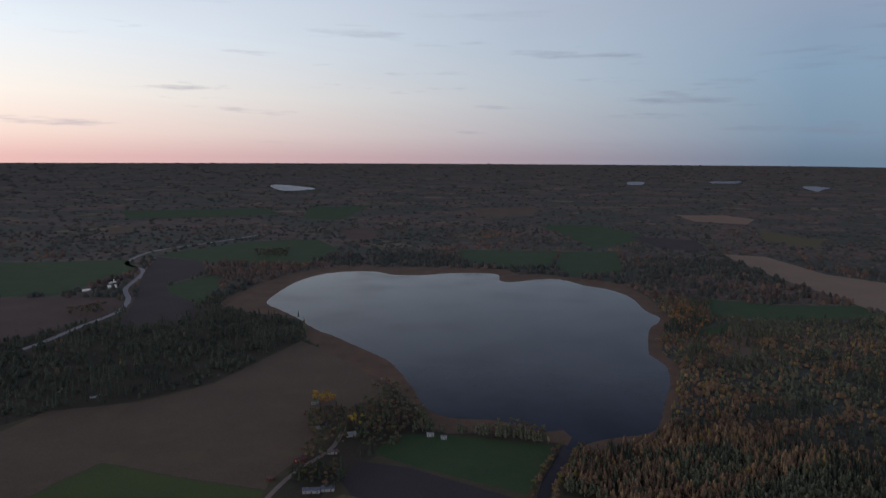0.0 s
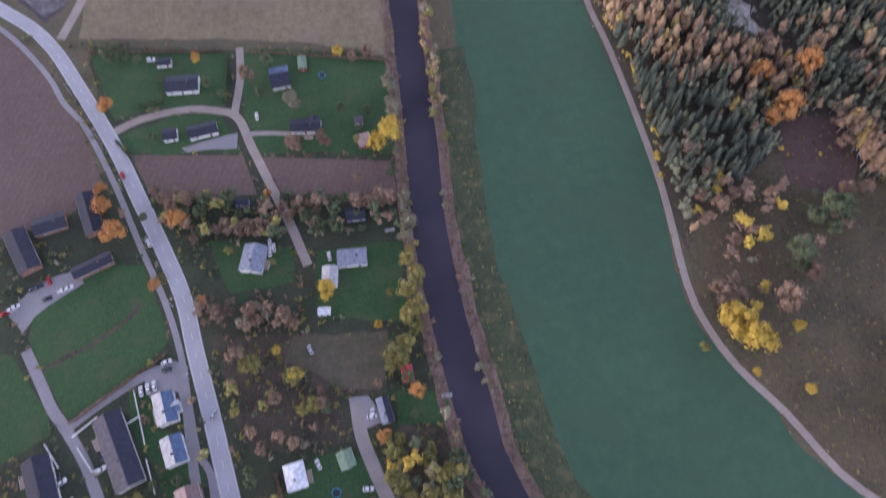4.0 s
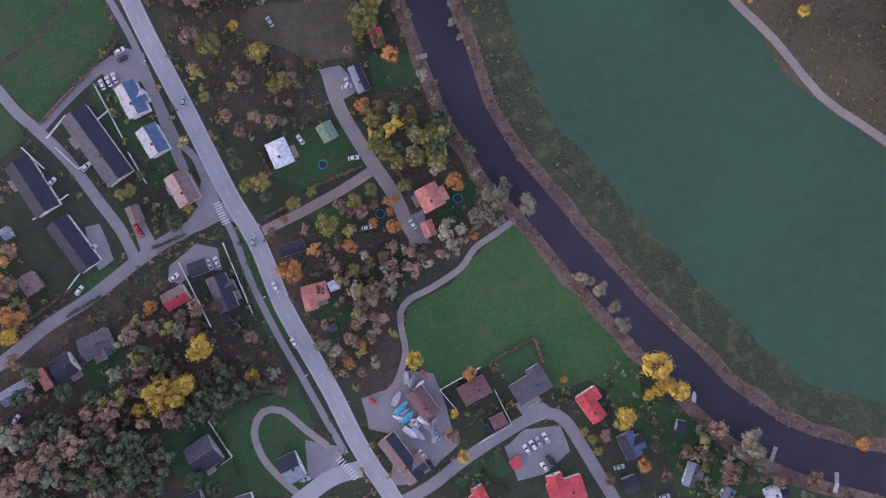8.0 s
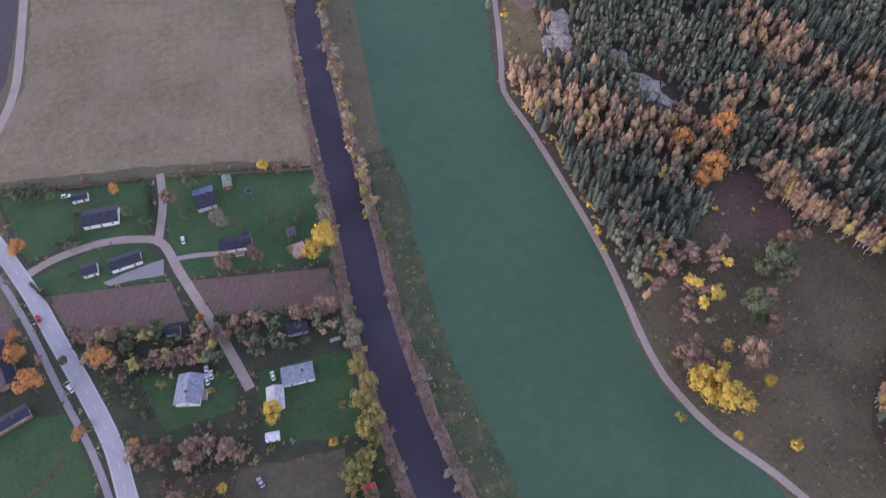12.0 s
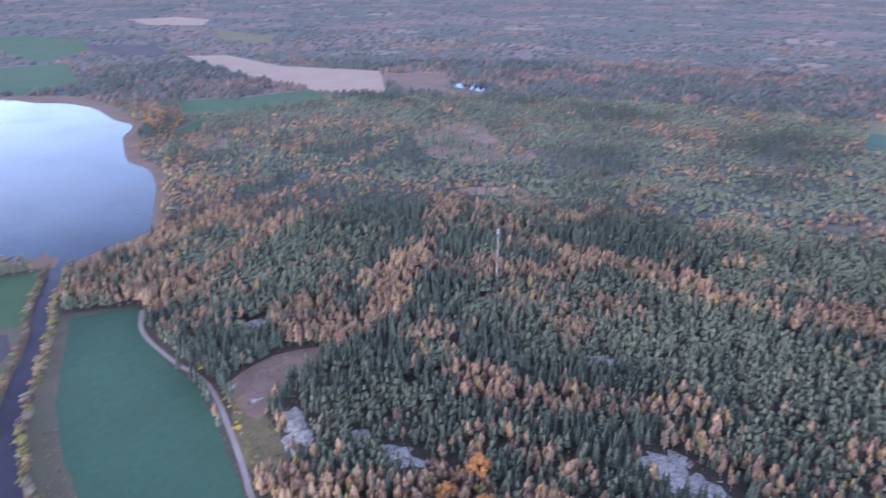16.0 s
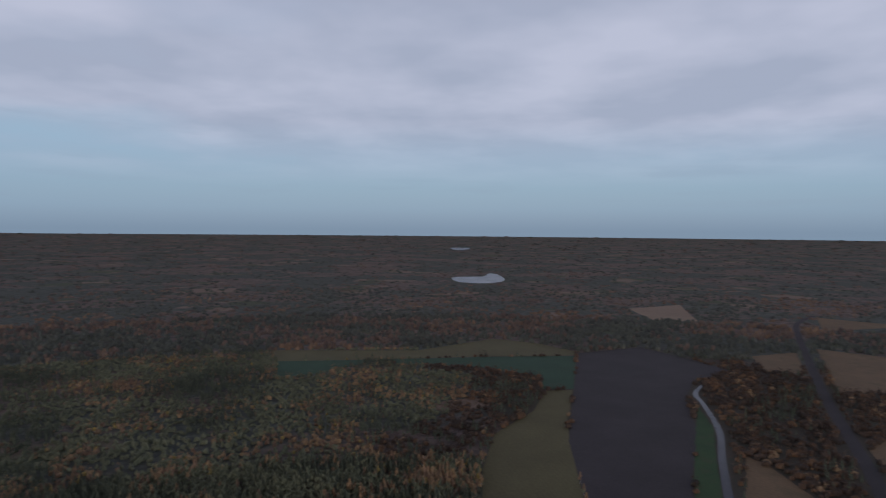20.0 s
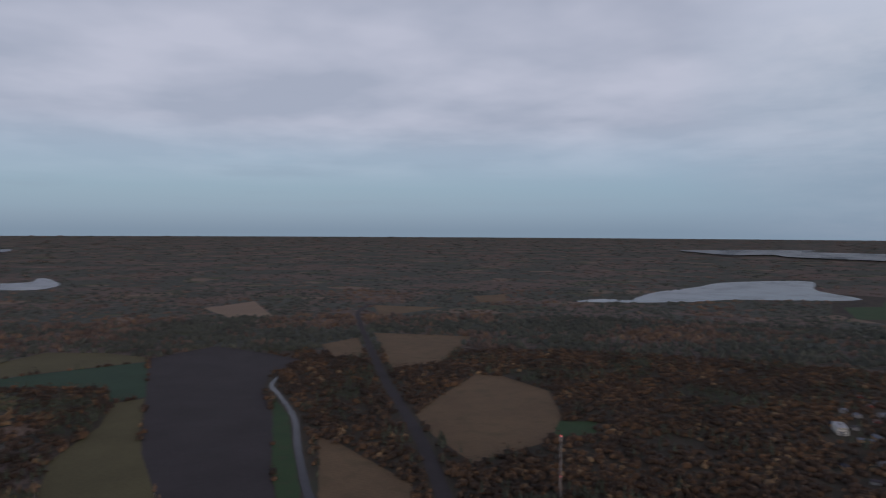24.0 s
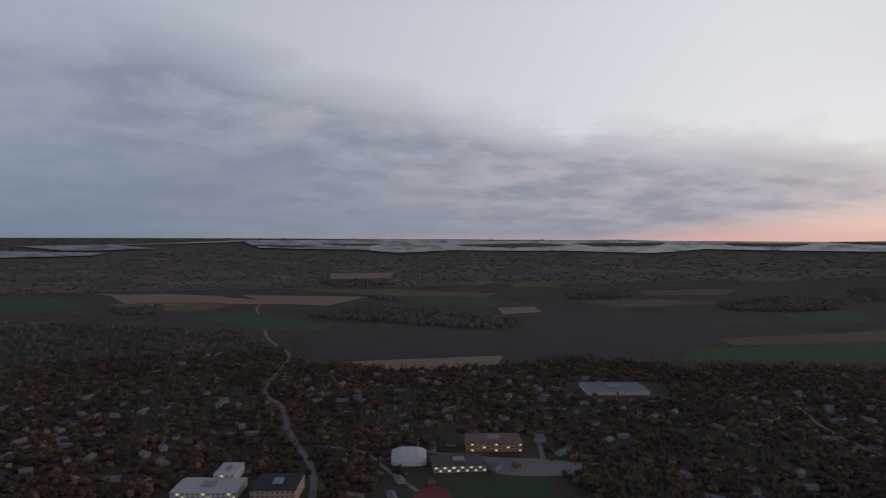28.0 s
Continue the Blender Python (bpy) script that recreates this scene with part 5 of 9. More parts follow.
# ---- houses of the village: three roof corners, walls, roof, label ----
H8 = (
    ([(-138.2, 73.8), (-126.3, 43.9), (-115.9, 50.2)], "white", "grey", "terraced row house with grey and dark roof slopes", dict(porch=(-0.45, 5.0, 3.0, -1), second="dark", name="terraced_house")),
    ([(-164.8, 60.7), (-157.4, 38.6), (-147.3, 43.6)], "white", "dark", "terraced row house with a dark metal roof", dict(porch=(-0.45, 5.0, 3.0, -1), name="terraced_house")),
    ([(-154.8, 34.1), (-146.0, 12.8), (-136.6, 16.6)], "white", "dark", "terraced row house with a dark metal roof", dict(name="terraced_house")),
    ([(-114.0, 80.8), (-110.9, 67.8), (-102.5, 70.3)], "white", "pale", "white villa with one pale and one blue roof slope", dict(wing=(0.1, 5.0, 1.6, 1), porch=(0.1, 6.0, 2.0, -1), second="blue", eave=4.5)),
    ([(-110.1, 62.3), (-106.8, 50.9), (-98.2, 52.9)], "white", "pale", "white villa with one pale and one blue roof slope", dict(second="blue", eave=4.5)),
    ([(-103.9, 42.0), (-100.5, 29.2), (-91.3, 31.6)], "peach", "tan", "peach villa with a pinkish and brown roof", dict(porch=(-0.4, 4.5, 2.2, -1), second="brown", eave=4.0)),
    ([(-122.5, 34.5), (-121.3, 27.5), (-116.2, 29.3)], "brick", "brown", "small brown outbuilding beside a red car", dict(eave=2.4, chimney=False)),
    ([(-61.6, 45.8), (-59.8, 35.5), (-51.6, 37.2)], "white", "white", "white villa with a hipped white metal roof", dict(porch=(0.2, 5.0, 2.2, 1), hip=True, eave=4.5)),
    ([(-40.6, 48.1), (-38.6, 41.0), (-32.3, 42.2)], "white", "green", "small house with a pale green metal roof", dict(eave=2.8, chimney=False)),
    ([(-11.0, 80.5), (-10.7, 73.2), (-5.9, 73.4)], "red", "red", "small cabin with a bright red metal roof", dict(eave=2.6, chimney=False)),
    ([(-22.7, 67.8), (-20.8, 56.9), (-15.6, 57.5)], "grey", "steel", "house with a grey and dark blue roof", dict(second="dark")),
    ([(-8.5, 14.2), (-6.0, 4.6), (3.0, 6.8)], "ochre", "salmon", "villa with a salmon-red tiled roof by the river", dict(wing=(0.2, 6.0, 2.2, 1), porch=(-0.3, 5.0, 2.4, -1), eave=4.5)),
    ([(-9.3, 1.5), (-8.3, -5.0), (-3.4, -3.6)], "ochre", "salmon", "garage with a salmon-red tiled roof", dict(eave=2.6, chimney=False, name="garage")),
    ([(-66.1, 5.6), (-56.0, 6.2), (-54.8, 1.7)], "grey", "dark", "low dark-roofed house beside orange trees", dict()),
    ([(-61.8, -12.4), (-51.2, -12.1), (-50.4, -19.1)], "white", "salmon", "house with a faded red tiled roof", dict(wing=(-0.55, 5.5, 3.0, -1), porch=(0.3, 4.0, 2.5, -1))),
    ([(-50.9, -13.0), (-46.6, -12.4), (-46.2, -16.4)], "white", "white", "white flat annex beside a red-roofed house", dict(eave=2.6, chimney=False, pitch=0.1, name="annex")),
    ([(-103.9, 7.3), (-95.9, 8.2), (-95.1, 2.4)], "grey", "dark", "dark garage on a yard", dict(eave=2.8, chimney=False, name="garage")),
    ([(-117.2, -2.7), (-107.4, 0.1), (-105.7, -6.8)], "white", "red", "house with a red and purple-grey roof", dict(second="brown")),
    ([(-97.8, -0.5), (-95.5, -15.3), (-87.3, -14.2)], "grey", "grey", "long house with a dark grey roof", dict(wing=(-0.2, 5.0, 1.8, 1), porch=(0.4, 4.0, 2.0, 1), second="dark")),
    ([(-171.8, 16.6), (-168.9, 9.0), (-161.4, 10.9)], "brick", "brown", "brown-roofed house among rust-coloured trees", dict()),
    ([(-154.4, -12.4), (-141.8, -9.6), (-139.4, -18.6)], "grey", "grey", "grey-roofed house with a tan terrace", dict(wing=(0.4, 5.0, 2.0, -1), porch=(-0.3, 5.0, 2.8, -1))),
    ([(-167.7, -18.6), (-159.2, -15.5), (-156.2, -24.6)], "white", "dark", "dark-roofed house with a red annex", dict(porch=(0.2, 5.0, 2.4, -1))),
    ([(-174.5, -20.7), (-171.8, -29.4), (-168.0, -28.4)], "red", "salmon", "small annex with a faded red roof", dict(eave=2.6, chimney=False, name="annex")),
    ([(-190.7, -26.0), (-178.5, -22.4), (-176.8, -28.2)], "white", "steel", "house with a pale blue-grey metal roof", dict()),
    ([(-123.6, -65.6), (-112.7, -61.4), (-109.4, -73.3)], "grey", "dark", "house with a dark blue-grey roof behind a fence", dict(porch=(-0.4, 4.0, 2.6, -1), second="grey")),
    ([(-88.0, -77.9), (-79.8, -76.1), (-75.9, -87.0)], "white", "steel", "house with grey and dark roof slopes by the loop", dict(second="dark")),
    ([(-46.2, -80.5), (-37.7, -100.4), (-30.5, -96.7)], "ochre", "brown", "long ochre trading house by the main road", dict(wing=(0.55, 7.0, 2.6, 1), second="dark", eave=4.5)),
    ([(-30.7, -64.4), (-25.6, -76.2), (-18.1, -74.0)], "brick", "maroon", "dark maroon workshop beside the boat yard", dict(eave=4.0, name="workshop")),
    ([(-10.3, -66.7), (1.4, -63.4), (4.3, -71.1)], "brick", "maroon", "house with a dull maroon roof beside the park", dict()),
    ([(-0.5, -81.8), (5.7, -80.2), (7.4, -85.1)], "brick", "maroon", "maroon-roofed garage by the street", dict(eave=2.6, chimney=False, name="garage")),
    ([(10.2, -70.7), (24.9, -65.7), (28.9, -74.4)], "grey", "grey", "wide low house with a plain grey roof", dict(wing=(0.55, 6.5, 1.8, 1), porch=(-0.3, 6.0, 3.0, -1))),
    ([(35.1, -81.8), (39.9, -93.3), (46.1, -90.5)], "white", "red", "villa with a bright crimson metal roof", dict(eave=4.0)),
    ([(35.2, -81.3), (44.1, -78.1), (46.4, -83.1)], "white", "red", "wing of the villa with a crimson roof", dict(eave=3.9, chimney=False, name="house_wing")),
    ([(3.3, -100.8), (7.6, -99.2), (8.7, -103.5)], "red", "red", "small red-roofed shed by the car park", dict(eave=2.4, chimney=False, name="shed")),
    ([(15.6, -113.5), (30.4, -112.1), (31.4, -122.1)], "white", "red", "long house with a crimson metal roof", dict(wing=(-0.4, 7.0, 3.2, 1))),
    ([(-16.2, -111.2), (-8.7, -109.2), (-5.1, -115.8)], "white", "red", "house with a crimson metal roof", dict(wing=(0.3, 5.5, 2.4, 1))),
    ([(47.9, -101.1), (50.2, -111.4), (56.8, -109.1)], "grey", "dark", "house with a dark blue roof", dict(wing=(0.1, 6.0, 2.6, 1), second="blue")),
    ([(69.6, -125.9), (74.5, -117.6), (79.1, -119.7)], "white", "grey", "narrow house with pale grey roof sheets", dict(wing=(0.1, 4.0, 1.8, -1), second="steel")),
    ([(83.3, -134.5), (86.8, -130.5), (91.1, -133.0)], "white", "steel", "small grey-roofed house by the river", dict()),
    ([(101.1, -136.3), (106.9, -135.3), (108.6, -140.5)], "white", "white", "white-roofed cottage by the river", dict()),
    ([(45.8, -118.4), (52.1, -117.5), (52.5, -123.8)], "grey", "dark", "dark-roofed house beside a gravel yard", dict()),
    ([(-173.5, 37.9), (-170.0, 38.9), (-169.0, 34.0)], "grey", "steel", "small pale shed on the edge of the gardens", dict(eave=2.4, chimney=False, name="shed")),
    ([(-127.5, -83.7), (-121.3, -82.6), (-119.4, -90.2)], "grey", "dark", "dark-roofed house among trees", dict()),
    ([(-108.4, -89.1), (-101.1, -88.7), (-100.5, -96.6)], "white", "grey", "grey-roofed house among trees", dict()),
    ([(-55.1, -30.0), (-51.7, -29.6), (-51.1, -32.6)], "grey", "grey", "tiny grey garden shed among bushes", dict(eave=2.2, chimney=False, windows=False, name="shed")),
    ([(-45, -62), (-43, -65), (-44, -66)], "red", "red", "tiny red shed by the yard", dict(eave=2.2, chimney=False, windows=False, name="shed")),
    ([(73.7, -99.8), (77.5, -101.6), (75.7, -106.4)], "grey", "dark", "dark boat shed by the river", dict(eave=2.4, chimney=False, name="boat_shed")),
    ([(107.9, -137.4), (111.1, -137.7), (110.7, -141.9)], "grey", "dark", "dark shed by the river", dict(eave=2.4, chimney=False, name="shed")),
)
H4 = (
    ([(-114.9, 216.2), (-107.7, 216.6), (-105.8, 209.5)], "white", "dark", "white garage with a dark roof", dict(eave=2.8, chimney=False, name="garage")),
    ([(-103.0, 216.0), (-88.5, 218.2), (-87.4, 210.5)], "white", "dark", "white carport building with a dark roof", dict(eave=2.8, chimney=False, name="garage")),
    ([(-114.0, 249.0), (-97.0, 248.2), (-96.3, 237.5)], "white", "dark", "white house with a dark blue roof on a lawn", dict()),
    ([(-120.0, 261.5), (-112.1, 261.6), (-112.0, 257.0)], "white", "dark", "long low shed by a hedge", dict(eave=2.3, chimney=False, name="shed")),
    ([(-61.7, 247.2), (-51.7, 248.2), (-50.8, 234.7)], "grey", "dark", "house with a dark blue roof", dict(second="blue")),
    ([(-51.7, 213.5), (-36.3, 212.2), (-36.2, 204.3)], "white", "dark", "white house with a dark roof and terrace", dict(porch=(0.0, 7.0, 3.0, -1), wing=(0.5, 5.0, 1.5, 1))),
    ([(-46.7, 253.3), (-46.5, 244.9), (-41.8, 245.4)], "red", "green", "red and teal shed at the field's edge", dict(eave=2.5, chimney=False, name="shed")),
    ([(-20.4, 200.2), (-13.6, 201.3), (-13.2, 193.8)], "red", "tan", "small cottage by the river under a yellow tree", dict(eave=2.5)),
    ([(-20.4, 211.2), (-15.6, 211.2), (-15.4, 207.0)], "grey", "grey", "grey garden shed on a lawn", dict(eave=2.3, chimney=False, name="shed")),
    ([(-75.2, 146.8), (-78.4, 133.7), (-67.9, 131.1)], "white", "steel", "house with a blue-grey metal roof", dict(porch=(0.2, 5.0, 2.4, 1))),
    ([(-33.8, 138.1), (-20.2, 137.7), (-20.5, 129.2)], "white", "steel", "pale-roofed house by the turning place", dict()),
    ([(-40.9, 130.9), (-41.8, 121.0), (-34.6, 120.0)], "white", "pale", "pale wing of a house", dict(eave=2.8, chimney=False, name="house_wing")),
    ([(-44.0, 111.7), (-38.3, 111.2), (-38.6, 107.6)], "white", "white", "white shed in a garden", dict(eave=2.4, chimney=False, name="shed")),
    ([(-28.4, 159.5), (-19.1, 159.2), (-19.5, 152.3)], "grey", "dark", "dark-roofed cottage among trees", dict()),
    ([(-79.6, 171.6), (-73.0, 171.3), (-72.8, 167.3)], "grey", "dark", "dark garden shed under trees", dict(eave=2.4, chimney=False, name="shed")),
    ([(-172.9, 172.3), (-158.4, 175.7), (-155.0, 166.9)], "brick", "dark", "brick row house with a dark roof", dict(name="terraced_house")),
    ([(-154.4, 182.2), (-147.3, 160.0), (-139.2, 162.7)], "brick", "dark", "brick row house with a dark roof", dict(name="terraced_house")),
    ([(-185.2, 165.1), (-175.0, 143.9), (-165.6, 147.6)], "brick", "dark", "brick row house with a dark roof", dict(name="terraced_house")),
    ([(-153.0, 144.8), (-136.1, 151.6), (-132.7, 146.0)], "brick", "dark", "brick row house with a dark roof", dict(name="terraced_house")),
)

FOOT = []
for corners, *_ in H8 + H4:
    a, b, c = (np.array(p[:2], float) for p in corners[:3])
    q = np.array([a, b, c, a + c - b])
    FOOT.append(q.mean(0) + (q - q.mean(0)) * 1.35)


# ---- trees ----
rng = np.random.default_rng(7)


def clumps(r, n, size, squash=1.0, seed=1, hollow=0.45, knots=0):
    """Leaf clumps: small tilted leaves gathered on twigs within a round crown."""
    g = np.random.default_rng(seed)
    v, f = [], []
    centres = g.normal(size=(knots or 9, 3))
    centres /= np.linalg.norm(centres, axis=1, keepdims=True)
    centres *= g.uniform(0.35, 0.75, (len(centres), 1))
    for _ in range(n):
        c = centres[g.integers(len(centres))] + g.normal(size=3) * 0.24
        d = np.linalg.norm(c)
        if d < hollow:
            c *= hollow / d
        if d > 1.05:
            c *= 1.05 / d
        c = c * r * np.array([1, 1, squash])
        a = g.normal(size=3)
        a /= np.linalg.norm(a)
        out = c / (np.linalg.norm(c) + 1e-9) + np.array([0, 0, 0.7]) + g.normal(size=3) * 0.5
        b = np.cross(out, a)
        b /= np.linalg.norm(b) + 1e-9
        a = np.cross(b, out)
        a /= np.linalg.norm(a) + 1e-9
        s = size * g.uniform(0.6, 1.3)
        k = len(v)
        v += [c - a * s, c - b * s * 0.7 + out * s * 0.15, c + a * s, c + b * s * 0.7]
        f += [(k, k + 1, k + 2), (k, k + 2, k + 3)]
    return np.array(v), f


def tapered(r, h, sides=5, bend=0.0, base=0.0, tip=0.25):
    v, f = [], []
    for i, (z, q) in enumerate(((0, 1.0), (0.5, 0.65), (1.0, tip))):
        for k in range(sides):
            a = 2 * math.pi * k / sides
            v.append((r * q * math.cos(a) + bend * z * z, r * q * math.sin(a), base + h * z))
    for i in range(2):
        for k in range(sides):
            a, b = i * sides + k, i * sides + (k + 1) % sides
            f += [(a, b, b + sides), (a, b + sides, a + sides)]
    return np.array(v), f


def joined(pieces):
    """Vertices, triangles and material slots of several pieces as one."""
    v, f, m, n = [], [], [], 0
    for (pv, pf), slot in pieces:
        v.append(np.asarray(pv, float))
        f += [tuple(i + n for i in t) for t in pf]
        m += [slot] * len(pf)
        n += len(pv)
    return np.concatenate(v), np.array(f), np.array(m)


def skirt(z, r, drop, sides, seed):
    """One whorl of conifer branches: a ragged drooping star."""
    g = np.random.default_rng(seed)
    v = [(0, 0, z)]
    for k in range(sides):
        a = 2 * math.pi * k / sides + g.uniform(-0.2, 0.2)
        q = r * (g.uniform(0.85, 1.2) if k % 2 else g.uniform(0.5, 0.7))
        v.append((q * math.cos(a), q * math.sin(a), z - drop * g.uniform(0.8, 1.2)))
    return v, [(0, 1 + k, 1 + (k + 1) % sides) for k in range(sides)]


def spruce_shape(tiers, sides, seed):
    """Height 1; crown radius 0.16."""
    got = []
    for i in range(tiers):
        u = i / tiers
        got.append((skirt(0.32 + 0.68 * (u + 1.0 / tiers), 0.165 * (1 - u * 0.82), 1.25 * 0.68 / tiers, sides, seed * 50 + i), 0))
    return joined(got)


def blob_shape(seed, sides=4):
    """A far tree or small stand: a lumpy crown."""
    g = np.random.default_rng(seed)
    v = [(0, 0, 1.0)]
    for z, q in ((0.70, 0.32), (0.0, 0.46)):
        for k in range(sides):
            a = 2 * math.pi * (k + 0.5 * (z < 0.5)) / sides
            s = q * g.uniform(0.7, 1.25)
            v.append((s * math.cos(a), s * math.sin(a), z * g.uniform(0.8, 1.15)))
    f = [(0, 1 + k, 1 + (k + 1) % sides) for k in range(sides)]
    for ring in (0,):
        for k in range(sides):
            a, b = 1 + ring * sides + k, 1 + ring * sides + (k + 1) % sides
            f += [(a, a + sides, b), (b, a + sides, b + sides)]
    return np.array(v), np.array(f), np.zeros(len(f), int)


def stand(name, shapes, xs, ys, heights, widths, mats, label, zs=None):
    """Many trees as one object; each takes one of the shapes, a turn, a height and a width."""
    V, F, S, TI, base = [], [], [], [], 0
    pick = rng.integers(len(shapes), size=len(xs))
    turn = rng.uniform(0, 2 * math.pi, len(xs))
    tint = rng.uniform(0, 1, len(xs))
    if zs is None:
        zs = np.array([land(x, y) for x, y in zip(xs, ys)])
    for k, (sv, sf, sm) in enumerate(shapes):
        i = np.nonzero(pick == k)[0]
        if not len(i):
            continue
        c, s = np.cos(turn[i])[:, None], np.sin(turn[i])[:, None]
        px = (sv[:, 0] * c - sv[:, 1] * s) * widths[i][:, None] + xs[i][:, None]
        py = (sv[:, 0] * s + sv[:, 1] * c) * widths[i][:, None] + ys[i][:, None]
        pz = sv[:, 2][None] * heights[i][:, None] + zs[i][:, None] - 0.1
        V.append(np.stack([px, py, pz], -1).reshape(-1, 3))
        F.append((sf[None] + (np.arange(len(i)) * len(sv))[:, None, None]).reshape(-1, 3) + base)
        S.append(np.tile(sm, len(i)))
        TI.append(np.repeat(tint[i], len(sv)))
        base += len(i) * len(sv)
    V, F, S, TI = np.concatenate(V), np.concatenate(F), np.concatenate(S), np.concatenate(TI)
    me = bpy.data.meshes.new(name)
    me.vertices.add(len(V))
    me.vertices.foreach_set("co", V.astype(np.float32).ravel())
    me.loops.add(F.size)
    me.loops.foreach_set("vertex_index", F.astype(np.int32).ravel())
    me.polygons.add(len(F))
    me.polygons.foreach_set("loop_start", np.arange(0, F.size, 3, dtype=np.int32))
    me.polygons.foreach_set("material_index", S.astype(np.int32))
    me.attributes.new("tint", "FLOAT", "POINT").data.foreach_set("value", TI.astype(np.float32))
    for m in mats:
        me.materials.append(m)
    me.update(calc_edges=True)
    return tagged(new(name, me), label, "trees", "", "stuff")


def field_noise(xs, ys, scale, seed):
    return np.array([noise.noise((x * scale, y * scale, seed)) for x, y in zip(xs, ys)])


def free(xs, ys, outlines):
    ok = np.ones(len(xs), bool)
    for p in outlines:
        ok &= ~inside(p, xs, ys)
    return ok


SPRUCE = [spruce_shape(5, 8, k) for k in (1, 2, 3)]
SPRUCE_MID = [spruce_shape(3, 6, k) for k in (4, 5, 6)]


ICO = [(0, 0, 1)] + [(0.894 * math.cos(a), 0.894 * math.sin(a), z) for z, o in ((0.447, 0.0), (-0.447, 0.628)) for a in (o + 1.2566 * k for k in range(5))] + [(0, 0, -1)]
ICO_FACES = [f for k in range(5) for f in ((0, 1 + k, 1 + (k + 1) % 5), (1 + k, 6 + k, 1 + (k + 1) % 5), (1 + (k + 1) % 5, 6 + k, 6 + (k + 1) % 5), (11, 6 + (k + 1) % 5, 6 + k))]


def puff_shape(seed, lumps, leaves, leaf, r=0.27, squash=1.1, trunk=True):
    """A round leafy crown: bulging lumps, roughened by leaves; height 1."""
    g = np.random.default_rng(seed)
    got = [(tapered(0.016, 0.5, 3), 1)] if trunk else []
    for k in range(lumps):
        d = g.normal(size=3)
        d /= np.linalg.norm(d)
        d[2] = abs(d[2]) * 1.2 - 0.4
        c = d * g.uniform(0.35, 0.68) if k else np.zeros(3)
        q = g.uniform(0.34, 0.52)
        v = (np.array(ICO) * g.uniform(0.7, 1.2, (12, 1)) * q * 0.8 + c) * r * np.array([1, 1, squash])
        got.append(((v + np.array([0, 0, 1 - r * squash]), ICO_FACES), 0))
        if leaves:
            lv, lf = clumps(q * r * 1.15, leaves // lumps, leaf, squash, seed * 40 + k, 0.9, 12)
            got.append(((lv + c * r * np.array([1, 1, squash]) + np.array([0, 0, 1 - r * squash]), lf), 0))
    return joined(got)


CAP_FACES = [f for f in ICO_FACES if 11 not in f]


def ovoid_shape(seed, lumps, leaves, leaf, r, low, trunk=0.014, point=0.55):
    """A slim closed crown of bulging lumps from the height low up to 1, narrowing to its top, with some loose twigs."""
    g = np.random.default_rng(seed)
    got = [(tapered(trunk, low + 0.25, 3), 1)] if trunk else []
    for k in range(lumps):
        u = k / max(lumps - 1, 1)
        a, off = g.uniform(0, 6.28), r * g.uniform(0.15, 0.5) * (1 - u)
        size = r * (1 - point * u * u) * g.uniform(0.72, 0.98)
        tall = (1 - low) * g.uniform(0.24, 0.34)
        z = low + tall * 0.7 + (1 - low - tall * 1.6) * u
        v = np.array(ICO) * g.uniform(0.78, 1.2, (12, 1)) * np.array([size, size, tall]) + np.array([off * math.cos(a), off * math.sin(a), z])
        got.append(((v, CAP_FACES), 0))
    if leaves:
        lv, lf = clumps(1.0, leaves, leaf, 1.0, seed * 3 + 1, 0.8, 14)
        lv = lv * np.array([r, r, (1 - low) * 0.5]) + np.array([0, 0, (1 + low) / 2])
        got.append(((lv, lf), 0))
    return joined(got)


BIRCH = [ovoid_shape(k, 3, 10, 0.20, 0.155, 0.34) for k in (11, 12, 13, 14)]
PINE = [ovoid_shape(k, 2, 6, 0.22, 0.155, 0.22, 0, 0.5) for k in (21, 22, 23, 24)]
BIRCH_MID = [ovoid_shape(k, 1, 4, 0.26, 0.21, 0.0, 0) for k in (15, 16, 17)]
PINE_MID = [ovoid_shape(k, 1, 3, 0.26, 0.23, 0.0, 0) for k in (25, 26, 27)]
PUFF = [puff_shape(k, 5, 35, 0.052) for k in (51, 52, 53, 54)]
BLOB = [blob_shape(k) for k in (31, 32, 33, 34)]

# forest: scattered on a jittered grid, thinning with the distance
def jittered(r0, r1, az0, az1, spacing):
    area = (r1 * r1 - r0 * r0) * radians(az1 - az0) / 2
    n = int(area / spacing ** 2)
    r = np.sqrt(rng.uniform(r0 * r0, r1 * r1, n))
    a = np.radians(rng.uniform(az0, az1, n))
    return r * np.sin(a), r * np.cos(a)


# streaks of birch across the hill
BANDS = [smooth(p, 12.0) for p in (
    [(221, 400), (270, 389), (313, 409), (331, 451)], [(287, 346), (280, 294), (277, 263), (285, 236), (308, 220)], [(304, 216), (328, 193), (357, 173)],
    [(549, 588), (464, 521), (500, 458), (495, 372), (514, 310), (519, 249), (528, 184), (556, 133)], [(197, 656), (260, 675), (327, 700), (427, 743), (653, 850)],
    [(164, 533), (211, 560), (271, 588), (351, 638)], [(120, 269), (139, 241), (149, 214)], [(181, 208), (206, 201), (192, 177)],
    [(219, 173), (238, 146), (255, 125)], [(238, 226), (247, 208), (256, 179)], [(385, 1339), (428, 1191), (417, 1000)],
    [(344, 443), (394, 473), (485, 528)], [(577, 95), (595, 39), (615, -20)], [(844, 100), (795, 24), (761, -19)])]


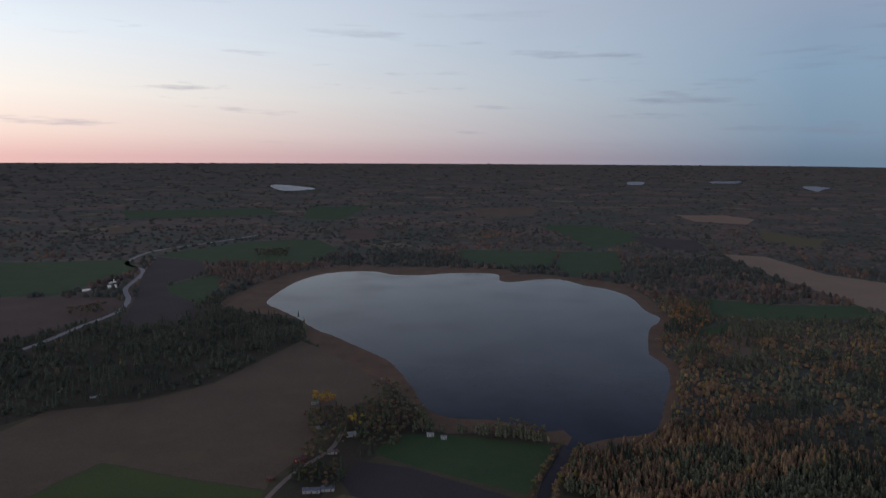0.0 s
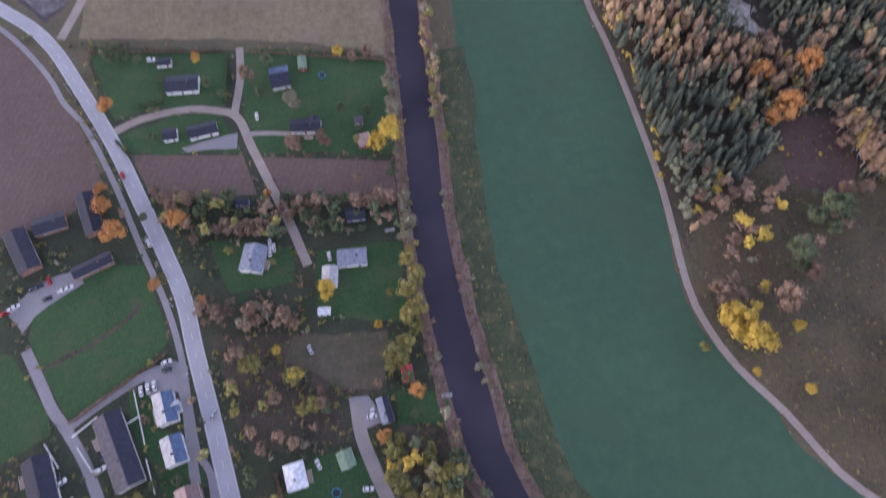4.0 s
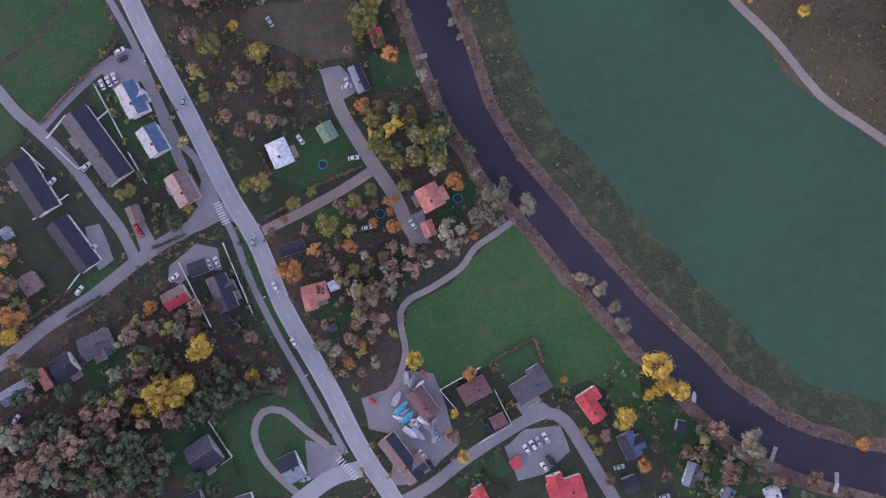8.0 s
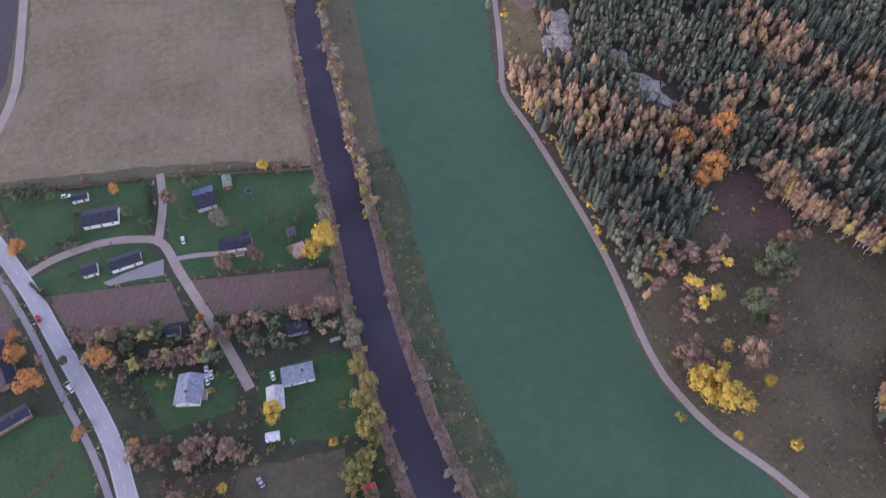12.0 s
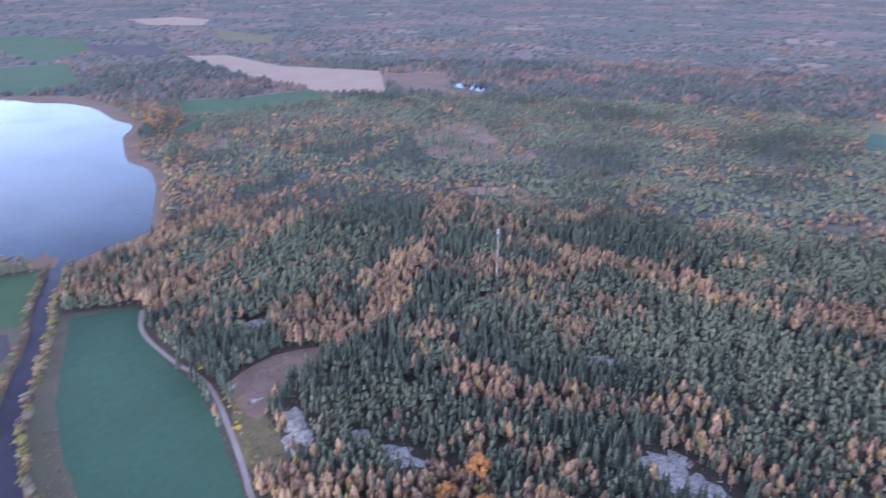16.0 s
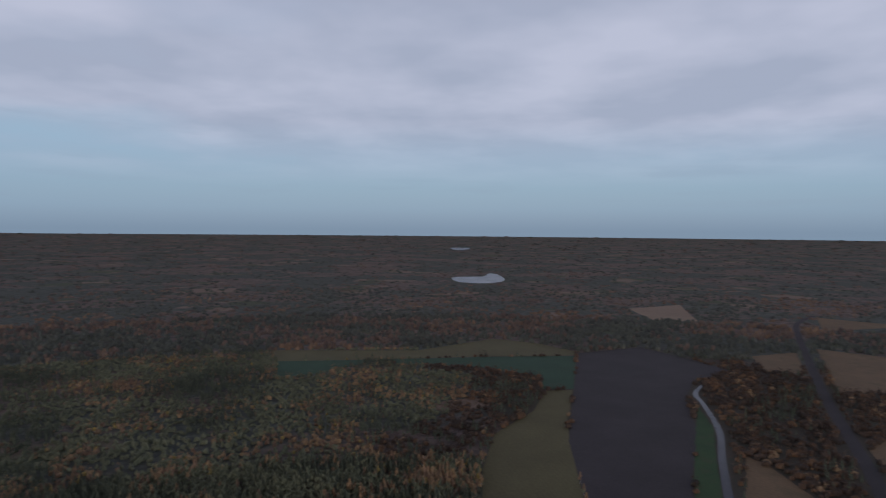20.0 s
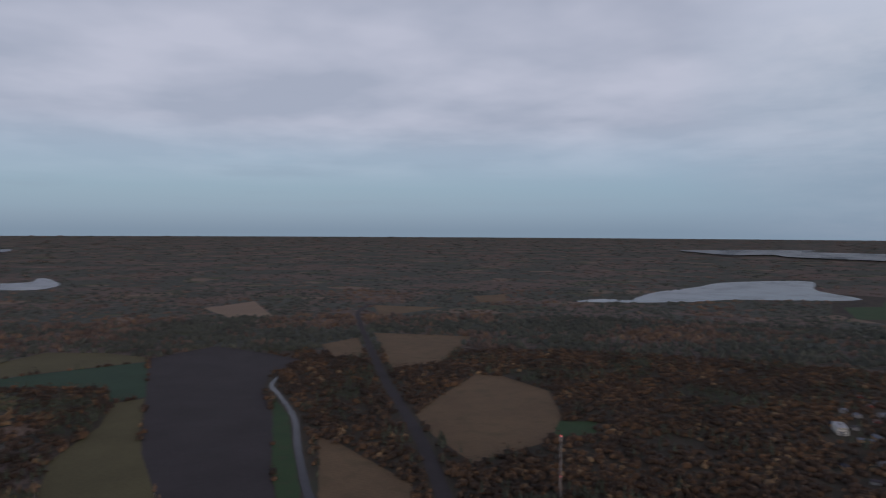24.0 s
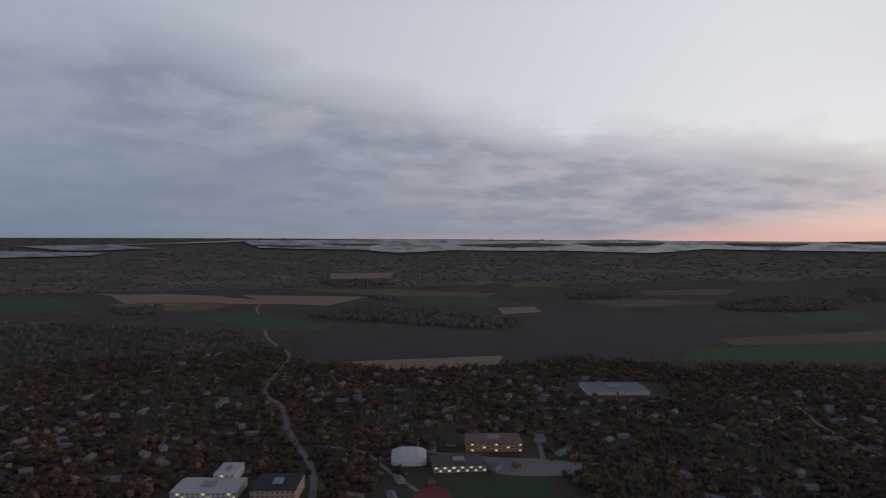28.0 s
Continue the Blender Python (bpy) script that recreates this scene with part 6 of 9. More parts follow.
def species(xs, ys):
    """0 spruce, 1 pine, 2 birch, 3 rust, 4 yellow: in streaks, as they grow."""
    a = 0.7 * field_noise(xs, ys, 0.008, 2.0) + 0.6 * field_noise(xs, ys, 0.024, 5.0) + rng.normal(0, 0.20, len(xs))
    b = field_noise(xs, ys, 0.006, 8.0) + 0.5 * field_noise(xs, ys, 0.02, 9.0) + rng.normal(0, 0.15, len(xs))
    az = np.degrees(np.arctan2(xs, ys))
    a = a + np.interp(az, [-180, -140, -75, -60, -10, 6, 20, 34, 50, 70, 90, 110, 150, 180], [0.3, 0.3, -0.3, -0.4, -0.4, 0.0, 0.04, 0.0, -0.06, 0.01, 0.14, 0.28, 0.3, 0.3])
    a = a + np.where((ys > 520) & (xs > 100) & (xs < 620) & (ys < 1400), 0.14, 0.0)
    streak, edge = np.full(len(xs), 1e9), np.full(len(xs), 1e9)
    for band_ in BANDS:
        for px, py in band_:
            streak = np.minimum(streak, np.hypot(xs - px, ys - py))
    for px, py in TRACK:
        edge = np.minimum(edge, np.hypot(xs - px, ys - py))
    a = a + 0.55 * np.exp(-(streak / 16.0) ** 2) - 0.12 * np.exp(-((streak - 34.0) / 12.0) ** 2) + 0.12 * np.exp(-edge / 14.0)
    b = b - 0.45 * np.exp(-((streak - 30.0) / 16.0) ** 2)
    kind = np.where(b > -0.24, 1, 0)
    kind = np.where(a > 0.28, np.where(rng.random(len(xs)) < 0.5, 3, 2), kind)
    kind = np.where((a > 0.3) & (rng.random(len(xs)) < 0.08), 4, kind)
    return kind


TRACK = [p[:2] for p in smooth([(150.4, 537.0), (137.5, 498.6), (138.1, 446.3), (144.1, 397.8), (132.4, 341.6), (120.0, 296.3), (114.2, 275.4), (118.2, 241.2), (121.5, 197.7), (123.3, 152.1), (176.5, 165.2), (187.1, 151.2), (220.3, 148.7), (230.1, 117.9)], 15.0)]
KIND = ("spruce", "pine", "birch", "rust", "yellow")
COATS = ("spruce", "pine", "birch", "rust", "paleyellow")


def plant(xs, ys, near, tag, coats=None, broad=1.0, tall=1.0):
    thin = np.zeros(len(xs), bool)
    for p in SPARSE:
        thin |= inside(p, xs, ys)
    keep = ~thin | (rng.random(len(xs)) < 0.85)
    for p in THIN:
        keep &= ~inside(p, xs, ys) | (rng.random(len(xs)) < 0.3 + 0.6 * (field_noise(xs, ys, 0.03, 21.0) > 0.1))
    xs, ys = xs[keep], ys[keep]
    kind = species(xs, ys)
    for k, mat in enumerate(coats or COATS):
        i = kind == k
        if not i.any():
            continue
        x, y = xs[i], ys[i]
        h = rng.uniform(0.7, 1.15, len(x)) * (15.0, 12.5, 14.0, 13.5, 12.5)[k]
        wd = h * rng.uniform(0.95, 1.45, len(x)) * (0.85, 0.95, 0.95, 0.90, 0.95)[k]
        lump = 1.0 + (0.25 if near else 0.4) * field_noise(x, y, 0.022, 11.0)
        h, wd = h * lump, wd * (broad if k else 1.0) * np.sqrt(np.maximum(lump, 0.3))
        h = h * tall
        shapes = ((SPRUCE, PINE, BIRCH, BIRCH, BIRCH) if near else (SPRUCE_MID, PINE_MID, BIRCH_MID, BIRCH_MID, BIRCH_MID))[k]
        stand(KIND[k] + tag, shapes, x, y, h, wd, [M[mat], M["bark"] if k in (0, 1) else M["birchbark"]],
              ("dense dark green spruces", "blue-green pines of the hill forest", "orange-brown autumn birches with pale trunks", "rust-pink thinning autumn birches", "bright yellow autumn birches")[k] + (" of the near forest" if near else " of the middle distance"))


VILLAGE = np.array([(-387.5, -126.0), (-292.0, 205.8), (-215.1, 145.2), (-252.8, 238.3), (-271.3, 323.9), (-176.8, 284.6), (0.8, 252.1), (14.3, 279.8), (34.3, 128.1), (14.2, 82.9), (28.7, 26.4), (47.5, -13.0), (79.8, -77.3), (117.0, -122.0), (159.0, -146.5), (266.9, -196.4), (241.6, -326.0)])
x, y = jittered(180, 760, -12, 100, 4.05)
ok = free(x, y, OPEN + [VILLAGE])
plant(x[ok], y[ok], True, "_forest")
SOUTH = ("spruce", "brownwood", "copper", "brownwood", "birch")
x, y = jittered(760, 1500, -12, 98, 7.3)
ok = free(x, y, OPEN) & (np.degrees(np.arctan2(x, y)) + 12.0 * field_noise(x, y, 0.008, 17.0) < 88)
plant(x[ok], y[ok], False, "_woods")
x, y = jittered(760, 1500, -75, -12, 9.5)
ok = free(x, y, OPEN)
plant(x[ok], y[ok], False, "_headland", ("spruce", "spruce", "green", "rust", "birch"), 1.0, 1.3)
x, y = jittered(760, 1500, 78, 235, 9.4)
ok = free(x, y, OPEN) & ((np.degrees(np.arctan2(x, y)) + 12.0 * field_noise(x, y, 0.008, 17.0) >= 88) | (x < 0))
plant(x[ok], y[ok], False, "_southwoods", SOUTH, 1.75)
x, y = jittered(330, 760, 100, 235, 7.2)
ok = free(x, y, OPEN + [VILLAGE])
plant(x[ok], y[ok], False, "_grove", SOUTH, 1.5)
x, y = jittered(330, 760, -75, -12, 7.0)
ok = free(x, y, OPEN + [VILLAGE])
plant(x[ok], y[ok], False, "_copse")

# far woods: single crowns standing out of the carpet, in the streaks that a plain shows towards the horizon
FAR_CROWN = [blob_shape(k, 3) for k in (35, 36, 37, 38)]
for r0, r1, spacing, size, tall in ((1500, 2100, 17.0, 13.0, 12.0), (2100, 2900, 30.0, 17.0, 7.0), (2900, 3900, 52.0, 24.0, 5.0), (3900, 4895, 62.0, 34.0, 4.5)):
    x, y = jittered(r0, r1, -75, 235, spacing)
    ok = free(x, y, OPEN)
    x, y = x[ok], y[ok]
    grow = 275.0 / np.maximum(275.0 - np.array([land(u, v) for u, v in zip(x, y)]), 22.0)
    a = field_noise(x * grow, y * grow, 0.0030, 3.0) + 0.6 * field_noise(x * grow, y * grow, 0.012, 6.0) + rng.normal(0, 0.14, len(x))
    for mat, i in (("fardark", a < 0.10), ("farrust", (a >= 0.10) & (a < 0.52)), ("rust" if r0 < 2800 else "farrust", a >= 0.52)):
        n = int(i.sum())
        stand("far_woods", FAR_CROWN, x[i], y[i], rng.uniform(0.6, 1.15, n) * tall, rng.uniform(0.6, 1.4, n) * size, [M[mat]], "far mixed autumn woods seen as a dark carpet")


# copses on the plain and along the water
def copse(poly, spacing, size, mats, tall=13.0, shapes=None):
    p = np.array(poly, float)
    area = 0.5 * abs(np.dot(p[:, 0], np.roll(p[:, 1], 1)) - np.dot(p[:, 1], np.roll(p[:, 0], 1)))
    n = max(12, int(area / spacing ** 2 * (np.ptp(p[:, 0]) * np.ptp(p[:, 1])) / max(area, 1)))
    x, y = rng.uniform(p[:, 0].min(), p[:, 0].max(), n), rng.uniform(p[:, 1].min(), p[:, 1].max(), n)
    ok = inside(p, x, y)
    x, y = x[ok], y[ok]
    pick = rng.integers(len(mats), size=len(x))
    for k, mat in enumerate(mats):
        i = pick == k
        if i.any():
            h = rng.uniform(0.7, 1.1, int(i.sum())) * tall
            stand("copse", shapes or (PUFF if size < 20 else BLOB), x[i], y[i], h, h * 1.2 if size < 20 else h * size / 13, [M[mat], M["bark"]], "small dark copse of autumn trees")


for pts in ([(163, -2105), (42, -2279), (-216, -2263), (-442, -1930), (-375, -1763), (-166, -1889), (69, -2030)], [(-1229, -2300), (-1616, -2475), (-1711, -2292), (-1532, -2104), (-1336, -2104), (-1189, -2151)], [(782, -2285), (656, -2386), (606, -2177), (718, -2169)], [(211, -3158), (10, -3239), (-139, -3051), (103, -2959)], [(-801, -2703), (-1095, -2736), (-993, -2533), (-770, -2524)], [(-1916, -2567), (-2258, -2624), (-1981, -2301), (-1748, -2283)], [(7, -2673), (-120, -2612), (-96, -2524)]):
    copse(pts, 13, 20, ("fardark", "farrust"))
copse([(-587, 2123), (-485, 2155), (-461, 2002), (-549, 2006)], 11, 12, ("spruce", "rust"))
copse([(-715, 1276), (-671, 1346), (-632, 1250), (-682, 1231)], 10, 12, ("spruce", "rust"))
copse([(440, 1321), (499, 1319), (472, 1200), (399, 1121), (405, 1190)], 10, 12, ("birch", "orange", "rust"))
copse([(47, 725), (67, 733), (106, 714), (99.1, 685.0), (49, 703)], 5.5, 12, ("rust", "olivetree", "willow"), 9.0)
copse([(-165, 816), (-133, 814), (-130, 788), (-156, 783)], 6, 12, ("yellow", "orange"), 12.0)
copse([(-110, 741), (-94, 740), (-94, 715), (-106, 715)], 6, 12, ("yellow", "yellow"), 11.0)
copse([(-103, 797), (-72, 837), (-33, 737), (-48.6, 665.8), (-83.3, 660.1), (-98.3, 690.7)], 5.5, 12, ("rust", "green", "pine"), 9.0)
copse([(-148.5, 609.5), (-102.2, 626.6), (-92.8, 594.8), (-104.7, 566.6), (-139.6, 591.0)], 5.5, 12, ("rust", "green", "spruce"), 9.0)
copse([(-160.9, 547.8), (-127.2, 551.5), (-88.5, 519.7), (-95.4, 501.5), (-141.4, 503.6), (-159.8, 522.9)], 6, 12, ("green", "spruce", "rust"), 9.0)
copse([(-132.2, 481.5), (-85.0, 492.2), (-78.0, 470.9), (-98.6, 463.8), (-125.6, 470.6)], 5.5, 12, ("spruce", "willow", "green"), 9.0)
copse([(-183.8, 533.7), (-160.9, 547.8), (-152.6, 522.6), (-159.9, 504.4), (-176.0, 505.1)], 5.5, 12, ("green", "rust"), 9.0)
copse([(0.6, 455.4), (17.9, 458.6), (17.9, 418.3), (3.9, 419.0)], 6, 12, ("willow", "willow"), 9.0)
copse([(-163, 752), (-121, 778), (-101.6, 668.2), (-139.9, 669.9)], 6.5, 12, ("green", "rust"), 9.0)

copse([(-103, 861), (-75, 883), (-28, 793), (-14, 728), (-32, 717), (-62, 795)], 7, 12, ("rust", "willow", "green"), 7.0)
copse([(-150.5, 649.0), (-132.2, 677.0), (-104.8, 647.0), (-135.6, 628.1)], 6, 12, ("birch", "rust", "green"), 9.0)

for pts, gap, tall in (([(-135, 480), (-86, 492), (-78, 468), (-125, 466)], 6.5, 13.0), ([(-182, 530), (-158, 545), (-152, 515), (-176, 503)], 7.0, 12.0), ([(-150, 540), (-100, 545), (-92, 500), (-140, 505)], 8.5, 12.0),
                       ([(-150, 610), (-100, 628), (-92, 590), (-138, 585)], 8.0, 12.0), ([(-112, 760), (-70, 800), (-50, 690), (-95, 680)], 9.0, 12.0), ([(-160, 760), (-120, 780), (-104, 690), (-142, 690)], 10.0, 12.0)):
    copse(pts, gap, 12, ("spruce", "spruce", "pine"), tall, SPRUCE)
    copse(pts, gap, 12, ("green", "olivetree", "rust"), tall * 0.8, PUFF)

# thickets of the village and the river banks
for pts, mats, tall, gap in (
    ([(-101.0, 83.1), (-84.6, 88.2), (-77.6, 77.5), (-80.1, 54.7), (-84.7, 42.1), (-96.0, 56.8)], ("rust", "olivetree", "rust"), 5.5, 6.5),
    ([(139.6, 201.3), (158.4, 148.0), (185.5, 144.4), (152.0, 103.9), (137.6, 117.3), (131.3, 151.6)], ("rust", "willow", "rust", "yellow"), 9.0, 8.0),
    ([(-115.1, 179.9), (-97.8, 180.7), (-65.7, 174.8), (-58.1, 161.4), (-58.5, 149.5), (-87.1, 153.3), (-102.6, 153.9), (-115.9, 166.2)], ("rust", "green", "rust", "olivetree"), 7.0, 5.0),
    ([(-55.0, 171.8), (-41.4, 173.2), (-4.1, 165.0), (-1.3, 141.8), (-22.1, 144.6), (-46.8, 147.9)], ("green", "rust", "green", "rust"), 7.0, 5.0),
    ([(-98.2, 125.1), (-84.5, 120.5), (-49.9, 113.1), (-50.5, 100.0), (-94.3, 109.8)], ("rust", "willow", "rust"), 6.5, 5.0),
    ([(-18.0, 54.9), (8.6, 49.7), (17.7, 29.1), (12.9, 18.6), (-0.4, 21.8), (-13.1, 27.1), (-20.3, 35.8)], ("olivetree", "yellow", "olivetree", "willow", "green"), 8.5, 5.5),
    ([(-71.0, 10.6), (-50.0, 10.2), (-18.5, 14.4), (-17.9, 7.3), (-32.2, 6.0), (-43.8, -2.9), (-61.0, 3.5)], ("olivetree", "rust", "orange"), 6.0, 6.0),
    ([(-43.8, -2.9), (-20.6, -3.8), (1.1, -11.3), (-20.4, -22.6), (-27.5, -32.7), (-31.9, -50.7), (-50.2, -58.2), (-60.9, -34.3)], ("rust", "willow", "rust", "olivetree"), 6.0, 5.5),
    ([(-138.9, -6.2), (-112.2, -12.6), (-94.4, -35.8), (-75.4, -45.1), (-77.6, -54.1), (-112.9, -52.8), (-138.1, -49.2), (-155.9, -35.4), (-140.2, -24.8)], ("green", "pine", "olivetree", "brownwood", "birch"), 8.5, 6.0),
    ([(-207.5, -32.6), (-178.9, -32.3), (-153.2, -43.2), (-126.9, -51.9), (-135.0, -83.6), (-162.2, -96.4), (-225.3, -81.3)], ("brownwood", "pine", "green", "rust", "brownwood"), 9.0, 5.5),
    ([(-194.2, 35.3), (-175.2, 35.4), (-163.7, 25.6), (-157.8, 3.0), (-182.5, -10.0), (-208.4, -18.1)], ("rust", "orange", "olivetree"), 7.0, 6.0),
    ([(-81.6, 98.8), (-60.8, 98.5), (-44.8, 87.8), (-37.0, 62.9), (-61.2, 50.2), (-76.1, 56.1), (-80.5, 75.6)], ("rust", "olivetree", "rust", "green"), 5.0, 13.0),
    ([(11.3, 12.0), (23.4, 13.8), (31.4, -2.1), (17.7, -10.6), (0.6, -13.5), (-2.3, -5.8)], ("willow", "rust", "willow"), 7.0, 5.5),
    ([(82.7, -106.6), (104.6, -114.3), (132.0, -140.0), (138.6, -153.6), (89.0, -141.8), (69.6, -122.7)], ("rust", "willow", "green", "olivetree"), 7.0, 7.5),
    ([(-106.5, 28.4), (-110.9, 20.1), (-118.7, 17.3), (-123.1, 23.0), (-117.5, 31.0)], ("green", "olivetree"), 5.0, 6.0),
    ([(-149.1, 192.4), (-134.1, 187.2), (-129.5, 153.2), (-136.6, 145.5), (-141.9, 166.6)], ("orange", "rust", "orange"), 8.0, 6.0),
    ([(128.8, 105.0), (156.0, 99.8), (149.8, 72.2), (131.1, 80.3)], ("rust", "yellow", "green"), 8.0, 7.0),
    ([(192.1, 139.2), (217.5, 135.2), (183.6, 94.5), (167.7, 105.0)], ("green", "rust", "green"), 7.0, 7.5),
):
    p = np.array(pts, float)
    area = 0.5 * abs(np.dot(p[:, 0], np.roll(p[:, 1], 1)) - np.dot(p[:, 1], np.roll(p[:, 0], 1)))
    n = int(area / gap ** 2 * np.ptp(p[:, 0]) * np.ptp(p[:, 1]) / area)
    x, y = rng.uniform(p[:, 0].min(), p[:, 0].max(), n), rng.uniform(p[:, 1].min(), p[:, 1].max(), n)
    ok = inside(p, x, y) & free(x, y, PAVED + FOOT)
    x, y = x[ok], y[ok]
    pick = rng.integers(len(mats), size=len(x))
    for k, mat in enumerate(mats):
        i = pick == k
        if i.any():
            h = rng.uniform(0.6, 1.2, int(i.sum())) * tall
            stand("thicket", PUFF, x[i], y[i], h, h * rng.uniform(1.5, 2.1, len(h)), [M[mat], M["bark"]], "dense thicket of autumn trees between the plots")


def bankside(line, side_, lo, hi, every, mats, tall):
    xs, ys = [], []
    pts = smooth([p[:2] for p in line], every)
    for a, b in zip(pts, pts[1:]):
        d = (b - a) / (np.hypot(*(b - a)) + 1e-9)
        q = rng.uniform(lo, hi)
        xs.append(a[0] - d[1] * q * side_)
        ys.append(a[1] + d[0] * q * side_)
    xs, ys = np.array(xs), np.array(ys)
    pick = rng.integers(len(mats), size=len(xs))
    for k, mat in enumerate(mats):
        i = pick == k
        h = rng.uniform(0.5, 1.25, int(i.sum())) * tall
        stand("bank_trees", PUFF, xs[i], ys[i], h, h * rng.uniform(1.4, 2.1, len(h)), [M[mat], M["bark"]], "row of small willows and alders on the river bank")


bankside(RIVER[:10], 1, 7.5, 13.0, 2.8, ("willow", "rust", "olivetree", "olivetree", "birch"), 7.5)
bankside(RIVER[:6], -1, 7.0, 12.0, 3.6, ("olivetree", "rust", "green", "birch"), 6.5)
bankside(RIVER[6:14], -1, 7.5, 9.5, 9.0, ("willow", "rust", "olivetree"), 4.0)
bankside(RIVER[14:19], -1, 7.5, 12.0, 4.0, ("willow", "rust", "green"), 5.5)
bankside(RIVER[12:26], 1, 7.5, 10.0, 22.0, ("willow", "rust"), 3.0)

bankside(TRACK[5:22], 1, 3.5, 9.0, 3.5, ("olivetree", "birch", "olivetree", "yellow"), 5.0)
bankside(TRACK[22:], 1, 4.0, 12.0, 5.0, ("rust", "olivetree", "yellow"), 3.5)

# tall birches with bare white stems along the edge of the clearing
edge_row = smooth([(222, 174), (226, 158), (233, 142), (241, 129), (256, 115), (271, 101)], 2.0)
ex = np.array([p[0] for p in edge_row for _ in range(2)]) + rng.uniform(-4.0, 4.0, 2 * len(edge_row))
ey = np.array([p[1] for p in edge_row for _ in range(2)]) + rng.uniform(-3.0, 5.0, 2 * len(edge_row))
for k, mat in enumerate(("birch", "rust", "paleyellow")):
    i = np.arange(len(ex)) % 5 % 3 == k
    h = rng.uniform(14.0, 18.0, int(i.sum()))
    stand("edge_birches", BIRCH, ex[i], ey[i], h, h * 1.05, [M[mat], M["birchbark"]], "tall autumn birches with bare white stems beside the clearing")

# shrubs, weeds and reeds
SHRUB = [joined([(clumps(0.5, 13, 0.20, 0.8, k, 0.15, 5), 0)]) for k in (41, 42, 43)]
for shp in SHRUB:
    shp[0][:, 2] += 0.45


def bushes(xs, ys, size, weights, label):
    kinds = ("rust", "olivetree", "green", "willow", "reed_stems")
    w_ = np.array(weights, float)
    f = field_noise(xs, ys, 0.03, 4.0) * 0.8 + 0.5 + rng.normal(0, 0.2, len(xs))
    cut = np.cumsum(w_ / w_.sum())
    pick = np.searchsorted(cut, np.clip(f, 0.001, 0.999))
    for k, mat in enumerate(kinds):
        i = pick == k
        if i.any():
            h = rng.uniform(0.5, 1.5, int(i.sum())) * size
            stand("shrubs", SHRUB, xs[i], ys[i], h * rng.uniform(0.8, 1.6, len(h)), h * 1.5, [M[mat]], label)


M["reed_stems"] = foliage("reed_stems", (0.130, 0.084, 0.062), (0.270, 0.180, 0.132))
x, y = rng.uniform(-230, 230, 17000), rng.uniform(-210, 290, 17000)
ok = inside(VILLAGE, x, y) & free(x, y, PAVED + FOOT)
ok &= field_noise(x, y, 0.022, 15.0) > -0.12
bushes(x[ok], y[ok], 1.7, (4, 2.5, 4, 1, 0), "low tangled shrubs and weeds between the gardens")
x, y = rng.uniform(-40, 330, 7800), rng.uniform(-10, 420, 7800)
ok = ~inside(VILLAGE, x, y) & free(x, y, PAVED)
bushes(x[ok], y[ok], 1.0, (3, 3, 1, 1, 1), "low brown scrub on the clearing")
bank = smooth(RIVER[:32], 1.2)
xs, ys = [], []
for a, b in zip(bank, bank[1:]):
    d = (b - a)[:2] / (np.hypot(*(b - a)[:2]) + 1e-9)
    for s in (-1, 1):
        for q in a[2] / 2 + rng.uniform(0.0, 5.0, 3):
            xs.append(a[0] - d[1] * q * s)
            ys.append(a[1] + d[0] * q * s)
xs, ys = np.array(xs), np.array(ys)
bushes(xs, ys, 0.9, (2, 1, 0.3, 1.2, 9), "brown reeds and low willows on the river bank")


# ---- trees of the village ----
def crown_shape(n, size, squash, seed, lumps=16):
    """A crown of rounded lumps, each covered with small leaves that face outwards."""
    g = np.random.default_rng(seed)
    c = g.normal(size=(lumps, 3))
    c /= np.linalg.norm(c, axis=1, keepdims=True)
    c[:, 2] = np.abs(c[:, 2]) * 1.1 - 0.35
    c *= g.uniform(0.45, 0.72, (lumps, 1))
    rad = g.uniform(0.24, 0.40, lumps)
    v, f = [], []
    for k in range(lumps):
        i = len(v)
        v += [(c[k] + np.array(p) * rad[k] * 0.70 * g.uniform(0.75, 1.15)) * np.array([1, 1, squash]) for p in ICO]
        f += [tuple(j + i for j in t) for t in ICO_FACES]
    for _ in range(n):
        k = g.integers(lumps)
        d = g.normal(size=3)
        d[2] += 0.35
        d /= np.linalg.norm(d)
        q = (c[k] + d * rad[k] * g.uniform(0.75, 1.22)) * np.array([1, 1, squash])
        nrm = d + g.normal(size=3) * 0.45
        a = np.cross(nrm, g.normal(size=3))
        a /= np.linalg.norm(a) + 1e-9
        b = np.cross(nrm, a)
        b /= np.linalg.norm(b) + 1e-9
        s = size * g.uniform(0.6, 1.35)
        i = len(v)
        v += [q - a * s, q - b * s * 0.7, q + a * s, q + b * s * 0.7]
        f += [(i, i + 1, i + 2), (i, i + 2, i + 3)]
    return np.array(v), f


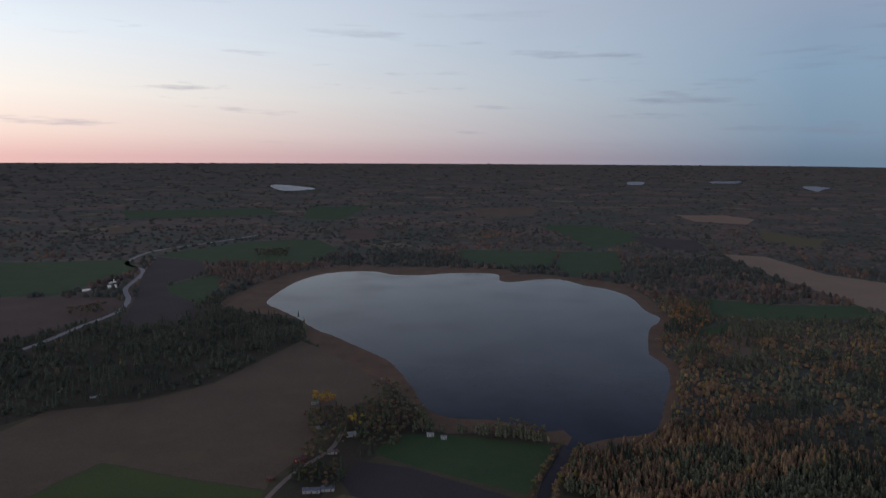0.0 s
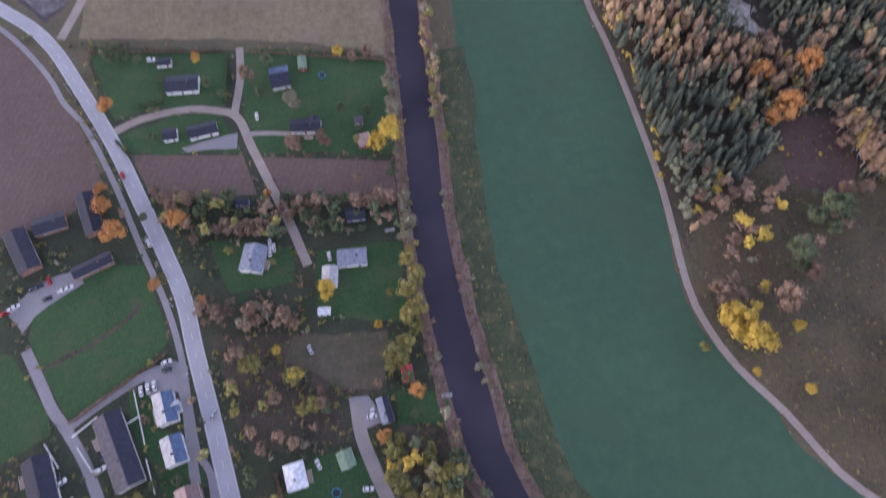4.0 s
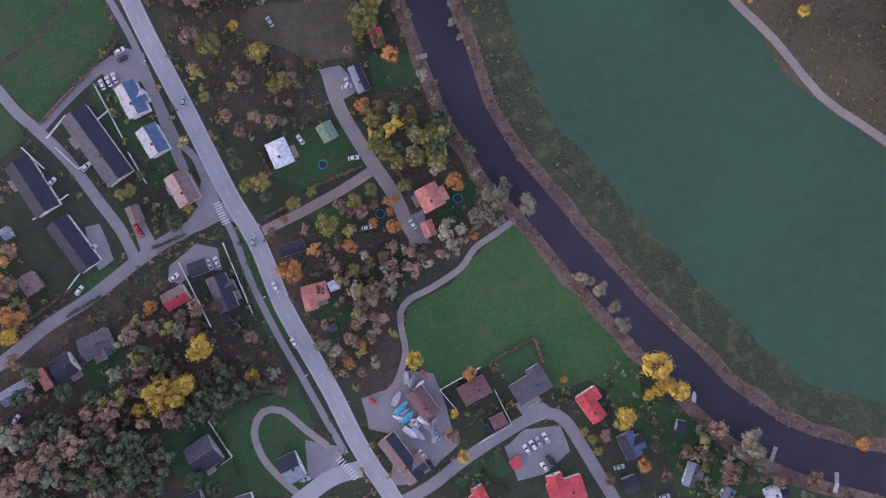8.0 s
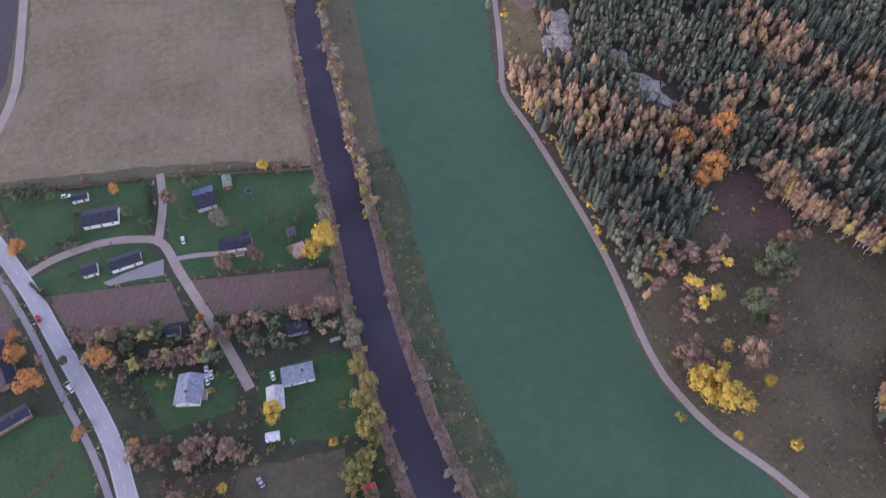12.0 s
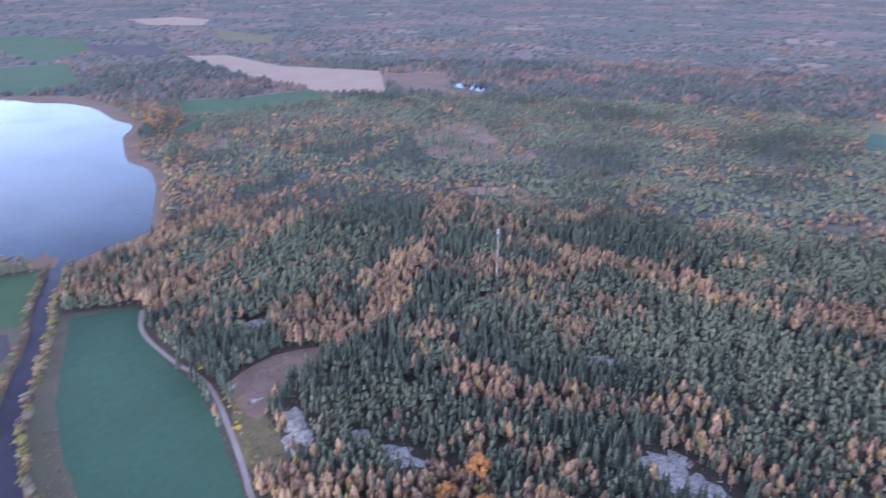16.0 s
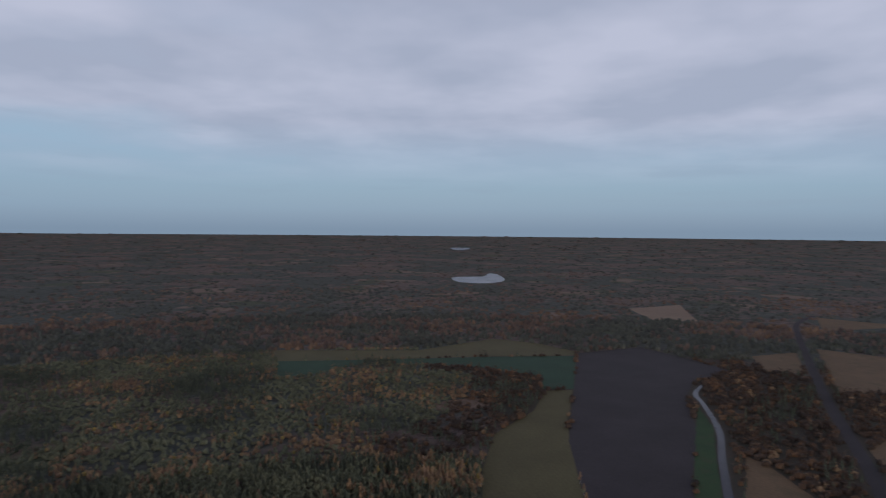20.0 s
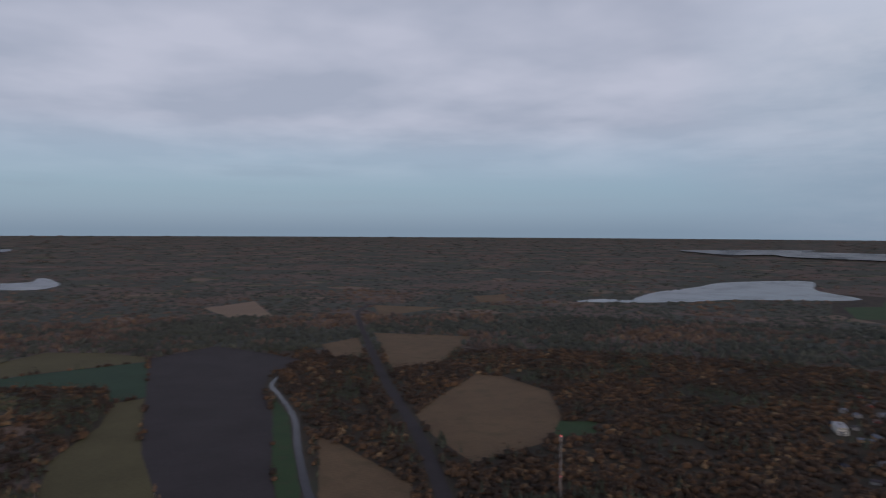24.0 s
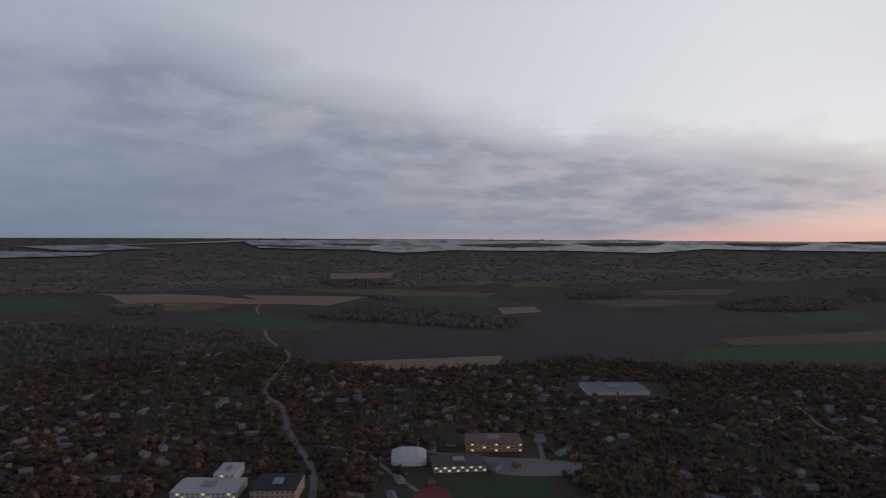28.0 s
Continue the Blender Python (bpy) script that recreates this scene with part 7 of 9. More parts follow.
def tree_kit(name, mat, bark, tall, n, size, squash, seeds, label, lean=0.5):
    """Three models of a kind, about 1 m in crown radius; stood out of sight below ground until copied."""
    kits = []
    for s in seeds:
        base = new(name)
        tv, tf = tapered(0.07, tall * 0.72, 6, 0.05)
        part_of = [((tv, tf), 0)]
        g = np.random.default_rng(s)
        for k in range(5):
            a = g.uniform(0, 6.28)
            bv, bf = tapered(0.03, 0.75, 4)
            tilt = np.array(Euler((0, radians(g.uniform(35, 60)), a)).to_matrix())
            part_of.append(((bv @ tilt.T + np.array([0, 0, tall * g.uniform(0.35, 0.55)]), bf), 0))
        v, f, _ = joined(part_of)
        link("trunk", v, [tuple(t) for t in f], bark, base)
        v, f = crown_shape(n, size, squash, s)
        v[:, 2] += tall - squash * 0.95
        link("crown", v, f, mat, base)
        tagged(base, label, "tree", name.replace("_", " ") + "s")
        kits.append(base)
    return kits


KITS = {
    "yellow": tree_kit("yellow_tree", M["yellow"], M["bark"], 2.1, 560, 0.080, 1.0, (1, 2), "leafy tree in full bright yellow autumn colour"),
    "orange": tree_kit("orange_tree", M["orange"], M["bark"], 2.1, 540, 0.080, 1.0, (3, 4), "broad tree with orange autumn leaves"),
    "olive": tree_kit("olive_tree", M["olivetree"], M["bark"], 2.1, 540, 0.080, 1.0, (5, 6), "tree with dull olive-yellow autumn leaves"),
    "rust": tree_kit("rust_tree", M["rust"], M["bark"], 2.1, 480, 0.075, 1.0, (7, 8), "half-bare tree with thin rust-pink leaves"),
    "willow": tree_kit("willow", M["willow"], M["bark"], 1.9, 540, 0.078, 0.9, (9, 10), "pale grey-green willow near the water"),
    "green": tree_kit("green_tree", M["green"], M["bark"], 2.2, 540, 0.080, 1.05, (11, 12), "dark green bushy tree still in leaf"),
}
used = {k: 0 for k in KITS}
tree_rng = random.Random(5)


def trees(kind, *spots):
    for x, y, r in spots:
        kit = KITS[kind][used[kind] % len(KITS[kind])]
        s = max(r, 0.9) * tree_rng.uniform(1.12, 1.38)
        t = copy_thing(kit, pose(x, y, 0.05, 0, 0, tree_rng.uniform(0, 360)))
        t.scale = (s, s, s * tree_rng.uniform(0.9, 1.25) * (1.0 if s > 2.5 else 1.2))
        used[kind] += 1


trees("yellow", *[(68.9, -74.9, 5.3), (74.9, -86.3, 4.1), (68.2, -85.2, 2.9), (64.3, -87.1, 2.4), (72.1, -83.3, 3.1), (53.1, -92.6, 4.3), (-23.5, -50.9, 3.7), (-114.7, -39.2, 5.1), (-123.6, -39.5, 5.0), (-128.7, -39.4, 3.7), (-126.6, -44.8, 4.0), (-119.1, -42.9, 3.9), (-135.6, -45.3, 3.0), (-104.5, -26.5, 5.0), (-88.6, -42.0, 2.9), (-54.7, 82.0, 3.6), (-62.6, 94.0, 2.2), (-177.9, -4.6, 4.3), (-13.9, -93.8, 2.6), (-13.3, -76.3, 2.1), (-161.8, -68.0, 3.2), (-105.8, -22.7, 2.9)])
trees("yellow", *[(135.8, 78.0, 8.0), (139.4, 69.9, 6.4), (133.4, 82.2, 5.3), (-3.4, 195.1, 6.7), (-9.9, 191.0, 5.0), (-38.8, 116.8, 4.3), (-18.5, 100.1, 2.0), (161.1, 74.6, 2.7), (157.4, 47.9, 2.4), (137.7, 57.7, 2.1), (136.2, 87.1, 3.2), (-98.6, 257.5, 2.3), (-25.3, 253.5, 2.8)])
trees("orange", *[(-63.2, -5.0, 4.4), (-37.9, -0.7, 3.4), (8.3, 14.3, 3.6), (-4.9, 69.0, 3.2), (-20.4, 52.3, 2.7), (-49.4, -46.2, 2.8), (-19.3, 2.9, 2.9), (10.5, -8.3, 1.8), (32.7, -73.2, 1.4), (-3.9, -61.4, 3.0), (-174.7, 3.0, 4.0), (55.8, -114.2, 3.0), (-27.1, 6.0, 2.0), (-19.5, 8.7, 1.8), (-121.4, -6.2, 2.7), (-43.0, -40.5, 2.1), (143.7, -126.2, 2.5), (-64.6, -5.8, 2.1), (-16.0, 13.6, 1.6)])
trees("orange", *[(-104.6, 161.5, 4.5), (-142.7, 232.5, 3.5), (-132.3, 156.4, 5.7), (-139.9, 173.7, 4.1), (-141.1, 183.0, 3.0), (189.1, 208.1, 5.2), (213.5, 208.6, 6.8), (194.1, 184.2, 7.0), (185.3, 180.1, 4.4), (-114.9, 131.6, 2.7), (-93.8, 120.7, 2.6), (-64.4, 172.7, 1.7)])
trees("olive", *[(-73.1, 88.6, 4.1), (-48.3, 69.2, 3.0), (-52.6, 67.5, 2.6), (-12.3, 85.4, 5.2), (-7.0, 88.6, 4.2), (-15.2, 81.1, 2.8), (-3.6, 41.5, 3.4), (-1.6, 35.3, 3.6), (4.2, 35.8, 3.4), (1.4, 28.9, 4.1), (-4.6, 27.6, 3.6), (2.9, 23.6, 3.4), (-12.7, 27.3, 2.9), (-19.7, 36.2, 3.2), (-15.6, 32.3, 3.4), (-11.7, 17.2, 2.9), (-32.7, 16.0, 3.2), (-25.0, 19.2, 2.9), (-66.6, 32.1, 3.7), (-72.5, 31.7, 3.0), (-55.8, 20.4, 2.5), (-48.2, 23.2, 2.1), (-44.5, 10.1, 4.1), (-17.5, 45.5, 3.2), (-14.5, 50.2, 2.7), (-97.5, 28.5, 2.1), (-118.5, 41.1, 2.7), (-122.2, 40.1, 2.2), (-31.8, -9.0, 2.0), (-2.5, 45.8, 2.3), (1.4, 33.5, 3.2), (38.3, -99.2, 2.2), (39.5, -104.2, 1.9), (35.8, -95.1, 1.9), (-39.2, -10.7, 2.5), (-80.1, 70.0, 2.2), (51.1, -94.0, 3.4)])
trees("olive", *[(-2.5, 129.0, 3.3), (0.3, 120.3, 3.8), (-3.7, 114.0, 4.0), (-0.2, 105.5, 4.2), (-5.2, 100.9, 3.7), (-2.5, 96.7, 3.2), (-8.2, 89.8, 3.6), (-10.6, 82.7, 3.4), (-0.8, 133.0, 2.6), (-11.7, 114.5, 1.7), (-82.8, 144.0, 1.9), (-62.8, 135.7, 1.6), (-19.8, 197.3, 2.0), (144.0, 187.4, 2.7), (118.7, 71.4, 2.1), (-74.8, 88.9, 3.7), (-55.1, 82.1, 3.7), (21.7, 215.9, 2.3), (24.3, 193.1, 2.5)])
trees("rust", *[(-79.3, 92.6, 3.9), (-63.6, 73.0, 3.3), (-45.0, 74.3, 2.1), (-44.7, 69.0, 2.8), (-63.0, 57.0, 3.1), (-56.8, 54.1, 2.6), (-38.8, 15.2, 3.4), (-30.5, 11.4, 2.9), (-25.4, 13.2, 2.3), (-20.9, 74.2, 2.1), (2.4, 85.6, 3.5), (-73.6, 60.6, 2.9), (-104.3, -10.4, 3.4), (-129.7, -14.4, 4.0), (-122.5, -13.5, 3.7), (-122.6, -50.5, 5.0), (-85.3, -27.7, 2.6), (-78.2, -50.5, 3.1), (-146.1, -41.9, 4.6), (-174.6, 14.5, 4.8), (-183.3, -58.5, 4.7), (-162.8, -52.0, 5.8), (-172.7, -53.9, 5.4), (-156.8, -64.8, 4.7), (-146.8, -71.9, 3.7), (88.2, -106.2, 4.0), (88.8, -124.6, 4.6), (73.9, -112.8, 3.0), (108.0, -132.7, 2.9), (121.5, -134.8, 3.8)])
trees("rust", *[(-33.3, -19.2, 3.6), (-46.9, -36.9, 3.0), (-33.9, -12.1, 2.5), (-16.3, -84.1, 3.3), (44.4, -99.1, 2.7), (-39.2, -24.7, 3.0), (-53.1, -14.9, 2.3), (-35.9, -30.2, 2.7), (-178.9, -14.8, 3.5), (-110.6, -12.4, 2.9), (-96.6, -12.2, 2.4), (-127.8, -38.7, 2.5), (-131.0, -28.5, 3.5), (-155.4, -41.5, 3.9), (-175.7, -29.6, 2.9), (-191.7, -63.6, 5.0), (-146.4, -51.9, 3.9), (-43.3, -31.9, 2.5), (-46.5, -6.8, 2.1), (-24.6, -12.0, 2.7), (-18.0, -13.5, 2.5), (-11.7, -11.6, 2.0), (-39.2, -38.8, 2.5), (-45.7, -51.2, 2.3), (8.3, 47.9, 2.1), (-67.3, 12.1, 2.1), (-61.8, 15.4, 1.8), (-69.8, 52.9, 2.4), (79.5, -114.1, 2.5), (64.2, -119.9, 3.0), (96.9, -130.1, 2.3), (41.5, -116.9, 2.7)])
trees("rust", *[(-34.9, 197.7, 3.7), (-50.1, 196.4, 3.1), (-86.5, 113.2, 3.6), (-101.1, 174.5, 3.4), (-73.2, 114.0, 3.6), (-69.7, 108.3, 2.8), (-58.8, 108.1, 3.8), (-54.1, 104.4, 2.5), (-65.9, 112.2, 2.8), (-89.7, 116.2, 2.8), (-92.5, 111.4, 2.3), (-82.9, 114.5, 2.8), (-17.4, 161.8, 2.9), (-22.8, 161.0, 2.7), (-13.5, 161.3, 2.9), (-8.3, 160.0, 2.4), (-82.8, 154.1, 2.4), (-77.7, 152.8, 2.4), (-72.6, 152.7, 2.4), (-67.5, 152.1, 2.4), (-62.3, 152.0, 2.4), (-57.7, 150.8, 2.1), (-53.9, 157.6, 2.1), (-98.1, 151.8, 2.5)])
trees("rust", *[(132.5, 92.6, 5.9), (158.6, 86.4, 6.0), (170.8, 137.5, 4.4), (146.6, 118.5, 3.9), (175.6, 97.6, 4.6), (131.3, 96.8, 3.7), (162.5, 83.2, 3.9), (219.4, 174.8, 5.2), (225.1, 167.3, 5.2), (228.0, 156.9, 5.8), (207.3, 137.3, 3.7), (145.0, 136.4, 4.5), (137.6, 129.9, 3.6), (153.5, 141.4, 4.0), (137.7, 143.5, 4.0), (129.8, 137.0, 2.8), (217.0, 161.7, 4.2), (216.5, 136.1, 3.4)])
trees("willow", *[(21.0, 4.9, 5.4), (15.7, -0.1, 4.5), (33.6, -0.4, 4.3), (26.4, 8.2, 3.6), (-58.5, -36.9, 3.2), (-54.2, -40.3, 2.5), (-34.3, -23.6, 3.0), (54.4, -40.1, 3.0), (58.1, -49.1, 2.8), (59.9, -56.6, 3.3), (48.9, -34.1, 2.5), (51.6, -37.1, 2.3), (99.9, -116.6, 4.6), (99.9, -111.4, 3.6), (95.0, -117.8, 3.3), (103.3, -124.5, 3.4), (8.0, 46.9, 2.5), (10.6, 38.3, 2.7), (12.2, -3.4, 2.7), (5.2, 82.7, 2.1), (21.7, 75.3, 2.1), (23.6, 69.2, 1.6), (-52.4, 53.3, 1.9), (84.1, -67.5, 1.4), (-28.6, -19.1, 2.0)])
trees("willow", *[(-1.0, 226.9, 4.2), (-1.4, 214.5, 3.8), (-0.9, 155.6, 2.6), (-1.3, 145.2, 3.1), (1.1, 161.4, 2.1), (-50.6, 221.0, 4.7), (-1.5, 187.3, 2.8), (21.3, 224.0, 2.1), (21.7, 238.7, 2.1), (18.4, 160.7, 1.9), (18.4, 154.5, 1.6), (24.6, 74.5, 1.9), (22.4, 83.5, 1.5), (26.1, 249.5, 2.2), (22.6, 108.2, 1.5)])
trees("green", *[(-105.7, -44.0, 4.1), (-100.3, -47.6, 4.6), (-93.2, -47.0, 4.1), (-86.4, -46.2, 3.8), (-82.3, -50.0, 3.3), (-98.6, -38.6, 4.1), (-88.7, -36.8, 3.1), (-126.8, -23.0, 4.2), (-121.6, -28.4, 3.7), (-103.6, 24.2, 3.1), (-121.4, -78.0, 4.1), (-114.3, -82.6, 3.5), (-150.6, -59.2, 4.2), (-140.8, -66.7, 4.6), (-143.4, -58.5, 3.9), (-136.2, -57.9, 3.3), (81.5, -105.1, 2.7), (62.3, -107.6, 2.7), (-179.8, -45.1, 4.1), (-167.0, -41.1, 3.2), (-73.9, 41.3, 2.8), (-88.3, 15.9, 2.1), (-141.3, -5.1, 2.3), (-122.6, 4.4, 2.5), (-8.2, 74.6, 3.0), (7.6, 40.1, 3.0), (11.4, 32.4, 2.7), (-66.2, 25.7, 2.1), (-41.6, 3.7, 2.0), (-57.4, -4.1, 1.8), (-75.0, 46.1, 2.1), (81.2, -116.9, 2.8), (-102.7, 45.9, 2.2), (-112.0, 45.8, 2.0), (69.0, -88.0, 1.9), (-7.3, 59.6, 1.6)])
trees("green", *[(196.1, 128.6, 7.2), (171.7, 107.0, 5.7), (186.1, 124.0, 4.7), (203.2, 129.2, 4.6), (-143.6, 264.7, 3.0), (-139.2, 263.7, 3.0), (-134.9, 263.5, 3.0), (-129.0, 261.6, 2.6), (-85.4, 172.4, 2.5), (-89.3, 170.8, 2.2), (-44.8, 167.0, 2.4), (-40.9, 165.0, 2.4), (-33.1, 163.9, 2.4), (-27.8, 164.7, 2.4), (-23.2, 155.9, 2.1), (-41.6, 153.0, 2.4), (-31.5, 148.7, 2.1), (-21.3, 147.3, 2.3), (-56.6, 168.6, 2.2), (-82.8, 167.5, 2.2), (-75.1, 157.5, 2.2), (-95.7, 166.2, 2.8), (-77.6, 162.3, 2.5), (-26.7, 217.1, 2.6), (-120.3, 227.8, 2.2), (-42.2, 121.9, 2.0), (-5.4, 175.8, 2.2), (-121.5, 166.7, 2.0), (194.8, 118.3, 3.6), (173.5, 101.1, 3.4)])
trees("rust", *[(-36, 199, 4), (-51, 199, 4), (-72, 243, 4), (-21, 175, 2.5), (-9, 250, 3.5), (-18, 249, 3), (-117, 179, 2.8), (-113, 175, 2.8), (-109, 172, 2.8), (-107, 178, 2.8), (-103, 174, 2.8)])
trees("rust", *[(-88 + 2.7 * k, 155.5 + (k % 3) * 0.7, 2.5) for k in range(11)], *[(-60 + 3 * k, 160 + (k % 2) * 4, 2.5) for k in range(7)], *[(-23 + 2.8 * k, 160 + (k % 2) * 1.6, 2.5) for k in range(7)])
trees("willow", *[(-50, 223, 4.6), (-1, 230, 4.2), (-1, 211, 4.2), (0, 160, 3.6), (1, 148, 4.0), (-2, 140, 3.2)])
trees("green", *[(-62, 251, 3.2), (-66, 232, 2.8), (-146, 268, 3), (-143, 269, 3), (-138, 267, 2.6), (-117, 247, 2.2), (-116, 236, 2), (-93, 241, 2.4), (-18, 204, 2.2), (-13, 214, 2.2), (-47, 201, 1.8), (-86, 234, 2), (-120, 212, 2.4), (-46, 156, 3), (-33, 149, 3.2), (-83, 172, 3), (-93, 172, 3), (-39, 165, 3)])
trees("green", *[(-162, -57, 4.6), (-154, -54, 4.4), (-148, -60, 4.8), (-146, -70, 4.6), (-156, -70, 4.4), (-167, -66, 4.2), (-140, -60, 3.8), (-174, -21, 3.4), (-163, -31, 3.8), (-152, -36, 3.6), (-170, -42, 4.0), (-181, -30, 3.6), (-108, -46, 4.4), (-115, -50, 4.0), (-104, -55, 3.8), (-136, -77, 3.4), (-182, -50, 3.6), (-189, -41, 3.6)])
trees("orange", *[(-99, 259, 2.6), (-144, 233, 3.2), (-106, 163, 3.8), (-25, 255, 2.4)])
for kind, kits in KITS.items():
    for kit in kits:
        for o in [*kit.children, kit]:
            bpy.data.objects.remove(o)

# ---- houses ----
WALLS = {
    "white": plain("white_boards", (0.66, 0.65, 0.62), 0.7, 0, 0.12), "ochre": plain("ochre_boards", (0.42, 0.27, 0.15), 0.8, 0, 0.15),
    "red": plain("red_boards", (0.25, 0.060, 0.045), 0.8, 0, 0.2), "grey": plain("grey_boards", (0.34, 0.34, 0.35), 0.8, 0, 0.15),
    "peach": plain("peach_boards", (0.55, 0.38, 0.30), 0.8, 0, 0.12), "brick": plain("brown_brick", (0.24, 0.13, 0.09), 0.85, 0, 0.25, 2.0),
}
ROOFS = {
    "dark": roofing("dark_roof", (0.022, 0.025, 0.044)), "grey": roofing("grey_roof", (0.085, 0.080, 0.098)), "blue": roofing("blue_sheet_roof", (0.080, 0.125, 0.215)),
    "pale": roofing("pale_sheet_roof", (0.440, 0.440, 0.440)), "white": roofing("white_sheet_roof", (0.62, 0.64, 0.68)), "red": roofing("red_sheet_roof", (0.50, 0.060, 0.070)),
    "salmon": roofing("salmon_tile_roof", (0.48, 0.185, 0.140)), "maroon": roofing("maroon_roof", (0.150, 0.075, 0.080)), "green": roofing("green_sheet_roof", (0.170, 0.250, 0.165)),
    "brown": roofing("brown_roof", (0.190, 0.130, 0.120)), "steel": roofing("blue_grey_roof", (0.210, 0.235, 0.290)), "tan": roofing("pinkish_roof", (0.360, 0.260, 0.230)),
}
M["glass"], gn, gb = material("window_glass", 0.08)
gb.inputs["Base Color"].default_value = (0.02, 0.025, 0.03, 1)
M["trim"] = plain("white_trim", (0.70, 0.70, 0.70), 0.6, 0, 0.08)
M["lit"], ln, lb = material("lit_window", 0.4)
lb.inputs["Base Color"].default_value = (0.8, 0.6, 0.3, 1)
lb.inputs["Emission Color"].default_value, lb.inputs["Emission Strength"].default_value = (1.0, 0.72, 0.36, 1), 0.9
M["deckwood"] = plain("deck_boards", (0.30, 0.24, 0.19), 0.85, 0, 0.25, 1.2)
M["chimney"] = plain("chimney_brick", (0.22, 0.12, 0.10), 0.9)
M["door"] = plain("door_wood", (0.16, 0.10, 0.07), 0.6)


def box(bm, x0, y0, z0, x1, y1, z1):
    vs = [bm.verts.new(p) for p in ((x0, y0, z0), (x1, y0, z0), (x1, y1, z0), (x0, y1, z0), (x0, y0, z1), (x1, y0, z1), (x1, y1, z1), (x0, y1, z1))]
    for f in ((3, 2, 1, 0), (4, 5, 6, 7), (0, 1, 5, 4), (1, 2, 6, 5), (2, 3, 7, 6), (3, 0, 4, 7)):
        bm.faces.new([vs[i] for i in f])


def box_mesh(x0, y0, z0, x1, y1, z1):
    bm = bmesh.new()
    box(bm, x0, y0, z0, x1, y1, z1)
    return bm


def window(house, x, y, z, w_, h_, along, out):
    """A framed window standing 4 cm proud of the wall; along: x or y wall; out: the way it faces."""
    t = 0.05 * out
    if along == "x":
        fr = link("window_frame", *frame_rect(w_, h_), M["trim"], house)
        fr.matrix_basis = pose(x, y + t, z, 90, 0, 0 if out < 0 else 180)
    else:
        fr = link("window_frame", *frame_rect(w_, h_), M["trim"], house)
        fr.matrix_basis = pose(x + t, y, z, 90, 0, 90 if out > 0 else -90)
    link("pane", [(-w_ / 2, -h_ / 2, -0.02), (w_ / 2, -h_ / 2, -0.02), (w_ / 2, h_ / 2, -0.02), (-w_ / 2, h_ / 2, -0.02)], [(0, 1, 2, 3)], M["glass"], fr)


def frame_rect(w_, h_):
    b = 0.12
    v, f = [], []
    for z in (0.03, -0.05):
        v += [(-w_ / 2, -h_ / 2, z), (w_ / 2, -h_ / 2, z), (w_ / 2, h_ / 2, z), (-w_ / 2, h_ / 2, z),
              (-w_ / 2 + b, -h_ / 2 + b, z), (w_ / 2 - b, -h_ / 2 + b, z), (w_ / 2 - b, h_ / 2 - b, z), (-w_ / 2 + b, h_ / 2 - b, z)]
    for k in range(4):
        j = (k + 1) % 4
        f += [(k, j, 4 + j, 4 + k), (k + 8, j + 8, j, k), (4 + k, 4 + j, 12 + j, 12 + k)]
    return v, f


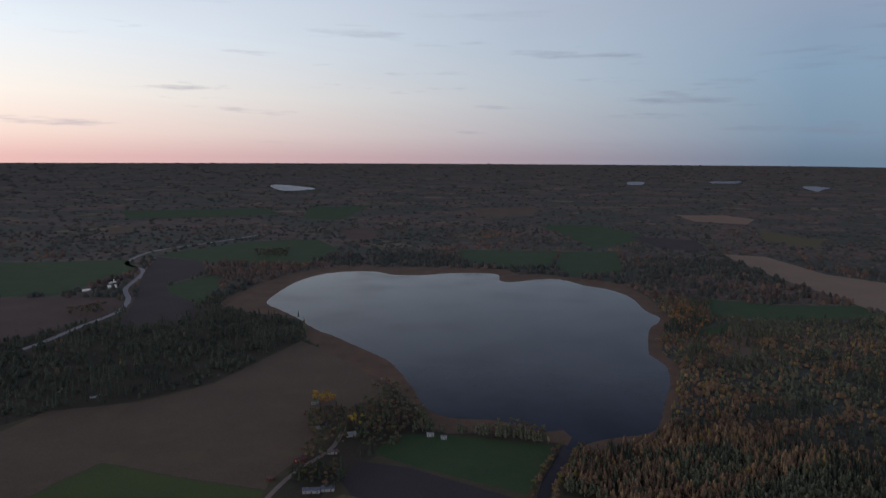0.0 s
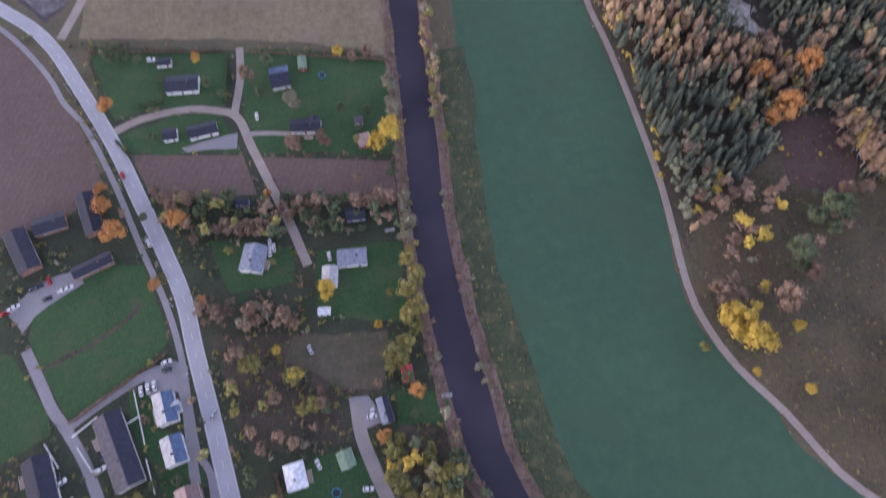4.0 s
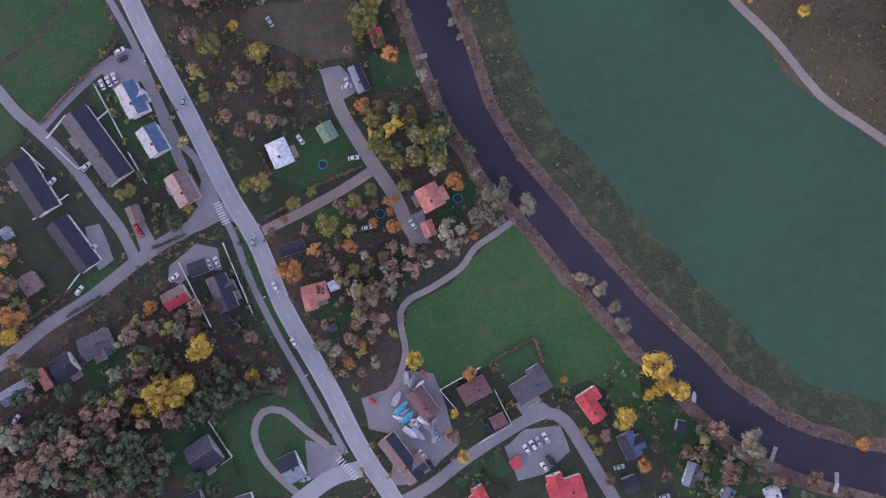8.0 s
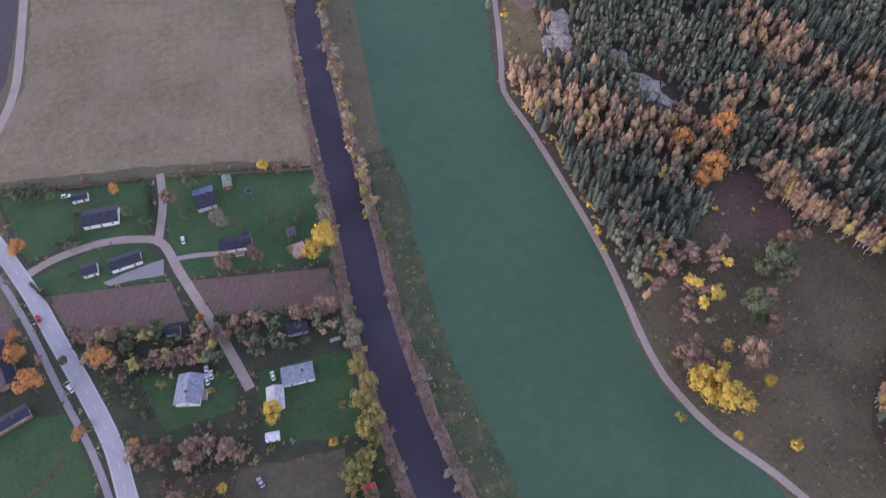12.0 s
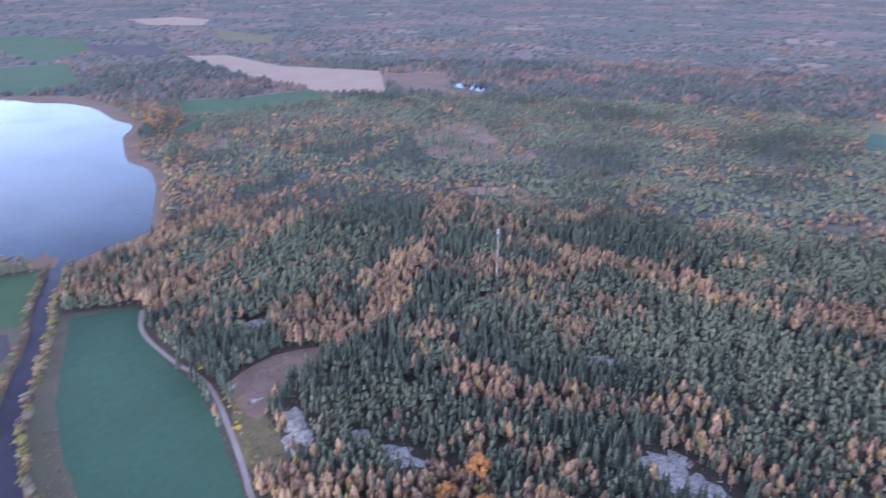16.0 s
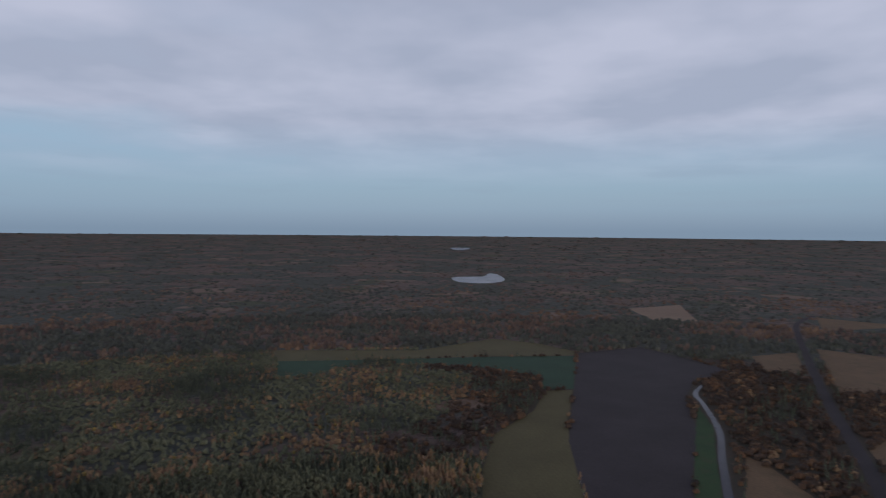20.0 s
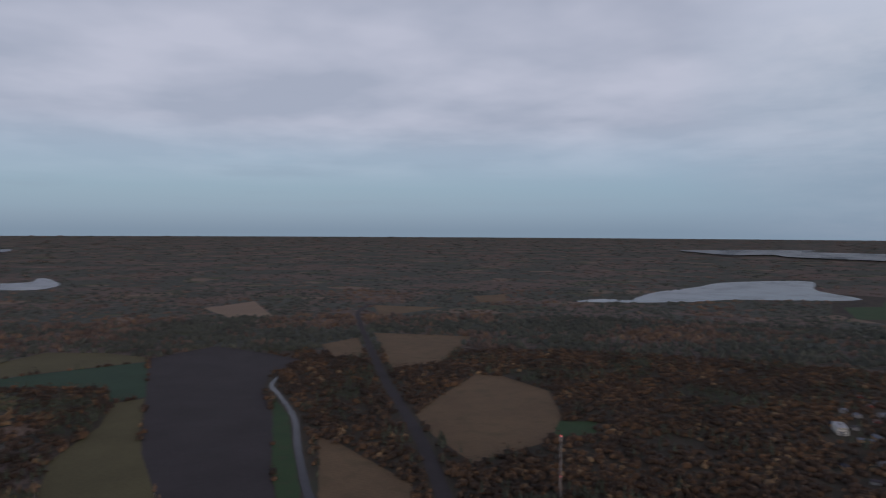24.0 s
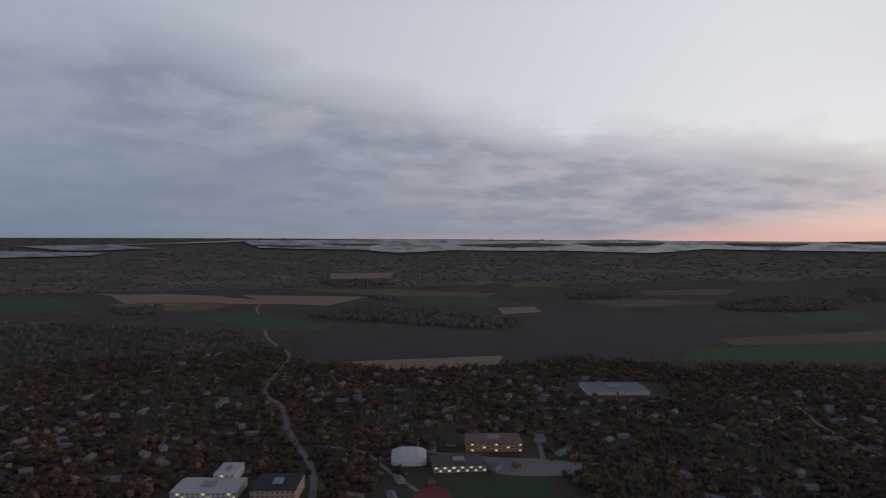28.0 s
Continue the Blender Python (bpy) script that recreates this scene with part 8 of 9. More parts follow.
def house(corners, wall, roof, label, name="house", eave=3.0, pitch=0.42, second=None, windows=True, chimney=True, hip=False, wing=None, porch=None):
    """A house from three roof corners: the first two along the ridge, the third across."""
    a, b, c = (np.array(p[:2], float) for p in corners[:3])
    L, turn = np.hypot(*(b - a)), math.atan2(*(b - a)[::-1])
    across = np.array([-math.sin(turn), math.cos(turn)])
    Wd = float((c - b) @ across)
    mid = (a + b) / 2 + across * Wd / 2
    Wd = abs(Wd)
    h = new(name)
    h.matrix_basis = pose(mid[0], mid[1], 0.06, 0, 0, math.degrees(turn))
    tagged(h, label, "house" if eave > 2.5 else "shed", "houses of the village")
    o = 0.45 if eave > 2.5 else 0.25
    hx, hy = L / 2 - o, Wd / 2 - o
    rise = (Wd / 2) * pitch
    # walls with gables
    top = eave + hy * pitch
    v = [(-hx, -hy, 0), (hx, -hy, 0), (hx, hy, 0), (-hx, hy, 0), (-hx, -hy, eave), (hx, -hy, eave), (hx, hy, eave), (-hx, hy, eave)]
    f = [(0, 1, 5, 4), (2, 3, 7, 6)]
    if hip:
        f += [(1, 2, 6, 5), (3, 0, 4, 7)]
    else:
        v += [(-hx, 0, top), (hx, 0, top)]
        f += [(1, 2, 6, 9, 5), (3, 0, 4, 8, 7)]
    link("wall", v, f, WALLS[wall], h)
    th, e0 = 0.16, eave - o * pitch
    rz = eave + hy * pitch
    if hip:
        k = max(L / 2 - Wd / 2, 0.3)
        lo = [(-L / 2, -Wd / 2, e0), (L / 2, -Wd / 2, e0), (L / 2, Wd / 2, e0), (-L / 2, Wd / 2, e0)]
        hi = [(-k, 0, rz), (k, 0, rz)]
        v = lo + hi + [(x, y, z + th) for x, y, z in lo + hi]
        up = [(0, 1, 5, 4), (1, 2, 5), (2, 3, 4, 5), (3, 0, 4)]
        fc = [tuple(i + 6 for i in q) for q in up] + [q[::-1] for q in up] + [(i, (i + 1) % 4, (i + 1) % 4 + 6, i + 6) for i in range(4)]
        link("roof", v, fc, ROOFS[roof], h)
    else:
        # second gives the slope on the +y side a colour of its own
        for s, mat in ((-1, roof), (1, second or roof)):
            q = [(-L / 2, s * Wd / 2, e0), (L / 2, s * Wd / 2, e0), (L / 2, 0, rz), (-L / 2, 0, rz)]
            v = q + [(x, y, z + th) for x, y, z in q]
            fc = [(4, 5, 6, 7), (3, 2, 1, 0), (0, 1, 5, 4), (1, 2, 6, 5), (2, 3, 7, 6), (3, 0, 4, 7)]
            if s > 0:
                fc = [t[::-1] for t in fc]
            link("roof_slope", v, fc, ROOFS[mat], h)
        if windows:
            part("ridge_cap", box_mesh(-L / 2, -0.14, rz + th - 0.05, L / 2, 0.14, rz + th + 0.05), ROOFS[roof], h)
        for s in (-1, 1) if eave > 2.5 and windows else ():
            part("gutter", box_mesh(-L / 2, s * Wd / 2 - 0.06, e0 - 0.05, L / 2, s * Wd / 2 + 0.06, e0 + 0.04), M["trim"], h)
    if wing:
        # a cross gable: its place along the ridge, its width, how far it stands out, and the side
        wx, ww, far, s = wing
        wx, ww = wx * L / 2, ww / 2
        y1, ez = s * (Wd / 2 + far), eave - 0.25
        tz = ez + ww * pitch
        link("wing_wall", [(wx - ww + 0.4, 0, 0), (wx + ww - 0.4, 0, 0), (wx + ww - 0.4, y1 - 0.4 * s, 0), (wx - ww + 0.4, y1 - 0.4 * s, 0), (wx - ww + 0.4, 0, ez), (wx + ww - 0.4, 0, ez),
                           (wx + ww - 0.4, y1 - 0.4 * s, ez), (wx - ww + 0.4, y1 - 0.4 * s, ez), (wx, y1 - 0.4 * s, tz)], [(1, 2, 6, 5), (0, 4, 7, 3), (2, 3, 7, 8, 6)], WALLS[wall], h)
        for q in (-1, 1):
            v = [(wx + q * ww, 0, ez), (wx + q * ww, y1, ez), (wx, y1, tz), (wx, 0, tz)]
            v += [(x_, y_, z_ + th) for x_, y_, z_ in v]
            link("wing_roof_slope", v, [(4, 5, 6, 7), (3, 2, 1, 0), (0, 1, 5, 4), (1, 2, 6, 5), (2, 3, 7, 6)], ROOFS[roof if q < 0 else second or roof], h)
        window(h, wx, y1 - 0.4 * s, 1.5, 1.6, 1.3, "x", s)
    if porch:
        # an open terrace of boards with a rail along the front
        px_, pw, pd, s = porch
        px_ = px_ * L / 2
        y0, y1 = s * hy, s * (hy + pd)
        deck_ = part("terrace", box_mesh(px_ - pw / 2, min(y0, y1), 0.02, px_ + pw / 2, max(y0, y1), 0.35), M["deckwood"], h, "weathered board terrace")
        part("rail", box_mesh(px_ - pw / 2, y1 - 0.05, 0.9, px_ + pw / 2, y1 + 0.05, 1.0), M["trim"], deck_)
        for q in (-1, 0, 1):
            part("post", box_mesh(px_ + q * (pw / 2 - 0.06) - 0.05, y1 - 0.05, 0.35, px_ + q * (pw / 2 - 0.06) + 0.05, y1 + 0.05, 0.9), M["trim"], deck_)
    if chimney and eave > 2.5:
        cx = L * 0.16
        ch = part("chimney", box_mesh(cx - 0.4, -0.65, rz - 0.6, cx + 0.4, 0.15, rz + 0.9), M["chimney"], h)
        part("chimney_cap", box_mesh(cx - 0.48, -0.73, rz + 0.9, cx + 0.48, 0.23, rz + 1.0), ROOFS["dark"], ch)
    if windows:
        n = max(2, int(L / 5))
        for s in (-1, 1):
            for k in range(n):
                x = -hx + (k + 0.5) * 2 * hx / n
                if s < 0 and k == n // 2:
                    part("door", box_mesh(x - 0.5, -hy - 0.05, 0.05, x + 0.5, -hy + 0.05, 2.1), M["door"], h)
                else:
                    window(h, x, s * hy, min(1.5, eave * 0.55), 1.3, 1.2, "x", s)
        for s in (-1, 1):
            window(h, s * hx, 0, min(1.5, eave * 0.55), 1.3, 1.2, "y", s)
    return h


for corners, wall, roof, label, more in H8 + H4:
    house(corners, wall, roof, label, **more)


def farm(spot, L, Wd, turn, wall, roof, label, **more):
    x, y = spot[:2]
    c, s = math.cos(radians(turn)), math.sin(radians(turn))
    pts = [(x + c * u - s * v, y + s * u + c * v) for u, v in ((-L / 2, -Wd / 2), (L / 2, -Wd / 2), (L / 2, Wd / 2))]
    return house(pts, wall, roof, label, **more)


for spot, size, wall, roof, label in zip(
        [(-102, 697), (-134, 721), (-118.0, 526.8), (-166.4, 511.9), (-119.9, 572.8), (-106.1, 576.7), (-81.7, 483.4), (-161.5, 595.5), (-142.3, 635.0), (-114.1, 653.0), (-157, 791), (-140, 768), (-18.4, 696.6), (-428, 811), (-483, 830), (-4.3, 689.6)],
        ((11, 8, 20), (18, 10, 60), (11, 8, 30), (12, 8, 10), (16, 7, 5), (12, 8, 5), (13, 7, -8), (7, 5, 10), (11, 7, 40), (10, 6, 0), (9, 6, 20), (10, 7, 50), (8, 5, 0), (11, 8, 20), (10, 7, 10), (7, 5, 0)),
        ("white", "grey", "white", "ochre", "white", "white", "grey", "red", "red", "white", "grey", "grey", "white", "white", "white", "white"),
        ("pale", "dark", "grey", "grey", "steel", "steel", "dark", "brown", "maroon", "steel", "green", "steel", "pale", "grey", "grey", "pale"),
        ("white farmhouse beside a yellow tree", "grey barn of the lakeside farm", "white cottage in a garden", "ochre cottage at the field corner", "long pale greenhouse-like shed", "white cottage with a pale roof", "dark-roofed hay barn on the meadow", "small red shed by the track", "red barn under trees", "white shed with a pale roof", "grey shed with a green roof", "grey farm building in the farmyard", "small white boat house", "white house in the pine wood", "white house in the pine wood", "small white boat house")):
    farm(spot, *size, wall, roof, label, name="farm_building", chimney=size[0] > 9)

# ---- cars ----
CAR = {}
M["tyre"] = plain("tyre_rubber", (0.03, 0.03, 0.03), 0.9)
M["lamp"] = plain("lamp_glass", (0.7, 0.7, 0.68), 0.2)
M["tail"] = plain("tail_lamp", (0.35, 0.02, 0.02), 0.3)


def loft(bm, rings_):
    made = [[bm.verts.new(p) for p in ring] for ring in rings_]
    for a, b in zip(made, made[1:]):
        for k in range(len(a)):
            j = (k + 1) % len(a)
            bm.faces.new((a[k], a[j], b[j], b[k]))
    bm.faces.new(made[0][::-1])
    bm.faces.new(made[-1])


def section(x0, x1, y, z, cut=0.25):
    return [(x0 + cut, -y, z), (x1 - cut, -y, z), (x1, -y + cut, z), (x1, y - cut, z), (x1 - cut, y, z), (x0 + cut, y, z), (x0, y - cut, z), (x0, -y + cut, z)]


def car_model(colour, name, label, van=False):
    paint = plain(name + "_paint", colour, 0.25, 0.2, 0.05)
    c = new("van" if van else "car")
    bm = bmesh.new()
    loft(bm, [section(-2.1, 2.1, 0.82, 0.25), section(-2.2, 2.2, 0.9, 0.5), section(-2.2, 2.15, 0.88, 0.78), section(-2.05, 2.0, 0.8, 0.95)])
    part("body", bm, paint, c)
    bm = bmesh.new()
    loft(bm, [section(-1.95 if van else -1.7, 0.95, 0.78, 0.94), section(-1.85 if van else -1.2, 0.35, 0.64, 1.75 if van else 1.38)])
    part("cabin_glass", bm, M["glass"], c, "dark glass")
    bm = bmesh.new()
    loft(bm, [section(-1.87 if van else -1.22, 0.37, 0.66, 1.76 if van else 1.38), section(-1.8 if van else -1.1, 0.25, 0.58, 1.86 if van else 1.46)])
    part("roof_panel", bm, paint, c)
    for x in (-1.35, 1.35):
        for y in (-0.82, 0.82):
            bm = bmesh.new()
            bmesh.ops.create_cone(bm, cap_ends=True, segments=10, radius1=0.32, radius2=0.32, depth=0.2, matrix=pose(x, y, 0.32, 90, 0, 0))
            part("wheel", bm, M["tyre"], c)
    for y in (-0.6, 0.6):
        part("headlight", box_mesh(2.1, y - 0.2, 0.6, 2.2, y + 0.2, 0.75), M["lamp"], c)
        part("tail_light", box_mesh(-2.24, y - 0.2, 0.62, -2.16, y + 0.2, 0.78), M["tail"], c)
    return tagged(c, label, "car", "parked cars")


CAR["white"] = car_model((0.72, 0.72, 0.72), "white", "white passenger car on the asphalt")
CAR["silver"] = car_model((0.42, 0.44, 0.47), "silver", "silver-grey passenger car on the asphalt")
CAR["dark"] = car_model((0.04, 0.045, 0.06), "dark", "dark blue-black passenger car on the asphalt")
CAR["red"] = car_model((0.42, 0.03, 0.03), "red", "red passenger car on the asphalt")
CAR["van"] = car_model((0.74, 0.74, 0.74), "van", "white delivery van on a yard", True)


def cars(kind, turn, *spots):
    for x, y in spots:
        copy_thing(CAR[kind], pose(x, y, 0.13, 0, 0, turn + tree_rng.uniform(-4, 4)))


cars("white", 100, *[(-119.7, 84.7), (-116.9, 85.4), (-114.2, 86.2), (-95.4, 5.1), (-92.5, 5.4)])
cars("dark", 10, *[(-109.2, 92.8)])
cars("white", 20, *[(-109.5, 96.1)])
cars("white", 30, *[(-134.0, 54.6), (-149.0, 51.9), (-139.8, 22.3), (-110.7, 3.4)])
cars("dark", 110, *[(-149.9, 53.2), (19.8, -104.1), (21.3, -105.9), (-134.0, 60.1)])
cars("red", 110, *[(-120.1, 25.8), (-119.4, 24.0)])
cars("white", 110, *[(-71.9, -9.9), (-70.0, -33.7), (-47.9, 45.2), (-12.1, 1.9), (20.3, -95.1), (17.1, -106.8)])
cars("van", 110, *[(14.6, -96.9)])
cars("white", 110, *[(11.7, -98.1)])
cars("silver", 110, *[(17.2, -96.3), (-48.6, 93.3), (-27.7, -13.8)])
cars("white", 0, *[(-24.8, 61.4), (-28.9, 33.2), (-30.2, 4.8)])
cars("silver", 0, *[(-79.2, -89.1), (46.7, -113.9), (62.0, -130.1)])
cars("white", 115, *[(-119.6, 154.2)])
cars("red", 110, *[(-133.7, 192.9), (-163.0, 141.2)])
cars("dark", 20, *[(-169.6, 138.2), (-167.2, 139.0), (-162.8, 132.4)])
cars("white", 20, *[(-156.5, 135.6), (-154.1, 136.4), (-176.5, 130.2), (-178.3, 129.1)])
cars("red", 20, *[(-180.5, 127.8)])
cars("white", 95, *[(-64.3, 146.8), (-62.6, 144.2), (-64.4, 142.1), (-68.8, 219.1), (-37.6, 136.5), (-24.4, 62.7)])
cars("van", 0, *[(-123.2, 263.0)])
cars("white", 40, *[(-187.5, -37.9), (-149.2, 7.1), (-138.1, -28.9)])
cars("silver", 70, *[(-89.8, 70.9), (-76.3, 10.0)])
cars("white", 120, *[(-26, -77), (-30, -77), (-30, -90)])
cars("silver", 120, *[(-24, -81), (-23, -84)])
cars("dark", 115, *[(-28, -95), (-1, -86)])
for c in CAR.values():
    for o in [*c.children, c]:
        bpy.data.objects.remove(o)

# ---- boats ----
def boat(spot, turn, colour, label, length=5.5, covered=True, z=0.15):
    x, y = spot[:2]
    b = new("boat")
    b.matrix_basis = pose(x, y, z, 0, 0, turn)
    hw = length * 0.19
    rings_ = []
    for zz, q in ((0.25, 0.55), (0.6, 0.9), (1.05, 1.0)):
        ring = []
        for u, wv in ((-0.5, 0.8), (-0.2, 1.0), (0.15, 0.9), (0.38, 0.5), (0.5, 0.05)):
            ring.append((u * length * (0.9 + 0.1 * q), -wv * hw * q, zz))
        ring += [(px, -py, pz) for px, py, pz in ring[::-1]]
        rings_.append(ring)
    bm = bmesh.new()
    loft(bm, rings_)
    part("hull", bm, M["hull"], b)
    top = [(px * 0.97, py * 0.95, 1.06) for px, py, _ in rings_[2]]
    ridge = [(px * 0.8, py * 0.15, 1.5 if covered else 0.85) for px, py, _ in rings_[2]]
    bm = bmesh.new()
    loft(bm, [top, ridge])
    part("cover" if covered else "cockpit", bm, colour, b)
    part("outboard_motor", box_mesh(-length / 2 - 0.35, -0.2, 0.3, -length / 2, 0.2, 1.3), M["tyre"], b)
    part("cradle", box_mesh(-length * 0.3, -0.5, 0, length * 0.25, 0.5, 0.28), M["bark"], b)
    return tagged(b, label, "boat", "boats in the boat yard")


M["hull"] = plain("white_hull", (0.70, 0.70, 0.70), 0.35, 0, 0.08)
M["tarp_blue"] = plain("cyan_tarpaulin", (0.045, 0.30, 0.46), 0.6, 0, 0.2)
M["tarp_white"] = plain("white_tarpaulin", (0.62, 0.64, 0.66), 0.6, 0, 0.12)
M["tarp_grey"] = plain("grey_tarpaulin", (0.22, 0.24, 0.27), 0.6, 0, 0.15)
M["seat"] = plain("boat_cockpit", (0.40, 0.40, 0.41), 0.6)
M["tarp_red"] = plain("red_tarpaulin", (0.34, 0.07, 0.09), 0.6, 0, 0.15)
for (x, y), turn, size, cover, label in zip(
        [(-33.9, -69.7), (-32.5, -73.9), (-34.9, -65.4), (-32.9, -71.6), (-36.3, -73.0), (-32.8, -80.3), (-29.8, -81.5), (-26.4, -77.0), (-24.6, -80.3), (-30.0, -76.4), (-29.1, -58.0), (-27.3, -60.1), (-22.1, -77.8), (-23.6, -84.4), (-21.5, -58.9), (-24.2, -62.0)],
        (33, 30, 50, 25, 145, -52, -55, -50, -50, 25, 80, 60, 45, 60, -65, 35), (7.0, 7.0, 6.5, 4.5, 4.5, 7.0, 7.0, 6.0, 5.5, 5.0, 5.5, 5.5, 4.0, 5.0, 5.0, 4.5),
        ("tarp_blue", "tarp_blue", "seat", "tarp_grey", "tarp_white", "tarp_white", "seat", "tarp_white", "tarp_grey", "seat", "seat", "tarp_grey", "tarp_grey", "seat", "tarp_red", "tarp_white"),
        ("boat under a bright cyan tarpaulin", "boat under a bright cyan tarpaulin", "open white boat laid up by the drive", "small boat under a grey cover", "short boat under a white cover", "long white covered boat in the yard", "open white motor boat in the yard", "boat under a white cover beside the shed", "boat under a grey cover beside the shed", "open boat behind the cyan ones", "open white boat beside the lawn", "boat under a grey cover beside the lawn", "small boat under a grey cover", "open white boat at the yard's end", "boat under a dull red cover", "boat under a white cover")):
    boat((x, y), turn, M[cover], label, size, cover != "seat")
boat([(82.7, -92.8)][0], 75, M["seat"], "small open boat moored at the river bank", 4.5, False, -0.1)
boat([(131.0, -142.7)][0], 60, M["seat"], "small open boat moored at the river bank", 4.5, False, -0.1)


# ---- fences and jetties ----
def fence(points, label, height=1.2, mat=None, step=2.4, name="fence"):
    root = new(name)
    p = smooth(points, 1e9)
    x0, y0 = p[0][:2]
    root.matrix_basis = pose(x0, y0, 0.06)
    for a, b in zip(p, p[1:]):
        d = b - a
        n = max(1, int(np.hypot(*d) / step))
        turn = math.degrees(math.atan2(d[1], d[0]))
        w_ = np.hypot(*d) / n
        for k in range(n):
            q = a + d * k / n
            o = part("post", box_mesh(-0.07, -0.07, 0, 0.07, 0.07, height + 0.1), mat, root)
            o.matrix_basis = pose(q[0] - x0, q[1] - y0, 0, 0, 0, turn)
            o = part("panel", box_mesh(0.07, -0.09, 0.1, w_ - 0.07, 0.09, height), mat, root)
            o.matrix_basis = pose(q[0] - x0, q[1] - y0, 0, 0, 0, turn)
    return tagged(root, label, "fence", "garden fences")


for pts in ([(-122.7, 85.7), (-117.0, 62.3)], [(-144.0, 64.8), (-137.3, 54.4), (-131.0, 56.4)], [(-88.2, 12.3), (-83.2, -19.5)], [(-107.3, 8.7), (-101.1, -19.9)], [(-111.5, -56.7), (-105.7, -73.2), (-111.0, -75.3)], [(-143.9, 45.5), (-160.2, 38.9)], [(-17.1, -66.1), (1.1, -60.9)], [(-17.1, -66.1), (-12.3, -75.6)], [(4.6, -71.3), (8.1, -86.4), (-7.2, -91.2)], [(-140.7, 19.0), (-153.5, 8.6)], [(-119.3, 74.5), (-128.7, 69.8)], [(-146.4, 69.3), (-136.8, 76.3)], [(-157.3, 68.0), (-150.6, 57.6)], [(-112.2, 42.6), (-116.2, 56.4)]):
    fence(pts, "white painted board fence between gardens", 1.4, M["trim"])


def jetty(spot, turn, L, label):
    j = new("jetty")
    j.matrix_basis = pose(spot[0], spot[1], 0.25, 0, 0, turn)
    n = int(L / 0.6)
    for k in range(n):
        part("plank", box_mesh(-L / 2 + k * 0.6, -0.9, 0.15, -L / 2 + k * 0.6 + 0.52, 0.9, 0.22), M["jetty"], j)
    for s in (-0.7, 0.7):
        part("beam", box_mesh(-L / 2, s - 0.1, -0.2, L / 2, s + 0.1, 0.14), M["bark"], j)
    return tagged(j, label, "jetty", "river jetties")


M["jetty"] = plain("weathered_planks", (0.33, 0.32, 0.31), 0.85)
for spot, turn, L in zip([(7.0, 66.0), (109.2, -123.3), (132.1, -139.6), (-8.8, 146.4), (347, 1097)], (0, 60, 80, 5, 5), (5, 7, 6, 5, 20)):
    jetty(spot, turn, L, "small grey plank jetty at the water's edge")


def hedge(points, label, mat, height=1.3, wide=1.1):
    """A clipped hedge: leaves packed along a line."""
    g = np.random.default_rng(len(points) * 7 + int(abs(points[0][0])))
    v, f = [], []
    for a, b in zip(points, points[1:]):
        a, b = np.array(a[:2]), np.array(b[:2])
        L = np.hypot(*(b - a))
        d = (b - a) / (L + 1e-9)
        for _ in range(int(L * 16)):
            t, o, z = g.uniform(0, L), g.uniform(-0.5, 0.5) * wide, height * g.uniform(0.2, 1.0)
            q = np.array([*(a + d * t + np.array([-d[1], d[0]]) * o), z])
            x = g.normal(size=3) * 0.28
            y = g.normal(size=3) * 0.22
            i = len(v)
            v += [q - x, q - y, q + x, q + y]
            f += [(i, i + 1, i + 2), (i, i + 2, i + 3)]
    ob = link("hedge", v, f, mat)
    return tagged(ob, label, "hedge", "garden hedges")


for pts in ([(-148.3, 75.1), (-137.1, 82.2), (-125.8, 89.9), (-110.5, 99.3)], [(5.6, -59.6), (25.0, -54.3)], [(25.0, -54.3), (26.6, -64.6)], [(-69.1, 18.3), (-56.7, 21.2)], [(-49.8, 25.4), (-26.6, 29.2)], [(-180.7, -3.3), (-151.6, 8.6)], [(-155.5, 272.3), (-84.2, 264.0)], [(-75.3, 262.8), (1.5, 246.4)], [(-102.7, 159.9), (-85.8, 159.1)], [(-10.8, 17.3), (-13.6, 24.9)], [(-62.8, 34.3), (-65.0, 44.1)]):
    hedge(pts, "low brown autumn hedge along a plot", M["rust"])
for pts in ([(36.4, -96.8), (40.0, -108.9)], [(-92.1, 43.6), (-103.1, 41.6)], [(-116.5, 16.7), (-101.8, 19.1)], [(-156.7, -1.9), (-141.3, 2.7)], [(-129.9, 233.6), (-115.8, 235.3)], [(-84.2, 260.9), (-83.7, 229.3)], [(-88.2, -20.6), (-86.6, -28.1)], [(-8.5, -101.7), (1.7, -113.7)], [(-109.5, -58.4), (-104.0, -83.7)], [(-138.5, 214.0), (-128.1, 199.2)]):
    hedge(pts, "dark green hedge along a garden", M["green"])


def lamp_model():
    l = new("street_lamp")
    bm = bmesh.new()
    bmesh.ops.create_cone(bm, cap_ends=True, segments=8, radius1=0.12, radius2=0.07, depth=8.0, matrix=pose(0, 0, 4))
    part("pole", bm, M["steel"], l)
    part("arm", box_mesh(0, -0.05, 7.85, 1.7, 0.05, 7.97), M["steel"], l)
    part("lamp_head", box_mesh(1.2, -0.18, 7.7, 2.0, 0.18, 7.86), M["trim"], l)
    return tagged(l, "tall grey street lamp beside the main road", "street lamp", "street lamps of the main road")


